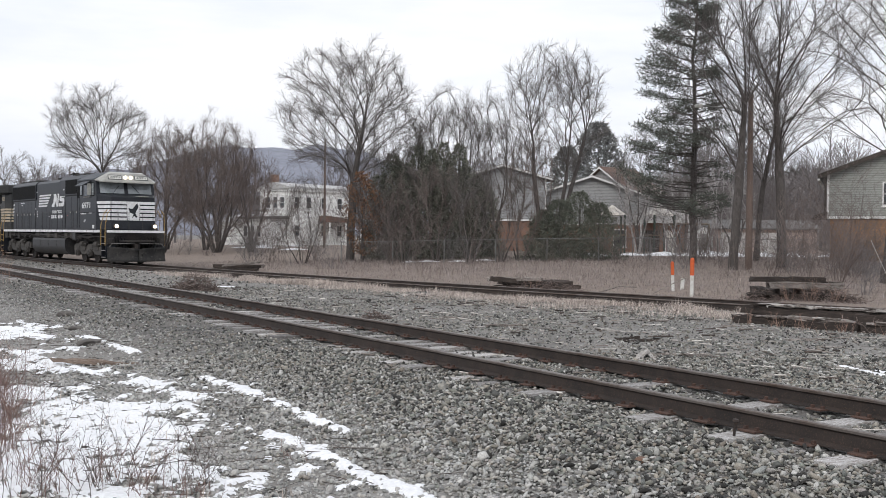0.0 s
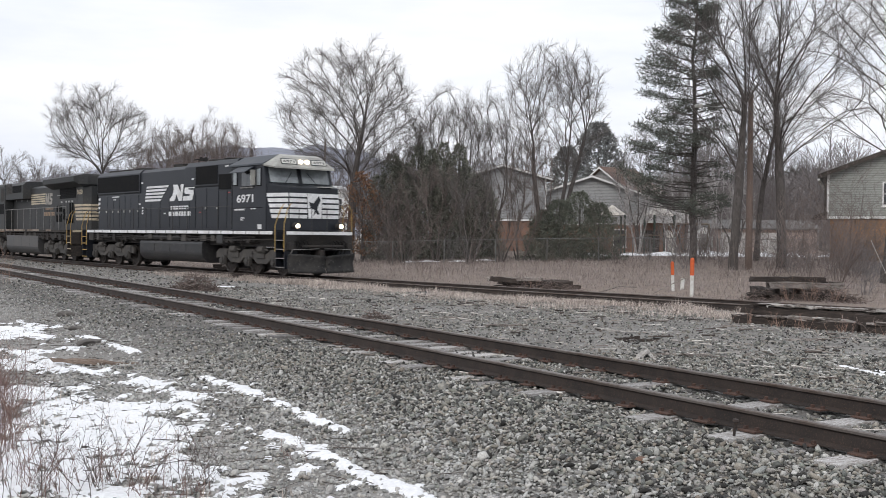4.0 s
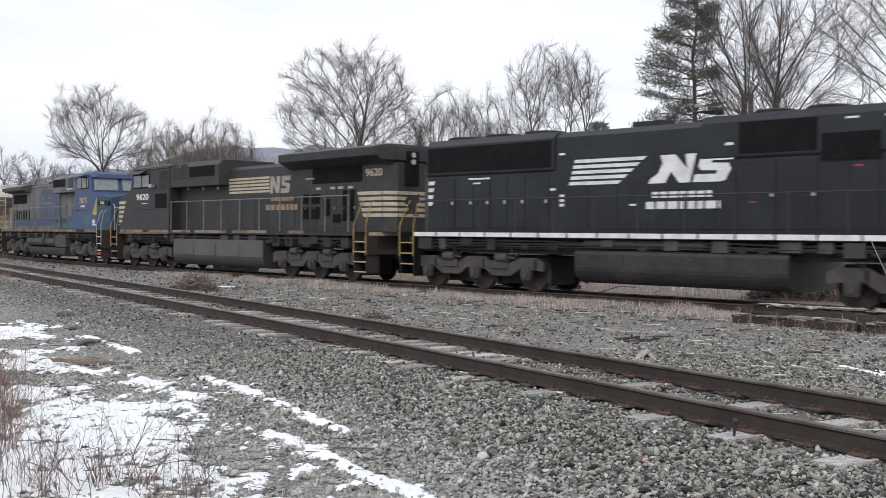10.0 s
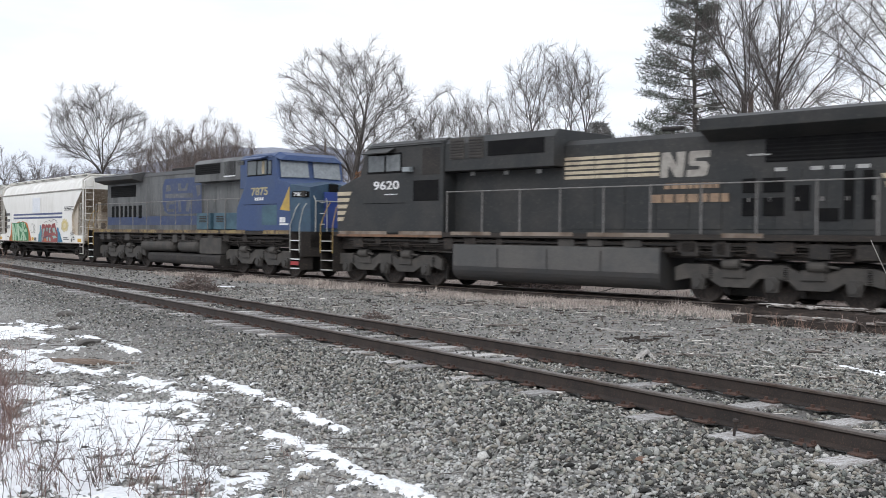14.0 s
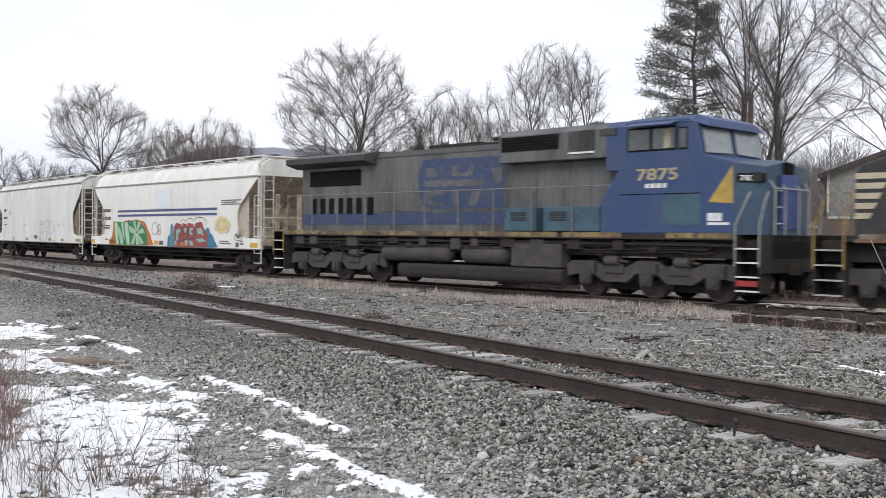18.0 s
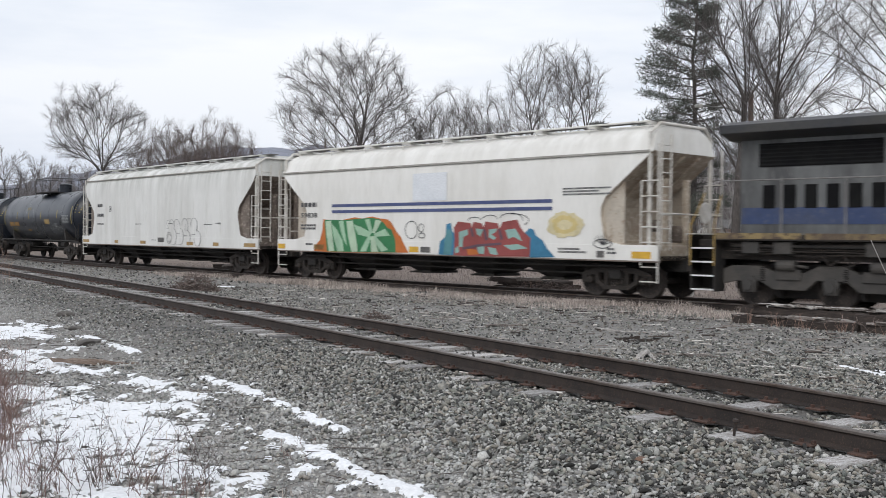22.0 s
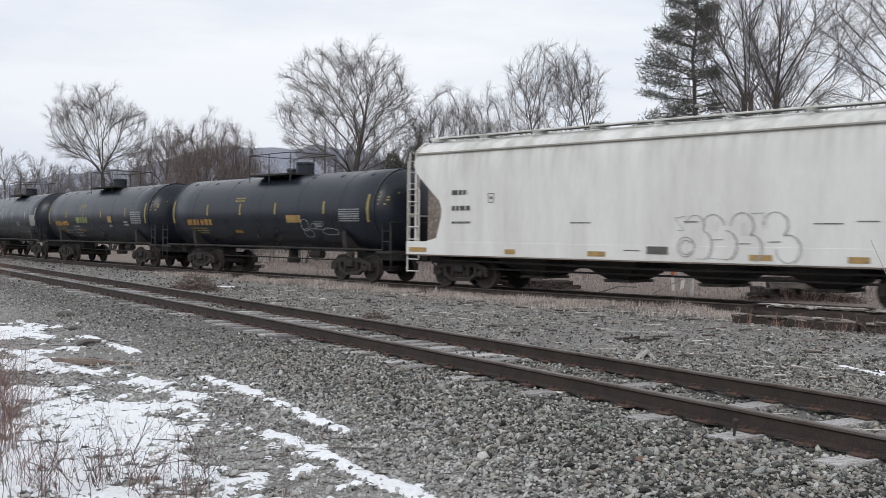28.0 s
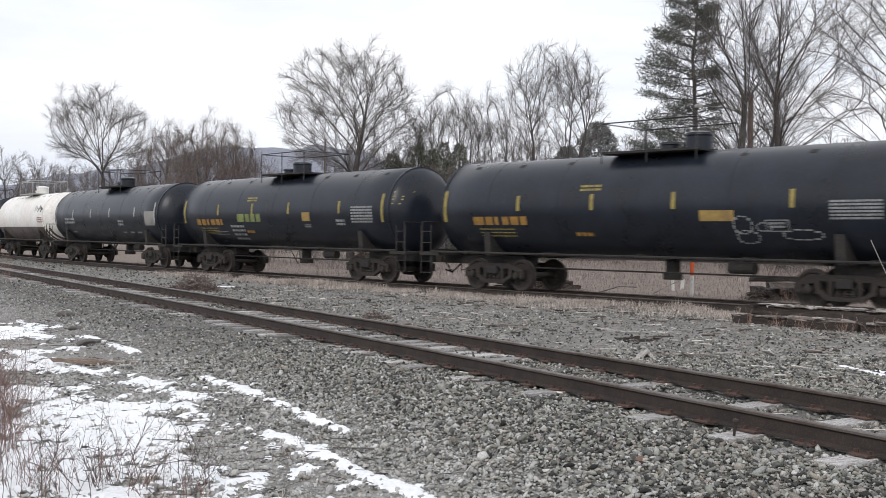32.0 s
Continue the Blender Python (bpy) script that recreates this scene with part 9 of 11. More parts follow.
def rake_boards(parent, w, eave, ridge, over, y, material):
    for s in (-1, 1):
        k = (ridge - eave) / (w / 2)
        xe, ze = s * (w / 2 + over), eave - over * k
        part("rake_board", prism(BM(), [(0, ridge + 0.12), (xe, ze + 0.12), (xe, ze - 0.04), (0, ridge - 0.04)], "y", y - over - 0.03, y - over), material, parent)


def white_house():
    root = thing("house", stand(-16.8, 112, 48), "white two-storey clapboard house with low roof and brick chimney", "house", "houses behind the tracks")
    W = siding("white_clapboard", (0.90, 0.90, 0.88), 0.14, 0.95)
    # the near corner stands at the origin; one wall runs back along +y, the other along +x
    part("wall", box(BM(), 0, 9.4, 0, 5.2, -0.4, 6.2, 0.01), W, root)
    part("roof", prism(BM(), [(-0.3, 6.2), (-0.3, 6.42), (2.6, 6.95), (5.5, 6.42), (5.5, 6.2)], "x", -0.35, 9.75), mat("white_flat_roof", (0.5, 0.5, 0.49), 0.7, 0, (0.4, 0.4, 0.4)), root)
    part("cornice", box(BM(), -0.2, 9.6, -0.2, 5.4, 5.95, 6.2, 0.02), WHITETRIM, root)
    part("chimney", box(BM(), 1.0, 1.7, 3.9, 4.6, 6.3, 7.9, 0.02), BRICK, root)
    for x in (1.0, 2.7, 4.9, 7.3):
        window(root, x, 4.1, 0.62, 1.2, 0.0, WHITETRIM)
    for x in (1.0, 4.9, 7.3):
        window(root, x, 1.0, 0.62, 1.2, 0.0, WHITETRIM)
    for y in (1.2, 2.4, 3.6):
        window(root, y, 4.1, 0.62, 1.2, 0.0, WHITETRIM, -90)
    for y in (1.0, 2.4, 4.0):
        window(root, y, 1.0, 0.62, 1.2, 0.0, WHITETRIM, -90)
    part("porch_roof", prism(BM(), [(4.2, 2.6), (9.4, 2.6), (9.4, 2.75), (4.2, 3.3)], "y", -1.8, 0.0), mat("rusty_porch_roof", (0.17, 0.10, 0.08), 0.8, 0, (0.12, 0.08, 0.065)), root)
    for x in (4.4, 6.8, 9.2):
        part("porch_post", box(BM(), x - 0.07, x + 0.07, -1.75, -1.61, -0.4, 2.62), WHITETRIM, root)
    wing = part("wing", box(BM(), -3.4, 0.0, 0.3, 4.2, -0.4, 2.9, 0.01), W, root)
    part("wing_roof", prism(BM(), [(-3.8, 2.85), (0.0, 2.85), (0.0, 3.2), (-3.8, 3.05)], "y", 0.1, 4.4), GREYROOF, wing)
    for y in (0.9, 2.0, 3.2):
        window(wing, y, 0.9, 0.6, 1.2, -3.4, WHITETRIM, -90)
    for y in (1.2, 2.9):
        part("basement_arch", prism(BM(), [(y - 0.5, -0.4), (y + 0.5, -0.4), (y + 0.5, 0.0), (y + 0.3, 0.25), (y - 0.3, 0.25), (y - 0.5, 0.0)], "x", -3.44, -3.40), DARKTRIM, wing)
    shed = part("back_wing", box(BM(), -3.2, -0.05, 4.25, 8.4, -0.4, 2.5, 0.01), W, root)
    part("back_wing_roof", prism(BM(), [(-3.5, 2.5), (-0.05, 2.5), (-0.05, 3.4), (-1.8, 3.1)], "y", 4.45, 8.7), mat("pale_metal_roof", (0.4, 0.41, 0.41), 0.6, 0.2, (0.33, 0.34, 0.34)), shed)


def split_house(name, label, m, w, d, base_h, top_h, ridge, wall_colour, roof_mat, windows, lower=(), brick=None):
    """Siding over a brick ground floor, gable towards the tracks."""
    root = thing(name, m, label, "house", "houses behind the tracks")
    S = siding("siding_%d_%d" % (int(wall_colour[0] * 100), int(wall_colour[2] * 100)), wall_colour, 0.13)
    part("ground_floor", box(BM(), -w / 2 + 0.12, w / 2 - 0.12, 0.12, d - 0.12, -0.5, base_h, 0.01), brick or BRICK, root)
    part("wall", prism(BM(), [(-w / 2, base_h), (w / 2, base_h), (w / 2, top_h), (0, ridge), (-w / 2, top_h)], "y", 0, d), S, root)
    part("roof", gable_roof(w, d, top_h, ridge, 0.5, 0.16), roof_mat, root)
    rake_boards(root, w, top_h, ridge, 0.5, 0.0, WHITETRIM)
    part("skirt_board", box(BM(), -w / 2 - 0.02, w / 2 + 0.02, -0.025, 0.0, base_h - 0.08, base_h + 0.06), WHITETRIM, root)
    for s in (-1, 1):
        part("gutter", box(BM(), s * (w / 2 + 0.5) - 0.06, s * (w / 2 + 0.5) + 0.06, -0.5, d + 0.5, top_h - 0.42, top_h - 0.30), WHITETRIM, root)
        part("corner_board", box(BM(), s * w / 2 - 0.06, s * w / 2 + 0.06, -0.03, 0.0, base_h, top_h), WHITETRIM, root)
    for x, z, ww, hh in windows:
        window(root, x, z, ww, hh, 0.0, WHITETRIM)
    for x, z, ww, hh in lower:
        window(root, x, z, ww, hh, 0.12, WHITETRIM)
    return root


white_house()
split_house("house", "grey-sided house over red brick ground floor with white rakes", stand(4.95, 86, 0), 7.2, 9.0, 2.6, 6.1, 7.1, (0.40, 0.41, 0.42), GREYROOF, [], [(-2.2, 0.6, 1.0, 1.1)])
h3 = split_house("house", "pale grey house with a wide low gable and white rakes", stand(12.9, 90, 0), 8.4, 7.0, 2.4, 5.1, 6.5, (0.42, 0.43, 0.43), mat("pale_grey_shingles", (0.36, 0.37, 0.36), 0.9, 0, (0.29, 0.30, 0.29), None, 1.0, 9.0, 0.3), [], [(2.6, 0.5, 1.0, 1.4)])
wing = part("side_wing", box(BM(), 4.2, 8.6, 0.6, 6.0, -0.4, 2.6, 0.01), BRICK, h3)
part("wing_door", box(BM(), 5.0, 6.2, 0.55, 0.6, -0.3, 1.9, 0.01), DARKTRIM, wing)
part("porch_roof", prism(BM(), [(-0.9, 2.55), (0.6, 3.7), (6.2, 3.7), (6.2, 2.55)], "x", 4.0, 8.9), mat("white_porch_roof", (0.44, 0.43, 0.41), 0.8, 0, (0.36, 0.35, 0.34), None, 1.0, 9.0, 0.2), wing)
for x in (4.3, 6.4, 8.5):
    part("porch_post", box(BM(), x - 0.07, x + 0.07, -0.75, -0.61, -0.4, 2.62), WHITETRIM, wing)
split_house("house", "tall house with red-brown shingle roof and white gable trim", stand(15.0, 97, -52), 7.0, 4.0, 2.4, 5.55, 7.75, (0.38, 0.37, 0.36), REDROOF, [], [])
ORANGEBRICK = mat("orange_brown_brick", (0.33, 0.195, 0.115), 0.85, 0, (0.25, 0.15, 0.09), (0.36, 0.26, 0.19), 1.2, 9.0, 0.2)
h4 = split_house("house", "green-grey lap-sided house over orange-brown brick, dark eaves", stand(26.1, 56.3, -22), 9.4, 10.0, 2.5, 4.95, 6.75, (0.36, 0.372, 0.345), GREYROOF, [(-1.2, 3.2, 1.2, 1.2)], [], ORANGEBRICK)
part("eave_board", prism(BM(), [(-5.25, 4.65), (0, 6.65), (0, 6.89), (-5.25, 4.89)], "y", -0.56, -0.53), DARKTRIM, h4)
part("side_awning", prism(BM(), [(-5.6, 2.35), (-4.7, 2.35), (-4.7, 2.85), (-5.4, 2.6)], "y", 0.1, 1.6), DARKTRIM, h4)
part("downspout", tube(BM(), [(-4.85, -0.08, 4.5), (-4.85, -0.08, 2.7)], 0.05, 6), DARKTRIM, h4)
garage = thing("garage", stand(30.5, 92, 0), "low garage of pinkish brick with white doors", "garage")
part("wall", box(BM(), -9, 3, 0, 6, -0.4, 2.1, 0.02), mat("pinkish_pale_brick", (0.45, 0.35, 0.31), 0.85, 0, (0.35, 0.27, 0.24), (0.50, 0.43, 0.39), 1.2, 9.0, 0.2), garage)
part("roof", prism(BM(), [(-0.4, 2.1), (6.4, 2.1), (6.4, 2.2), (3.0, 3.0), (-0.4, 2.2)], "x", -9.4, 3.4), GREYROOF, garage)
for x in (-7.6, -4.4, -1.2):
    part("garage_door", box(BM(), x - 1.2, x + 1.2, -0.04, 0.0, -0.3, 1.8, 0.01), mat("white_garage_door", (0.70, 0.68, 0.66), 0.7, 0, (0.58, 0.56, 0.54)), garage)

shed = thing("garden_shed", stand(20.3, 80.0, 0), "small white garden shed behind the play yard", "shed")
part("wall", prism(BM(), [(-0.75, -0.3), (0.75, -0.3), (0.75, 1.7), (0, 2.15), (-0.75, 1.7)], "y", 0, 1.8), WHITETRIM, shed)
part("roof", gable_roof(1.5, 1.8, 1.7, 2.15, 0.1, 0.05), GREYROOF, shed)
part("door", box(BM(), -0.32, 0.32, -0.03, 0.0, -0.2, 1.55, 0.01), LIGHTGREY, shed)
# ---------------------------------------------------------------- playground, fence, poles
WEATHERWOOD = mat("weathered_play_timber", (0.20, 0.165, 0.13), 0.85, 0, (0.14, 0.115, 0.095), None, 2.0, 20.0, 0.3, stretch=(1, 1, 0.2))


PLAYGREEN = mat("dark_green_play_posts", (0.045, 0.075, 0.06), 0.6, 0, (0.035, 0.055, 0.045), None, 2.0)


def play_tower(m, label, roof_h, slide):
    root = thing("play_tower", m, label, "playground")
    for x in (-0.8, 0.8):
        for y in (-0.8, 0.8):
            part("post", box(BM(), x - 0.06, x + 0.06, y - 0.06, y + 0.06, -0.2, 2.9), PLAYGREEN, root)
    part("deck", box(BM(), -0.9, 0.9, -0.9, 0.9, 1.35, 1.45), WEATHERWOOD, root)
    r = BM()
    top = r.verts.new((0, 0, 2.9 + roof_h))
    ring = [r.verts.new((1.12 * math.cos(a), 1.12 * math.sin(a), 2.85)) for a in (math.pi / 8 + math.pi / 4 * i for i in range(8))]
    for i in range(8):
        r.faces.new((ring[i], ring[(i + 1) % 8], top))
    r.faces.new(ring[::-1])
    part("roof", r, mat("pale_tan_play_roof", (0.62, 0.59, 0.54), 0.7, 0, (0.52, 0.49, 0.44), None, 2.0), root)
    for i in range(7):
        x = -0.75 + 0.25 * i
        part("baluster", box(BM(), x - 0.03, x + 0.03, -0.86, -0.82, 1.45, 2.1), WEATHERWOOD, root)
    part("top_rail", box(BM(), -0.8, 0.8, -0.88, -0.80, 2.1, 2.18), WEATHERWOOD, root)
    lad = part("ladder", tube(tube(BM(), [(-0.95, -0.4, 0), (-0.85, -0.4, 1.5)], 0.03), [(-0.95, 0.1, 0), (-0.85, 0.1, 1.5)], 0.03), WEATHERWOOD, root)
    for z in (0.35, 0.7, 1.05):
        part("rung", tube(BM(), [(-0.93, -0.4, z), (-0.93, 0.1, z)], 0.02), WEATHERWOOD, lad)
    if slide:
        b = BM()
        pts = [(0.2, -0.9, 1.5), (0.1, -1.5, 1.25), (-0.1, -2.4, 0.55), (-0.3, -3.0, 0.2), (-0.4, -3.5, 0.15)]
        tube(b, pts, 0.3, 12)
        part("slide", b, mat("pale_plastic_slide", (0.56, 0.53, 0.47), 0.5, 0, (0.48, 0.45, 0.40)), root)
    return root


play_tower(stand(12.5, 76), "wooden play tower with a pale pointed roof", 0.75, False)
play_tower(stand(16.0, 76, 15), "wooden play tower with pale roof and tube slide", 0.9, True)
swing = thing("swing_frame", stand(18.2, 76.5), "timber swing frame beside the play tower", "playground")
part("beam", tube(BM(), [(-1.6, 0, 2.3), (1.6, 0, 2.3)], 0.07, 8), WEATHERWOOD, swing)
for x in (-1.6, 1.6):
    for y in (-0.9, 0.9):
        part("leg", tube(BM(), [(x, y, -0.1), (x, 0, 2.3)], 0.05, 6), WEATHERWOOD, swing)
for x in (-0.7, 0.5):
    for dx in (-0.2, 0.2):
        part("chain", tube(BM(), [(x + dx, 0, 2.3), (x + dx, 0, 0.55)], 0.012, 5), GREYRAIL, swing)
    part("seat", box(BM(), x - 0.24, x + 0.24, -0.09, 0.09, 0.5, 0.54), GRILLE, swing)

GALV = mat("galvanised_fence_steel", (0.20, 0.205, 0.20), 0.6, 0.3, (0.15, 0.15, 0.148), None, 3.0, 20.0, 0.0)


def chain_fence(x0, x1, y, h):
    root = thing("chain_link_fence", Matrix.Identity(4), "grey chain-link fence along the back yards", "fence")
    n = int((x1 - x0) / 2.6)
    zs = []
    for i in range(n + 1):
        x = x0 + (x1 - x0) * i / n
        z = float(terrain(x, y))
        zs.append((x, z))
        part("post", cyl(BM(), (x, y, z - 0.2), (x, y, z + h + 0.04), 0.032, 8), GALV, root)
    part("top_rail", tube(BM(), [(x, y, z + h) for x, z in zs], 0.022, 6), GALV, root)
    segs = []
    step = 0.16
    k = int((x1 - x0) / step)
    for i in range(k):
        x = x0 + i * step
        z = float(terrain(x, y))
        for s in (-1, 1):
            segs.append((Vector((x, y, z + 0.05)), Vector((x + s * h * 0.8, y, z + h)), 0.0035, 0.0035))
    v, f = sticks_mesh(segs, 3)
    tagged(fast_mesh("wire_mesh", v, f, GALV, root), kind="stuff")


chain_fence(-6.0, 12.2, 60.5, 1.35)
chain_fence(12.2, 34.0, 66.0, 1.2)


def pole(m, h, arm, label, r=0.18):
    root = thing("utility_pole", m, label, "utility pole", "utility poles")
    part("post", cyl(BM(), (0, 0, -0.3), (0, 0, h), r, 12, r * 0.64), mat("weathered_pole_timber", (0.16, 0.118, 0.10), 0.9, 0, (0.115, 0.086, 0.073), None, 1.0, 14.0, 0.3, stretch=(1, 1, 0.2)), root)
    a = part("lamp_arm", tube(BM(), [(0, 0, h - 1.1), (arm * 0.5, -0.3, h - 0.68), (arm, -0.5, h - 0.62)], 0.04, 6), GALV, root)
    part("lamp_head", box(BM(), min(arm, arm * 1.14), max(arm, arm * 1.14), -0.62, -0.38, h - 0.70, h - 0.56, 0.04), LIGHTGREY, a)
    return root


pole(stand(-11.0, 95), 10.1, -1.9, "slim brown utility pole with a street lamp arm", 0.125)
pole(stand(14.9, 50), 8.5, -2.5, "reddish-brown utility pole with a street lamp arm")

# far ridge, with the haze of distance put into its blue-grey colour
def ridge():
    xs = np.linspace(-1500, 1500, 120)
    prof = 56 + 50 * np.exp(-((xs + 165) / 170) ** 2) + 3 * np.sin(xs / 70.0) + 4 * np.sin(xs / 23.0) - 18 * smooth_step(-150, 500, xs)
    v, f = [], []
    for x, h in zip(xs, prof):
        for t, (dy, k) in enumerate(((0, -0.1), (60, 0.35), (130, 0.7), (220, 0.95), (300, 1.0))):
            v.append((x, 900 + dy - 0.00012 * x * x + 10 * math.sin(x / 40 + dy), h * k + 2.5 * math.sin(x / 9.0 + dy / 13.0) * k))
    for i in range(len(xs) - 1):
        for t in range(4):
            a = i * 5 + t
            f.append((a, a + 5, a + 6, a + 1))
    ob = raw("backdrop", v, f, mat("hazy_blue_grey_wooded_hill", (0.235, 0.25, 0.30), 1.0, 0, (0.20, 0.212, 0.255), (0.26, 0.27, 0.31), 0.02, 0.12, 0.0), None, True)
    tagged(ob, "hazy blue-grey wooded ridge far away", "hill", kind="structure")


ridge()


def wooded_slope():
    """A far slope closed by bare woods, seen as one rough grey-brown mass with a ragged top."""
    rg = np.random.RandomState(81)
    nx, nz = 260, 12
    xs = np.linspace(18, 150, nx)
    tops = 9.5 + 5.0 * smooth_step(22, 60, xs) + 0.9 * np.sin(xs / 5.1) + 0.6 * np.sin(xs / 1.9 + 1.0) + rg.normal(size=nx) * 0.45
    v, f = [], []
    for i in range(nx):
        for j in range(nz):
            k = j / (nz - 1)
            v.append((xs[i] + rg.normal() * 0.3, 176 + 26 * k + rg.normal() * 0.9, 0.5 + (tops[i] - 0.5) * k ** 0.8))
    for i in range(nx - 1):
        for j in range(nz - 1):
            a = i * nz + j
            f.append((a, a + nz, a + nz + 1, a + 1))
    # the woods' grey-brown is lightened by painted-in haze
    ob = raw("backdrop", v, f, mat("far_bare_woods_mass", (0.215, 0.20, 0.20), 1.0, 0, (0.165, 0.153, 0.153), (0.26, 0.25, 0.25), 0.12, 1.4, 0.0, stretch=(1.6, 1, 0.25)))
    tagged(ob, "hazy grey-brown slope of dense bare woods", "woods", kind="structure")


wooded_slope()


# ---------------------------------------------------------------- old ties, stakes, brush and debris beside the tracks
def old_tie(m, length, w, h, group, material, seed):
    """A cracked, worn timber with split ends."""
    rnd = random.Random(seed)
    b = BM()
    nx = 9
    bow, twist = rnd.gauss(0, 0.02), rnd.gauss(0, 0.06)
    rings = []
    for i in range(nx + 1):
        x = -length / 2 + length * i / nx
        k = 1 - (0.08 if i in (0, nx) else 0) * rnd.random()
        ring = []
        for sy, sz in ((-1, 0), (1, 0), (1, 1), (0.3, 1), (0.1, 0.86), (-0.25, 1), (-1, 1)):
            u = 2.0 * i / nx - 1
            ring.append(b.verts.new((x + (rnd.gauss(0, 0.05) if i in (0, nx) else 0), sy * w / 2 * k + bow * (1 - u * u) + rnd.gauss(0, 0.012), sz * h * k + twist * u * sy * w * 0.5 + rnd.gauss(0, 0.010) - (abs(rnd.gauss(0, 0.03)) if sz and rnd.random() < 0.22 else 0))))
        rings.append(ring)
    n = len(rings[0])
    for p, q in zip(rings[:-1], rings[1:]):
        for i in range(n):
            b.faces.new((p[i], p[(i + 1) % n], q[(i + 1) % n], q[i]))
    b.faces.new(rings[0][::-1]), b.faces.new(rings[-1])
    ob = link_mesh("railroad_tie", b, material)
    ob.matrix_world = m
    return tagged(ob, "old dark creosoted railroad tie with splintered pale edges", "railroad tie", group)


OLDTIE = mat("rotted_dark_tie_wood", (0.034, 0.027, 0.024), 0.95, 0, (0.062, 0.048, 0.041), (0.20, 0.165, 0.14), 3.0, 22.0, 0.9, 0.02, stretch=(1, 7, 7), obj=0.35, speck=(0.64, 0.8))
GREYTIE = mat("bleached_grey_tie_wood", (0.28, 0.25, 0.23), 0.95, 0, (0.12, 0.10, 0.088), (0.46, 0.435, 0.41), 3.0, 22.0, 0.9, 0.02, stretch=(1, 7, 7), obj=0.3)

SPLINTER = mat("bleached_splintered_wood", (0.46, 0.44, 0.42), 0.9, 0, (0.32, 0.30, 0.28), None, 4.0, 25.0, 0.5, 0.006, stretch=(1, 6, 6))
pr = random.Random(88)


def lay(x, y, z, turn, length, w, h, group, material, tilt=0.0):
    return old_tie(pose(x, y, z, 0, tilt, turn), length, w, h, group, material, pr.randrange(10000))


g = "ties piled in front of the far track"
z0 = -0.19
for k, (dx, dy, dz, ln, turn, mt) in enumerate(((0.0, 0.0, 0.0, 2.6, -41, OLDTIE), (0.25, 0.3, 0.0, 2.6, -40, OLDTIE), (0.45, 0.62, 0.0, 2.6, -42, OLDTIE), (2.0, -1.75, 0.0, 2.6, -41, OLDTIE), (2.2, -1.4, 0.0, 2.6, -39, OLDTIE),
                                               (0.30, 0.42, 0.20, 2.6, -43, OLDTIE), (0.62, 0.62, 0.21, 2.5, -38, OLDTIE), (2.15, -1.25, 0.20, 2.6, -40, OLDTIE), (2.4, -1.0, 0.20, 2.6, -43, OLDTIE))):
    lay(7.15 + dx, 20.85 + dy, z0 + dz, turn + pr.uniform(-2, 2), ln, pr.uniform(0.21, 0.25), pr.uniform(0.17, 0.2), g, mt, pr.uniform(-0.6, 0.6))
for dx, dy, dz, ln, turn in ((0.6, 0.42, 0.39, 2.0, -40), (2.3, -1.15, 0.39, 2.3, -41)):
    lay(7.15 + dx, 20.85 + dy, z0 + dz, turn, ln, 0.13, 0.05, g, OLDTIE)


def splinters(x, y, z, turn, length, w, count):
    """Narrow broken slivers lying along the top of a tie."""
    c, sn = math.cos(radians(turn)), math.sin(radians(turn))
    for _ in range(count):
        L = length * pr.uniform(0.15, 0.75)
        u, v = pr.uniform(-0.5, 0.5) * (length - L), pr.uniform(-0.5, 0.5) * w
        h = pr.uniform(0.012, 0.035)
        ob = old_tie(pose(x + u * c - v * sn, y + u * sn + v * c, z - 0.006, 0, pr.uniform(-1.0, 1.0), turn + pr.uniform(-4, 4)), L, pr.uniform(0.02, 0.06), h, "", pr.choice((GREYTIE, SPLINTER, GREYTIE, OLDTIE)), pr.randrange(10000))
        ob.name = "wood_splinter"
        tagged(ob, "pale broken splinter lying on old ties", "wood scrap", "splinters on the tie pile")


for x, y, z, ln in ((7.15, 20.85, z0 + 0.19, 2.5), (9.15, 19.1, z0 + 0.19, 2.5), (7.55, 21.2, z0 + 0.39, 2.4), (9.35, 19.6, z0 + 0.39, 2.4)):
    lay(x, y, z - 0.004, -41 + pr.uniform(-1, 1), ln * 0.96, 0.2, 0.022, "ties piled in front of the far track", GREYTIE)
    splinters(x, y, z + 0.02, -41, ln, 0.26, 12)
g = "ties stacked beyond the far track"
zb = float(terrain(11.2, 32.8))
for i in range(4):
    lay(11.25, 32.3 + 0.36 * i, zb, -6 + pr.uniform(-3, 3), 2.5, 0.23, 0.19, g, OLDTIE)
for i in range(4):
    lay(10.2 + 0.62 * i, 32.85, zb + 0.19, 84 + pr.uniform(-5, 5), 2.0, 0.23, 0.19, g, OLDTIE)
for i in range(3):
    lay(11.45 + 0.1 * i, 32.3 + 0.42 * i, zb + 0.38, -7 + pr.uniform(-4, 4), 2.2, 0.23, 0.19, g, GREYTIE if i == 0 else OLDTIE)
lay(11.0, 32.6, zb + 0.57, -5, 2.3, 0.24, 0.16, g, OLDTIE)
lay(10.0, 32.4, zb, 30, 0.9, 0.23, 0.19, g, OLDTIE)
lay(12.15, 31.9, zb, -30, 1.3, 0.2, 0.16, g, OLDTIE)
g = "rotted ties in weeds beyond the far track"
zc = float(terrain(3.4, 37.2))
for i in range(6):
    lay(3.4 + pr.uniform(-0.5, 0.6), 36.9 + 0.3 * i, zc + 0.17 * (i % 2), -8 + pr.uniform(-9, 9), 2.5, 0.22, 0.18, g, OLDTIE)
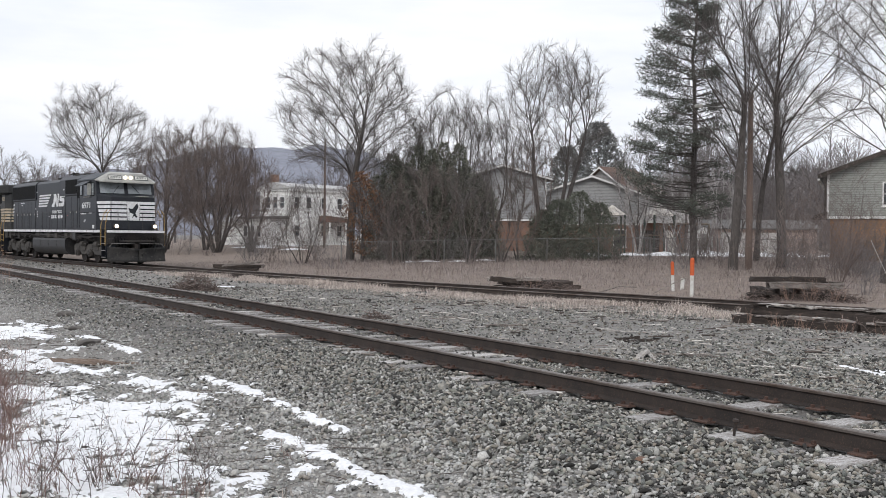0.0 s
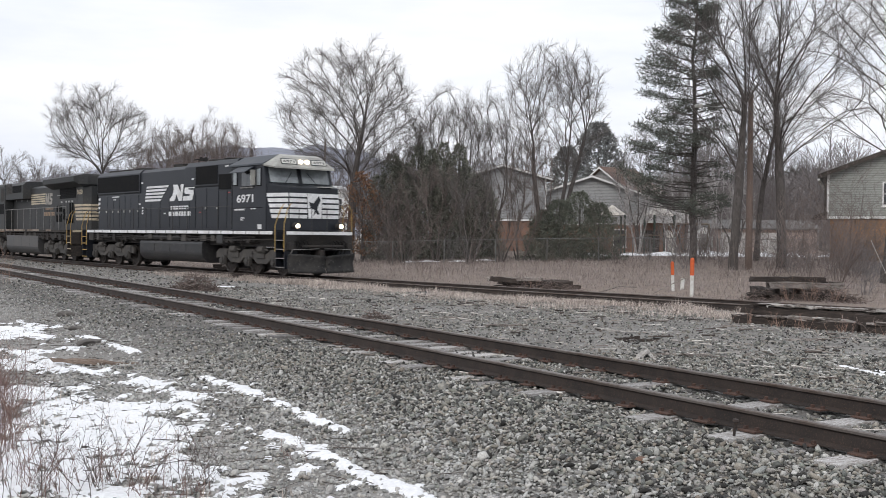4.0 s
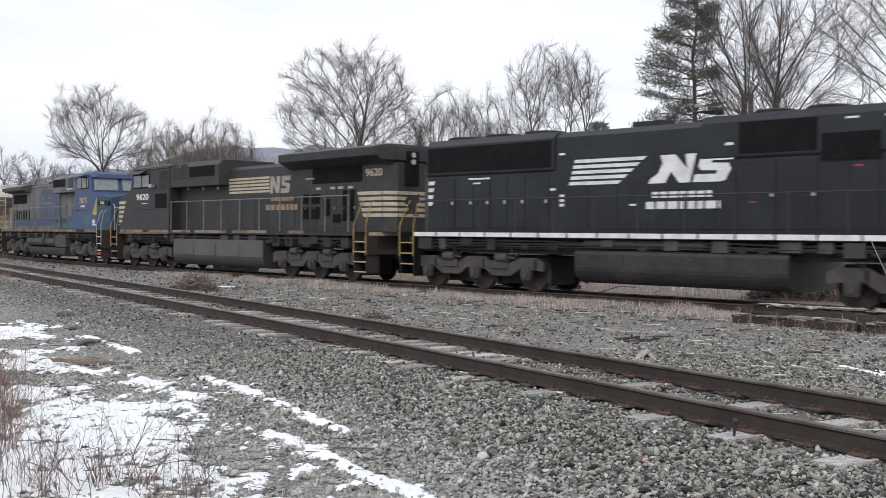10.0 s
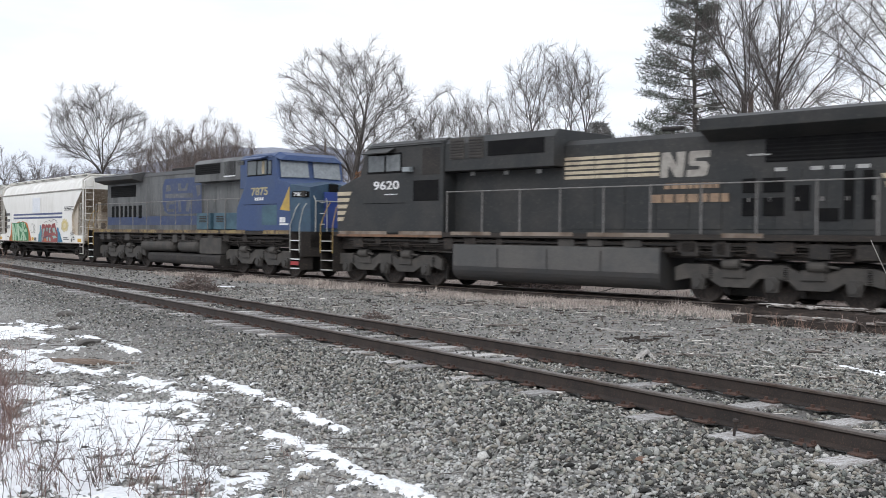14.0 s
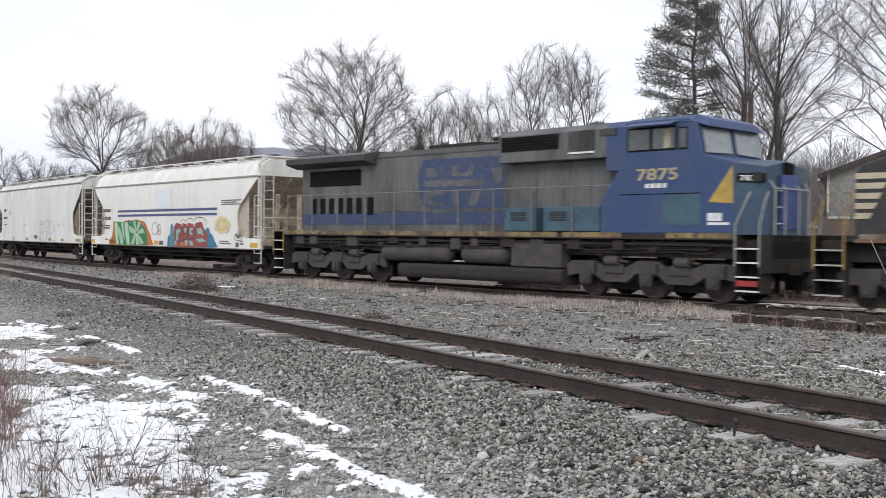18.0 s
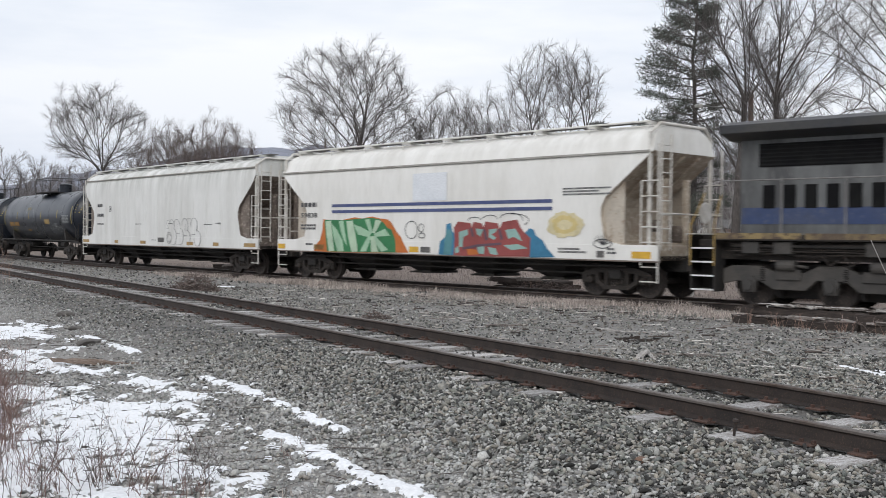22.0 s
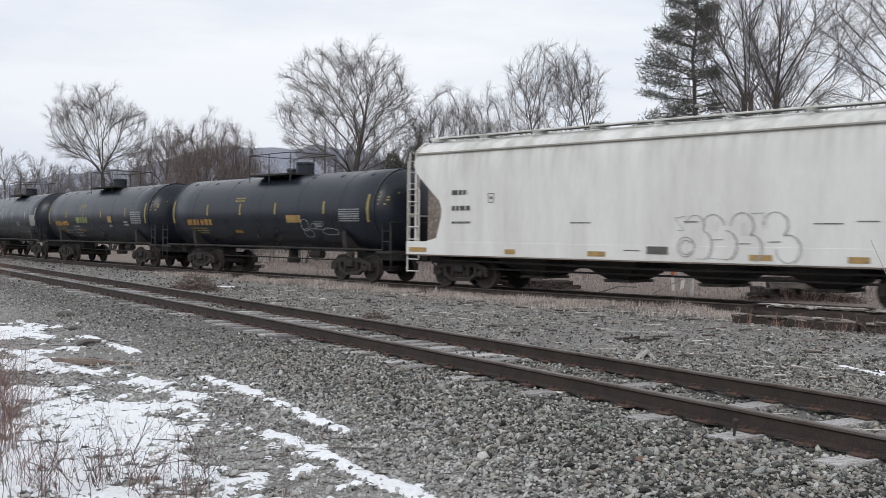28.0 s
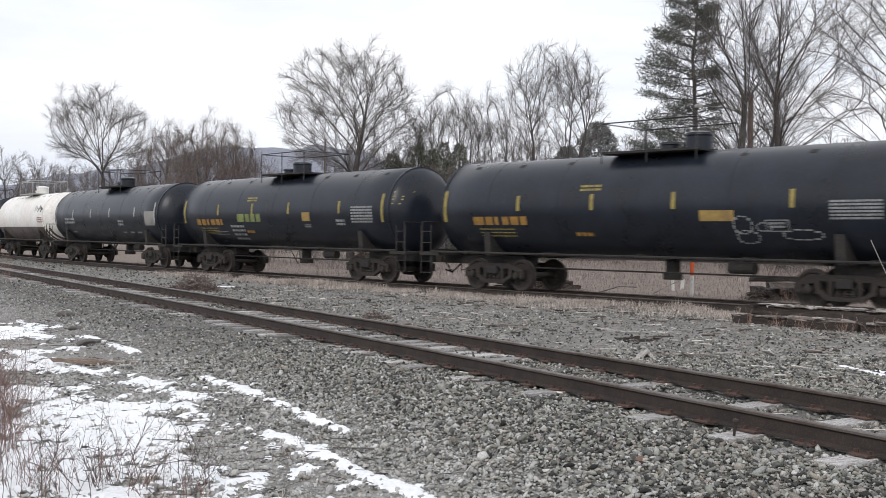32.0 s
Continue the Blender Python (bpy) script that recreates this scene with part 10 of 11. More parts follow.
lay(2.3, 36.9, zc + 0.3, 14, 1.2, 0.22, 0.16, g, OLDTIE, 6)
lay(2.6, 37.0, zc + 0.36, -12, 2.0, 0.2, 0.12, g, GREYTIE)
g = "rotted ties by the bend of the far track"
zd = float(terrain(-10.6, 53.2))
for i in range(4):
    lay(-10.7 + pr.uniform(-0.2, 0.2), 52.6 + 0.3 * i, zd + 0.18 * (i % 2), 12 + pr.uniform(-6, 6), 2.3, 0.22, 0.18, g, OLDTIE if i != 3 else GREYTIE)
lay(-10.3, 52.4, zd + 0.36, 18, 1.9, 0.2, 0.08, g, GREYTIE, -5)

# marker stakes
ORANGE = mat("faded_orange_stake_paint", (0.62, 0.11, 0.025), 0.6, 0, (0.5, 0.10, 0.03), None, 6.0, 20.0, 0.0)
STAKEW = mat("white_stake_paint", (0.66, 0.66, 0.64), 0.6, 0, (0.54, 0.53, 0.5), None, 6.0, 20.0, 0.0)
for x, y, h, hw, lean, lab in ((8.28, 34.1, 1.28, 0.062, 0.6, "white marker stake with bright orange top"), (8.25, 36.7, 1.05, 0.055, -2.5, "weathered marker stake with orange top"), (8.85, 37.9, 0.42, 0.07, 3.0, "short white broken marker stake")):
    root = thing("marker_stake", pose(x, y, float(terrain(x, y)), 0, lean, 0), lab, "marker stake", "marker stakes")
    lower = h if h < 0.6 else h * 0.55
    part("shaft", cyl(BM(), (0, 0, -0.1), (0, 0, lower), hw, 12), STAKEW, root)
    if h > 0.6:
        part("top", lathe(BM(), [(lower, hw * 1.12), (h - 0.05, hw * 1.12), (h, hw * 0.8), (h + 0.015, 0.01)], "z", 14), ORANGE, root)
for pts, label in (([(6.9, 33.6, -0.2), (7.6, 33.9, 0.12), (8.2, 34.4, 0.32)], "thin bare fallen branch leaning by stakes"), ([(5.0, 33.2, -0.18), (5.7, 33.0, 0.06), (6.3, 33.2, 0.02)], "thin bare fallen branch in weeds")):
    tagged(link_mesh("fallen_branch", tube(BM(), pts, 0.018, 5), GREYTIE), label, "branch")


def twig_heap(m, wide, high, count, label, name, material, seed, curl=0.5):
    rnd = random.Random(seed)
    segs = []
    for _ in range(count):
        a = rnd.uniform(0, 6.283)
        r = wide * math.sqrt(rnd.random())
        top = high * (1 - (r / wide) ** 2)
        p = Vector((r * math.cos(a), r * math.sin(a) * 0.7, rnd.uniform(-0.03, max(0.03, top))))
        d = Vector((rnd.gauss(0, 1), rnd.gauss(0, 1), rnd.gauss(0.1, 0.4))).normalized()
        L = rnd.uniform(0.12, 0.36) * wide
        rr = rnd.uniform(0.004, 0.010)
        for _ in range(3):
            q = p + d * L / 3
            if q.z < -0.05:
                q.z = -0.05
            segs.append((p, q, rr, rr * 0.8))
            p = q
            d = (d + Vector((rnd.gauss(0, curl), rnd.gauss(0, curl), rnd.gauss(0, curl * 0.6)))).normalized()
    v, f = sticks_mesh(segs, 4)
    ob = fast_mesh(name, v, f, material)
    ob.matrix_world = m
    return tagged(ob, label, "brush", kind="stuff")


BRUSH = mat("dry_grey_brown_brush_twigs", (0.185, 0.145, 0.130), 0.95, 0, (0.105, 0.078, 0.068), None, 3.0, 15.0, 0.0, island=0.5)
twig_heap(pose(-7.3, 30.3, float(terrain(-7.3, 30.3)), 0, 0, -20), 0.78, 0.52, 900, "heap of dark brown brush between two tracks", "brush_heap", BRUSH, 5)
twig_heap(pose(-1.35, 20.9, float(terrain(-1.35, 20.9))), 0.33, 0.16, 260, "small dark clump of dead weeds on gravel", "weed_clump", BRUSH, 6)

for k, (x, y, wide, high, count) in enumerate(((11.9, 31.7, 1.1, 0.55, 420), (9.9, 31.9, 0.7, 0.4, 220), (3.6, 36.4, 1.3, 0.45, 420), (8.6, 20.2, 0.9, 0.35, 160))):
    twig_heap(pose(x, y, float(terrain(x, y)), 0, 0, -10), wide, high, count, "tangle of dead twigs caught round old ties", "brush_heap", BRUSH, 400 + k, 0.3)

# loose timber, stones, small iron


def board(x, y, turn, length, w, h, label, material, tilt=0.0, lift=0.0, name="wood_scrap"):
    ob = old_tie(pose(x, y, float(terrain(x, y)) + lift, 0, tilt, turn), length, w, h, "loose timber on the gravel", material, pr.randrange(9999))
    ob.name = name
    return tagged(ob, label, "wood scrap")


board(3.05, 18.8, -58, 0.62, 0.05, 0.03, "pale thin stick lying on gravel", SPLINTER, 0, 0.01)
board(3.3, 17.0, 30, 0.7, 0.06, 0.035, "dark broken timber lying on gravel", OLDTIE, 0, 0.0)
board(3.1, 17.15, 22, 0.4, 0.05, 0.03, "dark broken timber lying on gravel", OLDTIE, -4, 0.02)
board(2.78, 14.4, 55, 0.42, 0.08, 0.03, "white splintered piece of wood", SPLINTER, -14, 0.04)
board(2.95, 14.55, 100, 0.36, 0.06, 0.03, "white splintered piece of wood", SPLINTER, -16, 0.05)
board(3.5, 14.95, -8, 0.75, 0.10, 0.03, "grey weathered plank among stones", GREYTIE)
board(3.75, 14.75, -14, 0.55, 0.08, 0.03, "grey weathered plank among stones", GREYTIE, 2, 0.01)
board(4.7, 14.9, -12, 0.5, 0.06, 0.03, "grey weathered plank among stones", GREYTIE)
board(1.2, 19.6, 10, 0.8, 0.09, 0.04, "grey weathered plank among stones", GREYTIE)
board(0.2, 21.2, -20, 0.6, 0.07, 0.03, "grey weathered plank among stones", GREYTIE)
board(-3.98, 24.7, 20, 0.25, 0.12, 0.05, "white scrap lying on gravel", SPLINTER)
board(-0.6, 27.0, -30, 0.8, 0.08, 0.04, "grey weathered plank among stones", GREYTIE)
board(4.4, 22.0, -35, 0.9, 0.07, 0.03, "grey weathered plank among stones", GREYTIE)
board(6.2, 17.4, 8, 0.7, 0.06, 0.03, "grey weathered plank among stones", GREYTIE)
board(-5.05, 14.95, -9, 1.35, 0.10, 0.05, "long brown weathered plank on dirt", mat("brown_weathered_plank", (0.20, 0.15, 0.12), 0.9, 0, (0.13, 0.098, 0.08), (0.3, 0.26, 0.22), 3.0, 24.0, 0.6, 0.01, stretch=(1, 6, 6)), 1.0, 0.02)
br = thing("iron_spike", pose(2.47, 8.62, -0.02, 8, 0, 20), "short dark iron spike standing beside the rail", "iron spike")
part("shank", cyl(BM(), (0, 0, -0.08), (0, 0, 0.10), 0.012, 8), RUST, br)
part("head", lathe(BM(), [(0.09, 0.012), (0.095, 0.026), (0.115, 0.022), (0.12, 0.004)], "z", 10), RUST, br)


def rock(x, y, s, seed, label, material):
    rnd = random.Random(seed)
    b = BM()
    bmesh.ops.create_icosphere(b, subdivisions=2, radius=1.0)
    off = Vector((rnd.random() * 9, rnd.random() * 9, 0))
    for v in b.verts:
        v.co *= 1 + 0.35 * noise.noise(v.co * 1.4 + off)
        v.co = Vector((v.co.x * s[0], v.co.y * s[1], v.co.z * s[2]))
    ob = link_mesh("rock", b, material)
    ob.matrix_world = pose(x, y, float(terrain(x, y)) + s[2] * 0.4, 0, 0, rnd.uniform(0, 90))
    return tagged(ob, label, "rock", "larger rocks")


DARKROCK = mat("dark_slab_rock", (0.085, 0.078, 0.072), 0.9, 0, (0.13, 0.12, 0.11), None, 6.0, 30.0, 0.6, 0.01)
rock(-5.9, 17.15, (0.26, 0.16, 0.07), 1, "dark flat slab of rock on dirt", DARKROCK)
rock(-8.0, 21.8, (0.2, 0.14, 0.08), 2, "dark flat slab of rock on dirt", DARKROCK)
rock(-7.0, 19.6, (0.16, 0.1, 0.05), 3, "small dark rock lying on dirt", DARKROCK)
rock(1.55, 7.9, (0.06, 0.05, 0.03), 4, "rust-brown stone among grey ballast", mat("rust_brown_stone", (0.17, 0.10, 0.07), 0.9, 0, (0.12, 0.075, 0.055), None, 9.0, 40.0, 0.5))

# foreground weeds: thin reddish stems
WEED = mat("reddish_dry_weed_stems", (0.21, 0.135, 0.115), 0.9, 0, (0.15, 0.10, 0.088), None, 3.0, 15.0, 0.0, island=0.35)


WEEDS = {}
DARKSTEM = mat("dark_dry_twig_stems", (0.12, 0.092, 0.082), 0.9, 0, (0.085, 0.068, 0.062), None, 3.0, 15.0, 0.0, island=0.35)


def weed(x, y, h, stems, seed, label, spread=0.5, twigs=3, material=None):
    rnd = random.Random(seed)
    segs = []
    for _ in range(stems):
        p = Vector((rnd.gauss(0, 0.12), rnd.gauss(0, 0.12), -0.02))
        az = rnd.uniform(0, 6.283)
        d = Vector((math.cos(az) * spread * rnd.random(), math.sin(az) * spread * rnd.random(), 1)).normalized()
        L = h * rnd.uniform(0.6, 1.1)
        r = rnd.uniform(0.0022, 0.004)
        for i in range(6):
            q = p + d * L / 6
            segs.append((p, q, r * (1 - 0.12 * i), r * (0.88 - 0.12 * i)))
            p = q
            d = (d + Vector((rnd.gauss(0, 0.12), rnd.gauss(0, 0.12), rnd.gauss(0, 0.06)))).normalized()
            for _ in range(rnd.randrange(twigs + 1)):
                t = (d + Vector((rnd.gauss(0, 0.6), rnd.gauss(0, 0.6), rnd.gauss(0.1, 0.3)))).normalized()
                e = p + t * rnd.uniform(0.06, 0.22) * h
                segs.append((p, e, r * 0.6, r * 0.4))
                for _ in range(2):
                    t2 = (t + Vector((rnd.gauss(0, 0.6), rnd.gauss(0, 0.6), rnd.gauss(0.1, 0.4)))).normalized()
                    segs.append((e, e + t2 * rnd.uniform(0.03, 0.10) * h, r * 0.45, r * 0.3))
    o = Vector((x, y, float(terrain(x, y))))
    WEEDS.setdefault(material or WEED, []).extend((p + o, q + o, r0, r1) for p, q, r0, r1 in segs)


for k, (x, y, h, n, lab) in enumerate(((-3.62, 8.2, 1.05, 26, "tall thicket of thin reddish dry stems"), (-3.95, 9.2, 0.95, 22, "tall thicket of thin reddish dry stems"), (-4.5, 10.6, 0.8, 16, "thin reddish dry stems in snow"),
                                      (-2.55, 7.9, 0.42, 12, "low twiggy dry bush in snow"), (-2.2, 7.7, 0.36, 10, "low twiggy dry bush in snow"), (-2.9, 7.5, 0.40, 10, "low twiggy dry bush in snow"), (-3.2, 7.75, 0.5, 12, "low twiggy dry bush in snow"), (-1.85, 7.55, 0.25, 12, "low twiggy dry bush in snow"),
                                      (-1.25, 8.95, 0.16, 8, "small reddish weed among stones"), (-5.6, 12.5, 0.5, 10, "thin reddish dry stems in snow"), (-4.9, 11.4, 0.6, 10, "thin reddish dry stems in snow"), (-6.8, 15.2, 0.5, 8, "thin reddish dry stems in snow"))):
    weed(x, y, h, n, 300 + k, lab, 0.55)
wr2 = random.Random(91)
for k in range(13):
    weed(wr2.uniform(-3.5, -1.5), wr2.uniform(7.1, 8.4), wr2.uniform(0.35, 0.75), wr2.choice((3, 4, 5)), 600 + k, "", 0.9, 3, DARKSTEM)
weed(-14.0, 33.0, 1.1, 5, 320, "pale dry weed stalk beside the near track", 0.12, 4, mat("pale_tan_weed", (0.42, 0.28, 0.22), 0.9, 0, (0.34, 0.22, 0.17), None, 3.0, 12.0, 0.0))
PALEWEED = MATS["pale_tan_weed"]
stalk = tube(BM(), [(8.35, 18.0, -0.2), (8.12, 18.0, 0.35), (7.88, 18.0, 0.82), (7.70, 18.0, 1.2), (7.50, 18.0, 1.62)], 0.006, 5)
tagged(link_mesh("dry_stalk", stalk, SPLINTER), "single pale dry stalk leaning beside the track", "weed")
FIELDSTALK = mat("dark_field_stalks", (0.15, 0.115, 0.10), 0.95, 0, (0.11, 0.088, 0.08), None, 2.0, 12.0, 0.0)
for k, (x, y, h, n) in enumerate(((6.7, 20.6, 0.34, 9), (7.2, 20.2, 0.36, 10), (7.7, 19.8, 0.32, 9), (8.4, 19.2, 0.30, 8), (9.0, 18.7, 0.26, 7), (6.3, 21.2, 0.3, 8), (10.6, 31.4, 0.7, 10), (11.3, 31.3, 0.8, 12), (12.0, 31.2, 0.6, 9), (3.2, 36.0, 0.5, 8))):
    weed(x, y, h, n, 340 + k, "tuft of pale dry stems by old ties", 0.7, 2, PALEWEED)
fr = random.Random(71)
for k in range(90):
    x, y = fr.uniform(-6, 17), fr.uniform(40, 58)
    if right_of(FAR, x, y) < -3:
        weed(x, y, fr.uniform(0.7, 2.2), fr.choice((2, 3, 4)), 500 + k, "", 0.35, 2, FIELDSTALK)
for material, label in ((DARKSTEM, "fine dark twigs of low bushes standing in snow"), (FIELDSTALK, "thin dark stalks standing in the dead field"), (WEED, "thin reddish dry weed stems in snow and stones"), (PALEWEED, "pale dry weed stems by ties and track")):
    v, f = sticks_mesh(WEEDS[material], 3)
    tagged(fast_mesh("dry_weeds", v, f, material), label, "weeds", kind="stuff")


# ---------------------------------------------------------------- ballast stones
def stone_material(name, paler=0.0):
    m = bpy.data.materials.new(name)
    m.use_nodes = True
    nt = m.node_tree
    bsdf = nt.nodes["Principled BSDF"]
    isl = nt.nodes.new("ShaderNodeNewGeometry").outputs["Random Per Island"]
    r = nt.nodes.new("ShaderNodeValToRGB")
    e = r.color_ramp.elements
    e[0].position, e[0].color = 0.0, (0.028, 0.027, 0.026, 1)
    e[1].position, e[1].color = 1.0, (0.62, 0.61, 0.59, 1)
    for pos, c in ((0.18, (0.085, 0.083, 0.080)), (0.34, (0.160, 0.170, 0.160)), (0.44, (0.235, 0.205, 0.175)), (0.58, (0.246, 0.260, 0.232)), (0.66, (0.315, 0.285, 0.275)), (0.75, (0.30, 0.31, 0.30)), (0.84, (0.37, 0.34, 0.295)), (0.95, (0.43, 0.43, 0.41))):
        el = e.new(pos)
        el.color = rgb(c)
    nt.links.new(isl, r.inputs["Fac"])
    co = nt.nodes.new("ShaderNodeTexCoord").outputs["Object"]
    fine = noise_tex(nt, co, 90.0, 3.0, 0.6)
    col = mix_rgb(nt, 1.0, r.outputs["Color"], ramp(nt, fine, 0.25, 0.75, (0.60, 0.60, 0.595), (1.24, 1.24, 1.225)), "MULTIPLY")
    # mixes in whitish patches, for a lighter copy of the stone
    if paler:
        col = mix_rgb(nt, ramp(nt, noise_tex(nt, co, 5.0, 5.0, 0.7), 0.50 - paler, 0.95 - paler), col, (0.62, 0.62, 0.61))
    nt.links.new(col, bsdf.inputs["Base Color"])
    bsdf.inputs["Roughness"].default_value = 0.85
    bsdf.inputs["Specular IOR Level"].default_value = 0.35
    return m


def ico():
    t = (1 + 5 ** 0.5) / 2
    v = np.array([(-1, t, 0), (1, t, 0), (-1, -t, 0), (1, -t, 0), (0, -1, t), (0, 1, t), (0, -1, -t), (0, 1, -t), (t, 0, -1), (t, 0, 1), (-t, 0, -1), (-t, 0, 1)], float)
    v /= np.linalg.norm(v[0])
    f = np.array([(0, 11, 5), (0, 5, 1), (0, 1, 7), (0, 7, 10), (0, 10, 11), (1, 5, 9), (5, 11, 4), (11, 10, 2), (10, 7, 6), (7, 1, 8), (3, 9, 4), (3, 4, 2), (3, 2, 6), (3, 6, 8), (3, 8, 9), (4, 9, 5), (2, 4, 11), (6, 2, 10), (8, 6, 7), (9, 8, 1)])
    return v, f


def octa():
    return np.array([(1, 0, 0), (-1, 0, 0), (0, 1, 0), (0, -1, 0), (0, 0, 1), (0, 0, -1)], float), np.array([(0, 2, 4), (2, 1, 4), (1, 3, 4), (3, 0, 4), (2, 0, 5), (1, 2, 5), (3, 1, 5), (0, 3, 5)])


def pebble():
    """A flat-topped stone: a three-cornered top, a five-cornered waist and a foot."""
    v = [(0.62 * math.cos(a), 0.62 * math.sin(a), 0.85) for a in (0.3, 2.5, 4.5)] + [(math.cos(a), math.sin(a), -0.05) for a in (0.0, 1.2, 2.6, 3.8, 5.0)] + [(0, 0, -0.8)]
    f = [(0, 1, 2), (3, 4, 0), (4, 1, 0), (4, 5, 1), (5, 6, 1), (6, 2, 1), (6, 7, 2), (7, 0, 2), (7, 3, 0), (4, 3, 8), (5, 4, 8), (6, 5, 8), (7, 6, 8), (3, 7, 8)]
    return np.array(v, float), np.array(f)


def stones(name, label, xy, size, shape, seed, lift, material=None):
    rg = np.random.RandomState(seed)
    xy = xy[(snow_mask(xy[:, 0], xy[:, 1]) < 0.14) | (rg.rand(len(xy)) < 0.2)]
    bv, bf = shape()
    n = len(xy)
    s = size * np.exp(rg.normal(size=(n, 1, 1)) * 0.30)
    squash = rg.uniform(0.55, 1.25, (n, 1, 3)) * np.array([1.4, 1.0, 0.62])
    jit = 1 + rg.uniform(-0.2, 0.2, (n, len(bv), 1))
    v = bv[None] * jit * squash * s
    q = rg.normal(size=(n, 4))
    q[:, 0] += 2.6
    q[:, 3] *= 3.0
    q /= np.linalg.norm(q, axis=1)[:, None]
    w, x, y, z = q.T
    R = np.stack([1 - 2 * (y * y + z * z), 2 * (x * y - z * w), 2 * (x * z + y * w), 2 * (x * y + z * w), 1 - 2 * (x * x + z * z), 2 * (y * z - x * w),
                  2 * (x * z - y * w), 2 * (y * z + x * w), 1 - 2 * (x * x + y * y)], 1).reshape(n, 3, 3)
    v = np.einsum("nij,nkj->nki", R, v)
    zg = terrain(xy[:, 0], xy[:, 1]) + lift * s[:, 0, 0] + rg.uniform(-0.5, 0.5, n) * s[:, 0, 0] * 0.7
    v += np.stack([xy[:, 0], xy[:, 1], zg], 1)[:, None, :]
    f = bf[None] + (np.arange(n) * len(bv))[:, None, None]
    ob = fast_mesh(name, v.reshape(-1, 3), f.reshape(-1, 3), material or STONE)
    tagged(ob, label, "gravel", kind="stuff")


# ---------------------------------------------------------------- thin snow
def value_noise(x, y, cell, seed):
    g = np.random.RandomState(seed).rand(257, 257)
    u, v = x / cell + 700.0, y / cell + 700.0
    i, j = np.floor(u).astype(int), np.floor(v).astype(int)
    a, b = u - i, v - j
    a, b = a * a * (3 - 2 * a), b * b * (3 - 2 * b)
    i0, i1, j0, j1 = i % 257, (i + 1) % 257, j % 257, (j + 1) % 257
    return g[i0, j0] * (1 - a) * (1 - b) + g[i1, j0] * a * (1 - b) + g[i0, j1] * (1 - a) * b + g[i1, j1] * a * b


STREAKS = (((-3.06, 13.18), (-2.24, 11.89), 0.16), ((-2.24, 11.89), (-1.53, 10.66), 0.17), ((-1.53, 10.66), (-0.91, 9.68), 0.14), ((-1.66, 9.85), (-1.10, 9.09), 0.14),
           ((-1.10, 9.09), (-0.64, 8.29), 0.14), ((-0.64, 8.29), (-0.10, 7.45), 0.16), ((-4.44, 14.2), (-3.42, 12.61), 0.24), ((-3.42, 12.61), (-2.52, 11.39), 0.22),
           ((-8.98, 20.82), (-7.04, 18.44), 0.30), ((-7.39, 17.15), (-5.84, 15.54), 0.30), ((-6.55, 18.51), (-4.71, 15.77), 0.16), ((-5.34, 14.9), (-4.64, 13.9), 0.16),
           ((5.32, 13.83), (5.57, 12.83), 0.07), ((5.62, 13.3), (5.86, 12.6), 0.06), ((-7.4, 33.2), (-6.9, 33.4), 0.22), ((-4.9, 12.0), (-3.4, 10.9), 0.3))
BLOBS = ((-1.75, 7.1, 0.75, 0.5), (-3.85, 9.4, 1.0, 1.8), (-3.25, 8.0, 1.15, 1.1), (-4.9, 11.4, 0.9, 1.5), (-2.75, 7.15, 1.05, 0.8), (-6.3, 14.8, 0.9, 1.0), (-8.5, 19.4, 0.8, 1.3))


def snow_mask(x, y):
    m = np.full(x.shape, -9.0)
    for (ax, ay), (bx, by), w in STREAKS:
        dx, dy = bx - ax, by - ay
        t = np.clip(((x - ax) * dx + (y - ay) * dy) / (dx * dx + dy * dy), 0, 1)
        m = np.maximum(m, 1 - np.hypot(x - ax - t * dx, y - ay - t * dy) / (0.38 * w))
    m = np.minimum(m, 0.09)
    for cx, cy, rx, ry in BLOBS:
        m = np.maximum(m, (1.32 if cy < 10 else 0.85) - np.hypot((x - cx) / rx, (y - cy) / ry))
    m = np.maximum(m, -9.0 + (9.0 - 0.50) * smooth_step(2.6, 3.8, right_of(NEAR, x, y)))
    n = 0.30 * value_noise(x, y, 0.6, 1) + 0.34 * value_noise(x, y, 0.19, 2) + 0.30 * value_noise(x, y, 0.075, 3) + 0.20 * value_noise(x, y, 0.034, 4)
    return np.clip(m, -2, 0.32) + (n - 0.575) * 2.5


STONE = stone_material("crushed_grey_ballast")
# lighter copy of the ballast stone, flecked white, that brightens the shoulder
PALER_STONE = stone_material("pale_flecked_gravel", 0.14)


def scatter(n, y0, y1, rg, half=0.47):
    """Places spread evenly over the wedge of ground in view between two distances."""
    y = np.sqrt(rg.uniform(y0 * y0, y1 * y1, n))
    x = rg.uniform(-half, half, n) * y
    return np.stack([x, y], 1)


rg = np.random.RandomState(9)
p = scatter(98000, 6.0, 15.0, rg)
dn = right_of(NEAR, p[:, 0], p[:, 1])
left = smooth_step(2.6, 4.4, dn)
on_rail = np.minimum(np.abs(dn - 0.7525), np.abs(dn + 0.7525)) < 0.11
keep = (rg.rand(len(p)) > left * 0.45) & ~on_rail
inside = np.abs(dn) < 1.25
keep &= ~(inside & (rg.rand(len(p)) > 0.6))
# the distance along the track, to leave the tops of the ties mostly bare
TH = NEAR[1]
along = p[:, 0] * math.cos(TH) + (p[:, 1] - NEAR[0]) * math.sin(TH)
tie_s = np.array(TIE_PLACES[NEAR_Z])
to_tie = np.abs(along[:, None] - tie_s[None, :]).min(1) if len(p) < 1 else np.array([np.abs(tie_s - a).min() for a in along])
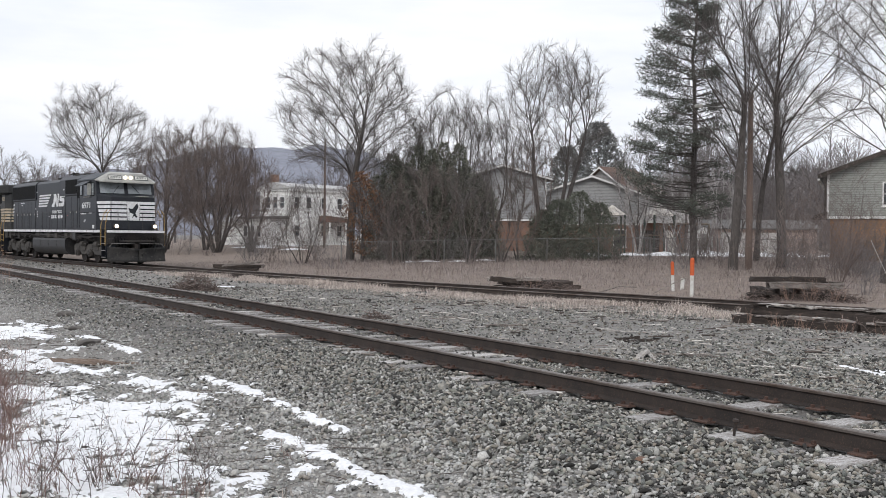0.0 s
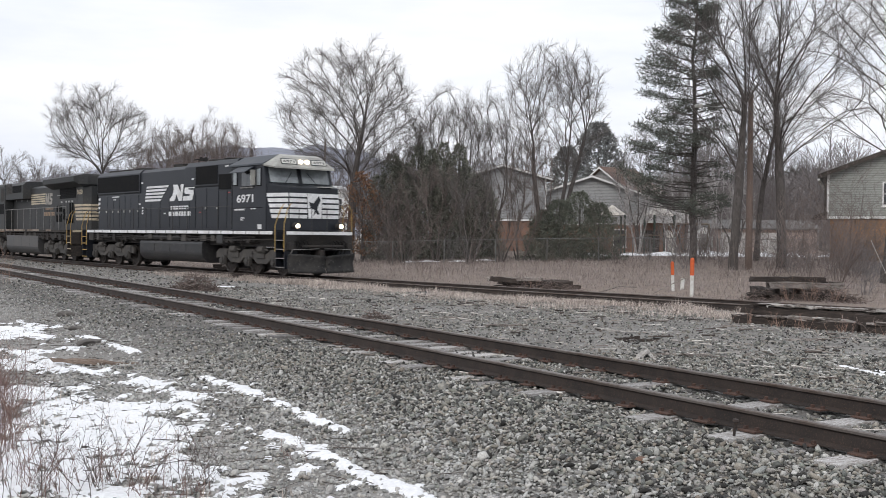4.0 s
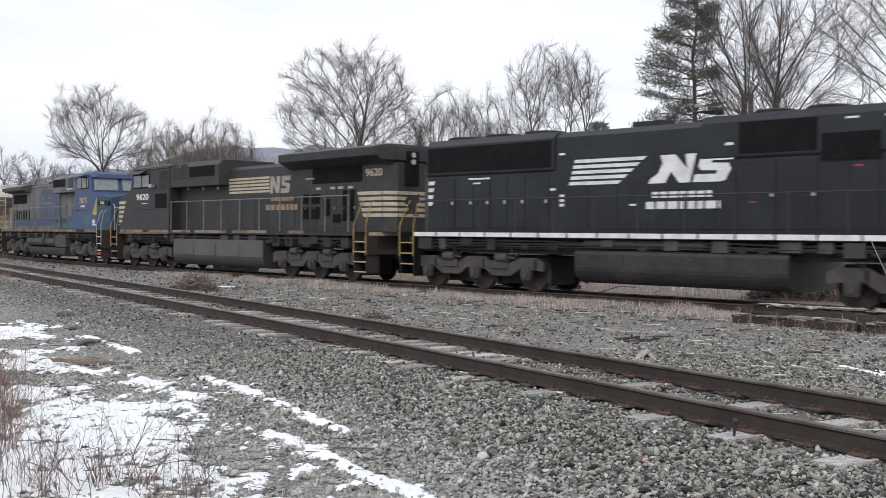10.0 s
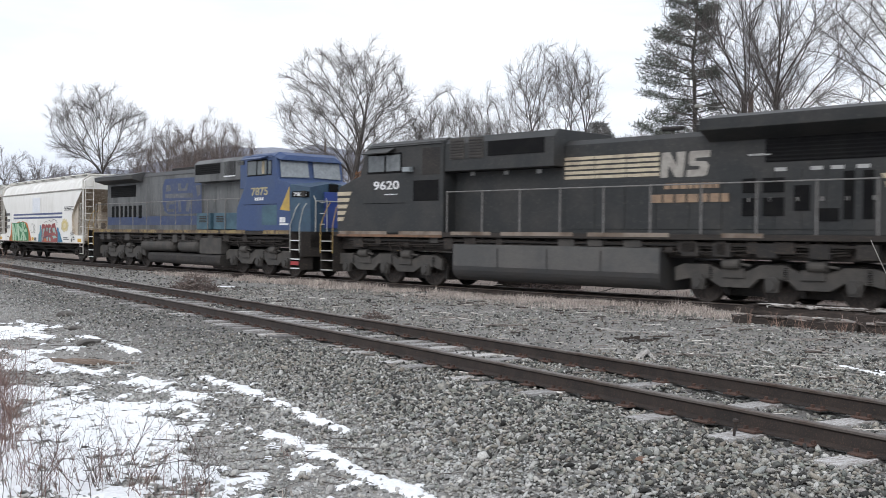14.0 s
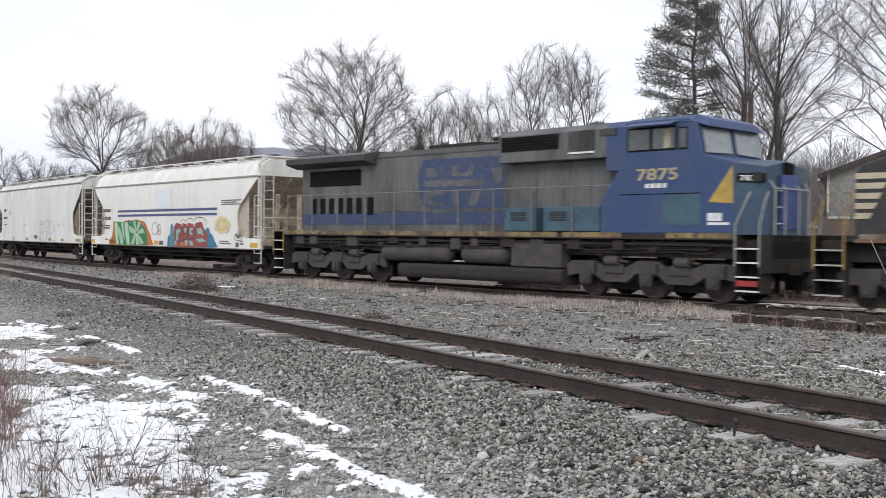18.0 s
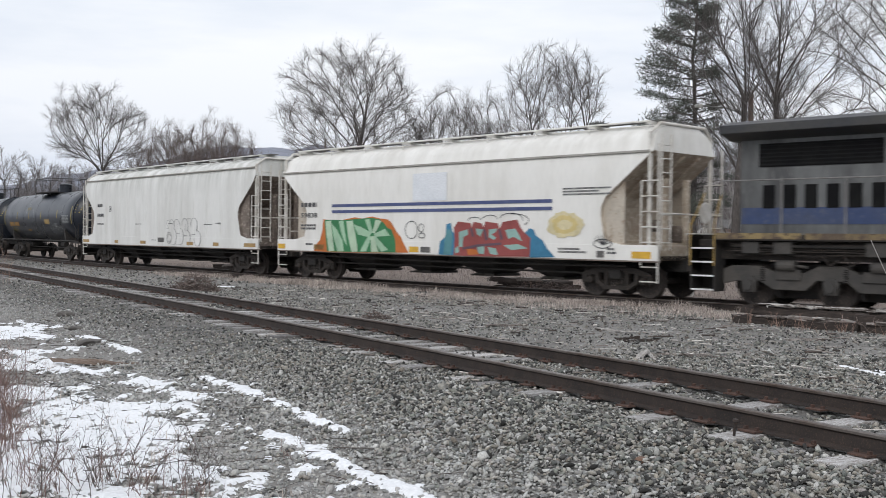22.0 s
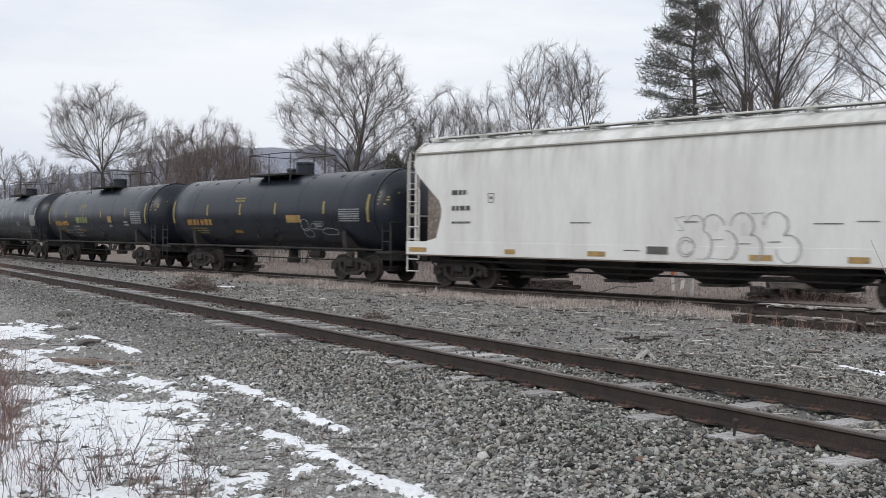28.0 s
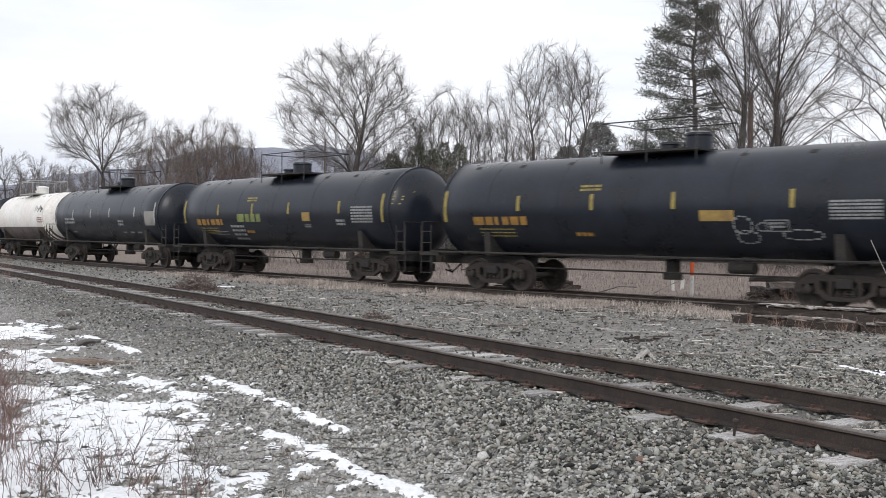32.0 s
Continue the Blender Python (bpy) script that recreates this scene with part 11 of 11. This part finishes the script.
keep &= ~((to_tie < 0.12) & (np.abs(dn) < 1.3) & (rg.rand(len(p)) < np.where(np.abs(dn) < 0.75, 0.72, 0.5)))
p = p[keep]
close = p[:, 1] < 10.6
shoulder_side = right_of(NEAR, p[:, 0], p[:, 1]) + rg.normal(size=len(p)) * 0.5 > 3.0
stones("ballast", "crushed grey ballast stones beside the rails", p[close & ~shoulder_side], 0.0172, pebble, 1, 0.45)
stones("ballast", "crushed grey ballast stones beside the rails", p[~close & ~shoulder_side], 0.0195, octa, 6, 0.45)
stones("ballast", "pale gravel flecked with white on the shoulder", p[close & shoulder_side], 0.0165, pebble, 7, 0.45, PALER_STONE)
stones("ballast", "pale gravel flecked with white on the shoulder", p[~close & shoulder_side], 0.0185, octa, 8, 0.45, PALER_STONE)
p = scatter(84000, 14.8, 34.0, rg)
dn, df = right_of(NEAR, p[:, 0], p[:, 1]), right_of(FAR, p[:, 0], p[:, 1])
on_rail = (np.minimum(np.abs(dn - 0.7525), np.abs(dn + 0.7525)) < 0.11) | (np.abs(df) < 1.1)
keep = (df > 0.9) & ~on_rail & (rg.rand(len(p)) > 0.55 * smooth_step(2.8, 4.6, dn)) & (rg.rand(len(p)) < 0.35 + 0.65 * smooth_step(-0.35, 0.35, np.sin(p[:, 0] * 0.8 + 1.2) * np.sin(p[:, 1] * 0.7) + rg.normal(size=len(p)) * 0.3))
shoulder_side = dn + rg.normal(size=len(p)) * 0.5 > 3.0
stones("ballast", "fine crushed gravel between the two tracks", p[keep & ~shoulder_side], 0.0195, octa, 2, 0.3)
stones("ballast", "pale gravel flecked with white on the shoulder", p[keep & shoulder_side], 0.0195, octa, 10, 0.3, PALER_STONE)
p = scatter(26000, 33.5, 75.0, rg)
dn, df = right_of(NEAR, p[:, 0], p[:, 1]), right_of(FAR, p[:, 0], p[:, 1])
keep = (df > 1.2) & (p[:, 0] < 2) & (np.minimum(np.abs(dn - 0.7525), np.abs(dn + 0.7525)) > 0.11)
stones("ballast", "fine crushed gravel between the two tracks", p[keep], 0.036, octa, 4, 0.25)
p = scatter(30000, 6.0, 30.0, rg)
dn = right_of(NEAR, p[:, 0], p[:, 1])
keep = dn > 2.6
stones("fine_gravel", "fine dirty gravel and grit on the shoulder", p[keep], 0.014, octa, 3, 0.2, PALER_STONE)

def snow():
    verts, faces, base = [], [], 0
    for x0, x1, y0, y1, st in ((-5.6, 0.4, 6.4, 14.4, 0.024), (-10.0, -3.8, 14.4, 22.0, 0.05), (5.0, 6.0, 12.5, 14.2, 0.03), (-8.0, -6.5, 32.6, 34.0, 0.05)):
        xs, ys = np.arange(x0, x1, st), np.arange(y0, y1, st)
        X, Y = np.meshgrid(xs, ys)
        m = snow_mask(X, Y)
        Z = terrain(X, Y) + np.clip(m * 0.06, -0.03, 0.014) + 0.018 + 0.006 * (value_noise(X, Y, 0.05, 7) - 0.5)
        nx, ny = len(xs), len(ys)
        v = np.stack([X.ravel(), Y.ravel(), Z.ravel()], 1)
        i, j = np.meshgrid(np.arange(nx - 1), np.arange(ny - 1))
        a = (j * nx + i).ravel()
        f = np.stack([a, a + 1, a + nx + 1, a + nx], 1)
        mm = m.ravel()
        f = f[mm[f].max(1) > -0.02]
        used = np.unique(f)
        back = np.full(len(v), -1)
        back[used] = np.arange(len(used))
        verts.append(v[used])
        faces.append(back[f] + base)
        base += len(used)
    ob = fast_mesh("snow", np.concatenate(verts), np.concatenate(faces), mat("old_thin_snow", (0.84, 0.85, 0.87), 0.7, 0, (0.78, 0.79, 0.81), (0.5, 0.48, 0.46), 2.0, 26.0, 0.4, 0.01, speck=(0.72, 0.85)))
    ob.data.polygons.foreach_set("use_smooth", [True] * len(ob.data.polygons))
    tagged(ob, "thin patches of old snow on gravel", "snow", kind="stuff")


snow()

# snow lying in the yards behind the fence
yr = random.Random(17)
for x, y, w, d in ((-18.6, 105, 2.2, 0.5), (-15.0, 104, 1.6, 0.5), (9.8, 68, 2.2, 0.8), (12.6, 69, 1.4, 0.7), (15.0, 69.6, 2.2, 1.4), (18.0, 70.2, 2.3, 2.2), (19.8, 70.6, 1.2, 1.8), (22.2, 71, 0.9, 1.6), (24.3, 71.4, 0.9, 1.8), (27.2, 72, 0.8, 1.4), (-2.0, 62.2, 0.5, 0.3), (-0.9, 62.4, 0.9, 0.3), (1.0, 62.2, 0.8, 0.3), (2.6, 62.6, 0.7, 0.3), (-18.0, 98, 2.6, 0.9), (-13.0, 90, 1.8, 0.8)):
    b = BM()
    n = 16
    ring = [b.verts.new((w * math.cos(6.283 * i / n) * yr.uniform(0.7, 1.1), d * math.sin(6.283 * i / n) * yr.uniform(0.7, 1.1), 0.0)) for i in range(n)]
    top = b.verts.new((0, 0, 0.06 + 0.16 * d))
    for i in range(n):
        b.faces.new((ring[i], ring[(i + 1) % n], top))
    ob = link_mesh("snow_patch", b, MATS["old_thin_snow"], True)
    ob.matrix_world = pose(x, y, float(terrain(x, y)) + 0.02)
    tagged(ob, "patch of old snow on dead lawn", "snow", "snow patches in the yards")

# ---------------------------------------------------------------- dead grass
def blades(name, label, xy, hmin, hmax, width, bend, material, seed):
    rg = np.random.RandomState(seed)
    n = len(xy)
    z = terrain(xy[:, 0], xy[:, 1]) - 0.02
    h = rg.uniform(hmin, hmax, n) * (0.6 + 0.8 * value_noise(xy[:, 0], xy[:, 1], 1.1, seed))
    az = rg.uniform(0, 6.283, n)
    lean = rg.uniform(0.05, bend, n)
    side = np.stack([np.cos(az), np.sin(az), np.zeros(n)], 1)
    fwd = np.stack([-np.sin(az), np.cos(az), np.zeros(n)], 1)
    b = np.stack([xy[:, 0], xy[:, 1], z], 1)
    mid = b + fwd * (lean * h * 0.35)[:, None] + np.array([0, 0, 1.0]) * (h * 0.6)[:, None]
    tip = b + fwd * (lean * h * 1.1)[:, None] + np.array([0, 0, 1.0]) * (h * (1 - 0.35 * lean))[:, None]
    w = width * rg.uniform(0.6, 1.3, (n, 1))
    v = np.stack([b - side * w, b + side * w, mid + side * w * 0.7, mid - side * w * 0.7, tip], 1).reshape(-1, 3)
    k = (np.arange(n) * 5)[:, None]
    f = np.concatenate([k + np.array([[0, 1, 2]]), k + np.array([[0, 2, 3]]), k + np.array([[3, 2, 4]])], 0)
    tagged(fast_mesh(name, v, f, material), label, "grass", kind="stuff")


TANGRASS = mat("bleached_tan_grass", (0.56, 0.485, 0.435), 0.9, 0, (0.44, 0.38, 0.34), None, 1.2, 8.0, 0.0, island=0.35)
FIELDGRASS = mat("dead_brown_field_weeds", (0.31, 0.265, 0.25), 0.95, 0, (0.24, 0.205, 0.193), (0.40, 0.35, 0.33), 0.35, 6.0, 0.0, island=0.25)
rg = np.random.RandomState(21)
n = 80000
s = rg.uniform(-22, 16, n)
off = 0.95 + np.abs(rg.normal(size=n)) * (0.75 + 0.6 * smooth_step(-8, 6, s))
xy = np.array([on_track(FAR, a, o)[:2] for a, o in zip(s, off)])
clump = value_noise(xy[:, 0], xy[:, 1], 0.7, 31)
keep = (rg.rand(n) < 0.15 + 1.8 * (clump - 0.34)) & (s > -18 + 6 * rg.rand(n))
blades("dead_grass", "bleached tan grass along the far rails", xy[keep], 0.06, 0.25, 0.006, 1.9, TANGRASS, 5)
n = 90000
y = np.sqrt(rg.uniform(30.0 ** 2, 66.0 ** 2, n))
x = rg.uniform(-0.36, 0.50, n) * y
df = right_of(FAR, x, y)
keep = (df < -1.5) & (df > -34)
xy = np.stack([x, y], 1)[keep]
near = right_of(FAR, xy[:, 0], xy[:, 1]) > -9.0
blades("dead_grass", "low dead weeds beside the far track", xy[near], 0.05, 0.22, 0.006, 1.7, FIELDGRASS, 8)
blades("dead_grass", "tall dead brown weeds beyond the far track", xy[~near], 0.08, 0.34, 0.006, 1.5, FIELDGRASS, 6)
n = 9000
y = rg.uniform(7.0, 22.0, n)
x = rg.uniform(-0.46, 0.0, n) * y
dn = right_of(NEAR, x, y)
keep = (dn > 4.6) & (value_noise(x, y, 0.5, 44) > 0.52)
blades("dead_grass", "short flattened dead grass in snow", np.stack([x, y], 1)[keep], 0.05, 0.16, 0.004, 1.2, TANGRASS, 7)


# splintered wood and twigs strewn over the gravel
def strewn(name, label, category, xy, lo, hi, rad, material, seed):
    rg = np.random.RandomState(seed)
    segs = []
    z = terrain(xy[:, 0], xy[:, 1])
    for (x, y), zz in zip(xy, z):
        a = rg.uniform(0, 3.1416) if rg.rand() < 0.6 else rg.normal() * 0.4 - 0.4
        L = lo + (hi - lo) * rg.rand() ** 2.2
        d = Vector((math.cos(a), math.sin(a), rg.normal() * 0.06)) * (L / 2)
        c = Vector((x, y, zz + 0.022 + rg.rand() * 0.012))
        r = rad * rg.uniform(0.5, 1.5)
        segs.append((c - d, c + d, r, r * 0.7))
    v, f = sticks_mesh(segs, 4)
    tagged(fast_mesh(name, v, f, material), label, category, kind="stuff")


CHIP = mat("strewn_bleached_splinters", (0.50, 0.475, 0.45), 0.9, 0, (0.26, 0.225, 0.20), None, 1.3, 20.0, 0.0, island=0.6)
DARKCHIP = mat("strewn_dark_bark_pieces", (0.085, 0.067, 0.058), 0.9, 0, (0.055, 0.046, 0.042), None, 1.3, 20.0, 0.0, island=0.5)
p = scatter(9000, 9.0, 33.0, rg)
dn, df = right_of(NEAR, p[:, 0], p[:, 1]), right_of(FAR, p[:, 0], p[:, 1])
keep = (dn < 1.2) & (df > 1.0) & (np.minimum(np.abs(dn - 0.7525), np.abs(dn + 0.7525)) > 0.13) & (value_noise(p[:, 0], p[:, 1], 1.6, 61) > 0.36)
strewn("wood_chips", "bleached splinters of wood strewn on gravel", "wood chips", p[keep][:800], 0.05, 0.45, 0.009, CHIP, 62)
p = scatter(900, 9.0, 33.0, rg)
dn, df = right_of(NEAR, p[:, 0], p[:, 1]), right_of(FAR, p[:, 0], p[:, 1])
keep = (dn < -1.0) & (df > 1.0) & (value_noise(p[:, 0], p[:, 1], 1.3, 63) > 0.5)
strewn("bark_pieces", "dark bark and twig pieces strewn on gravel", "wood chips", p[keep], 0.05, 0.5, 0.014, DARKCHIP, 64)
p = scatter(1800, 6.5, 22.0, rg)
keep = right_of(NEAR, p[:, 0], p[:, 1]) > 3.2
strewn("fallen_twigs", "thin brown twigs lying on snow and dirt", "twigs", p[keep], 0.08, 0.5, 0.0035, DARKCHIP, 65)


def motions():
    times = [i * 0.5 for i in range(65)]
    for root, back, half in UNITS:
        walk(root, [(t, unit_pose(t, back, half)) for t in times])
    ticks = [i * 0.125 for i in range(257)]
    for ob, x, r in WHEELS:
        walk(ob, [(t, pose(x, 0, r) @ Matrix.Rotation((gone(t) - gone(0)) / r, 4, "Y")) for t in ticks])


motions()
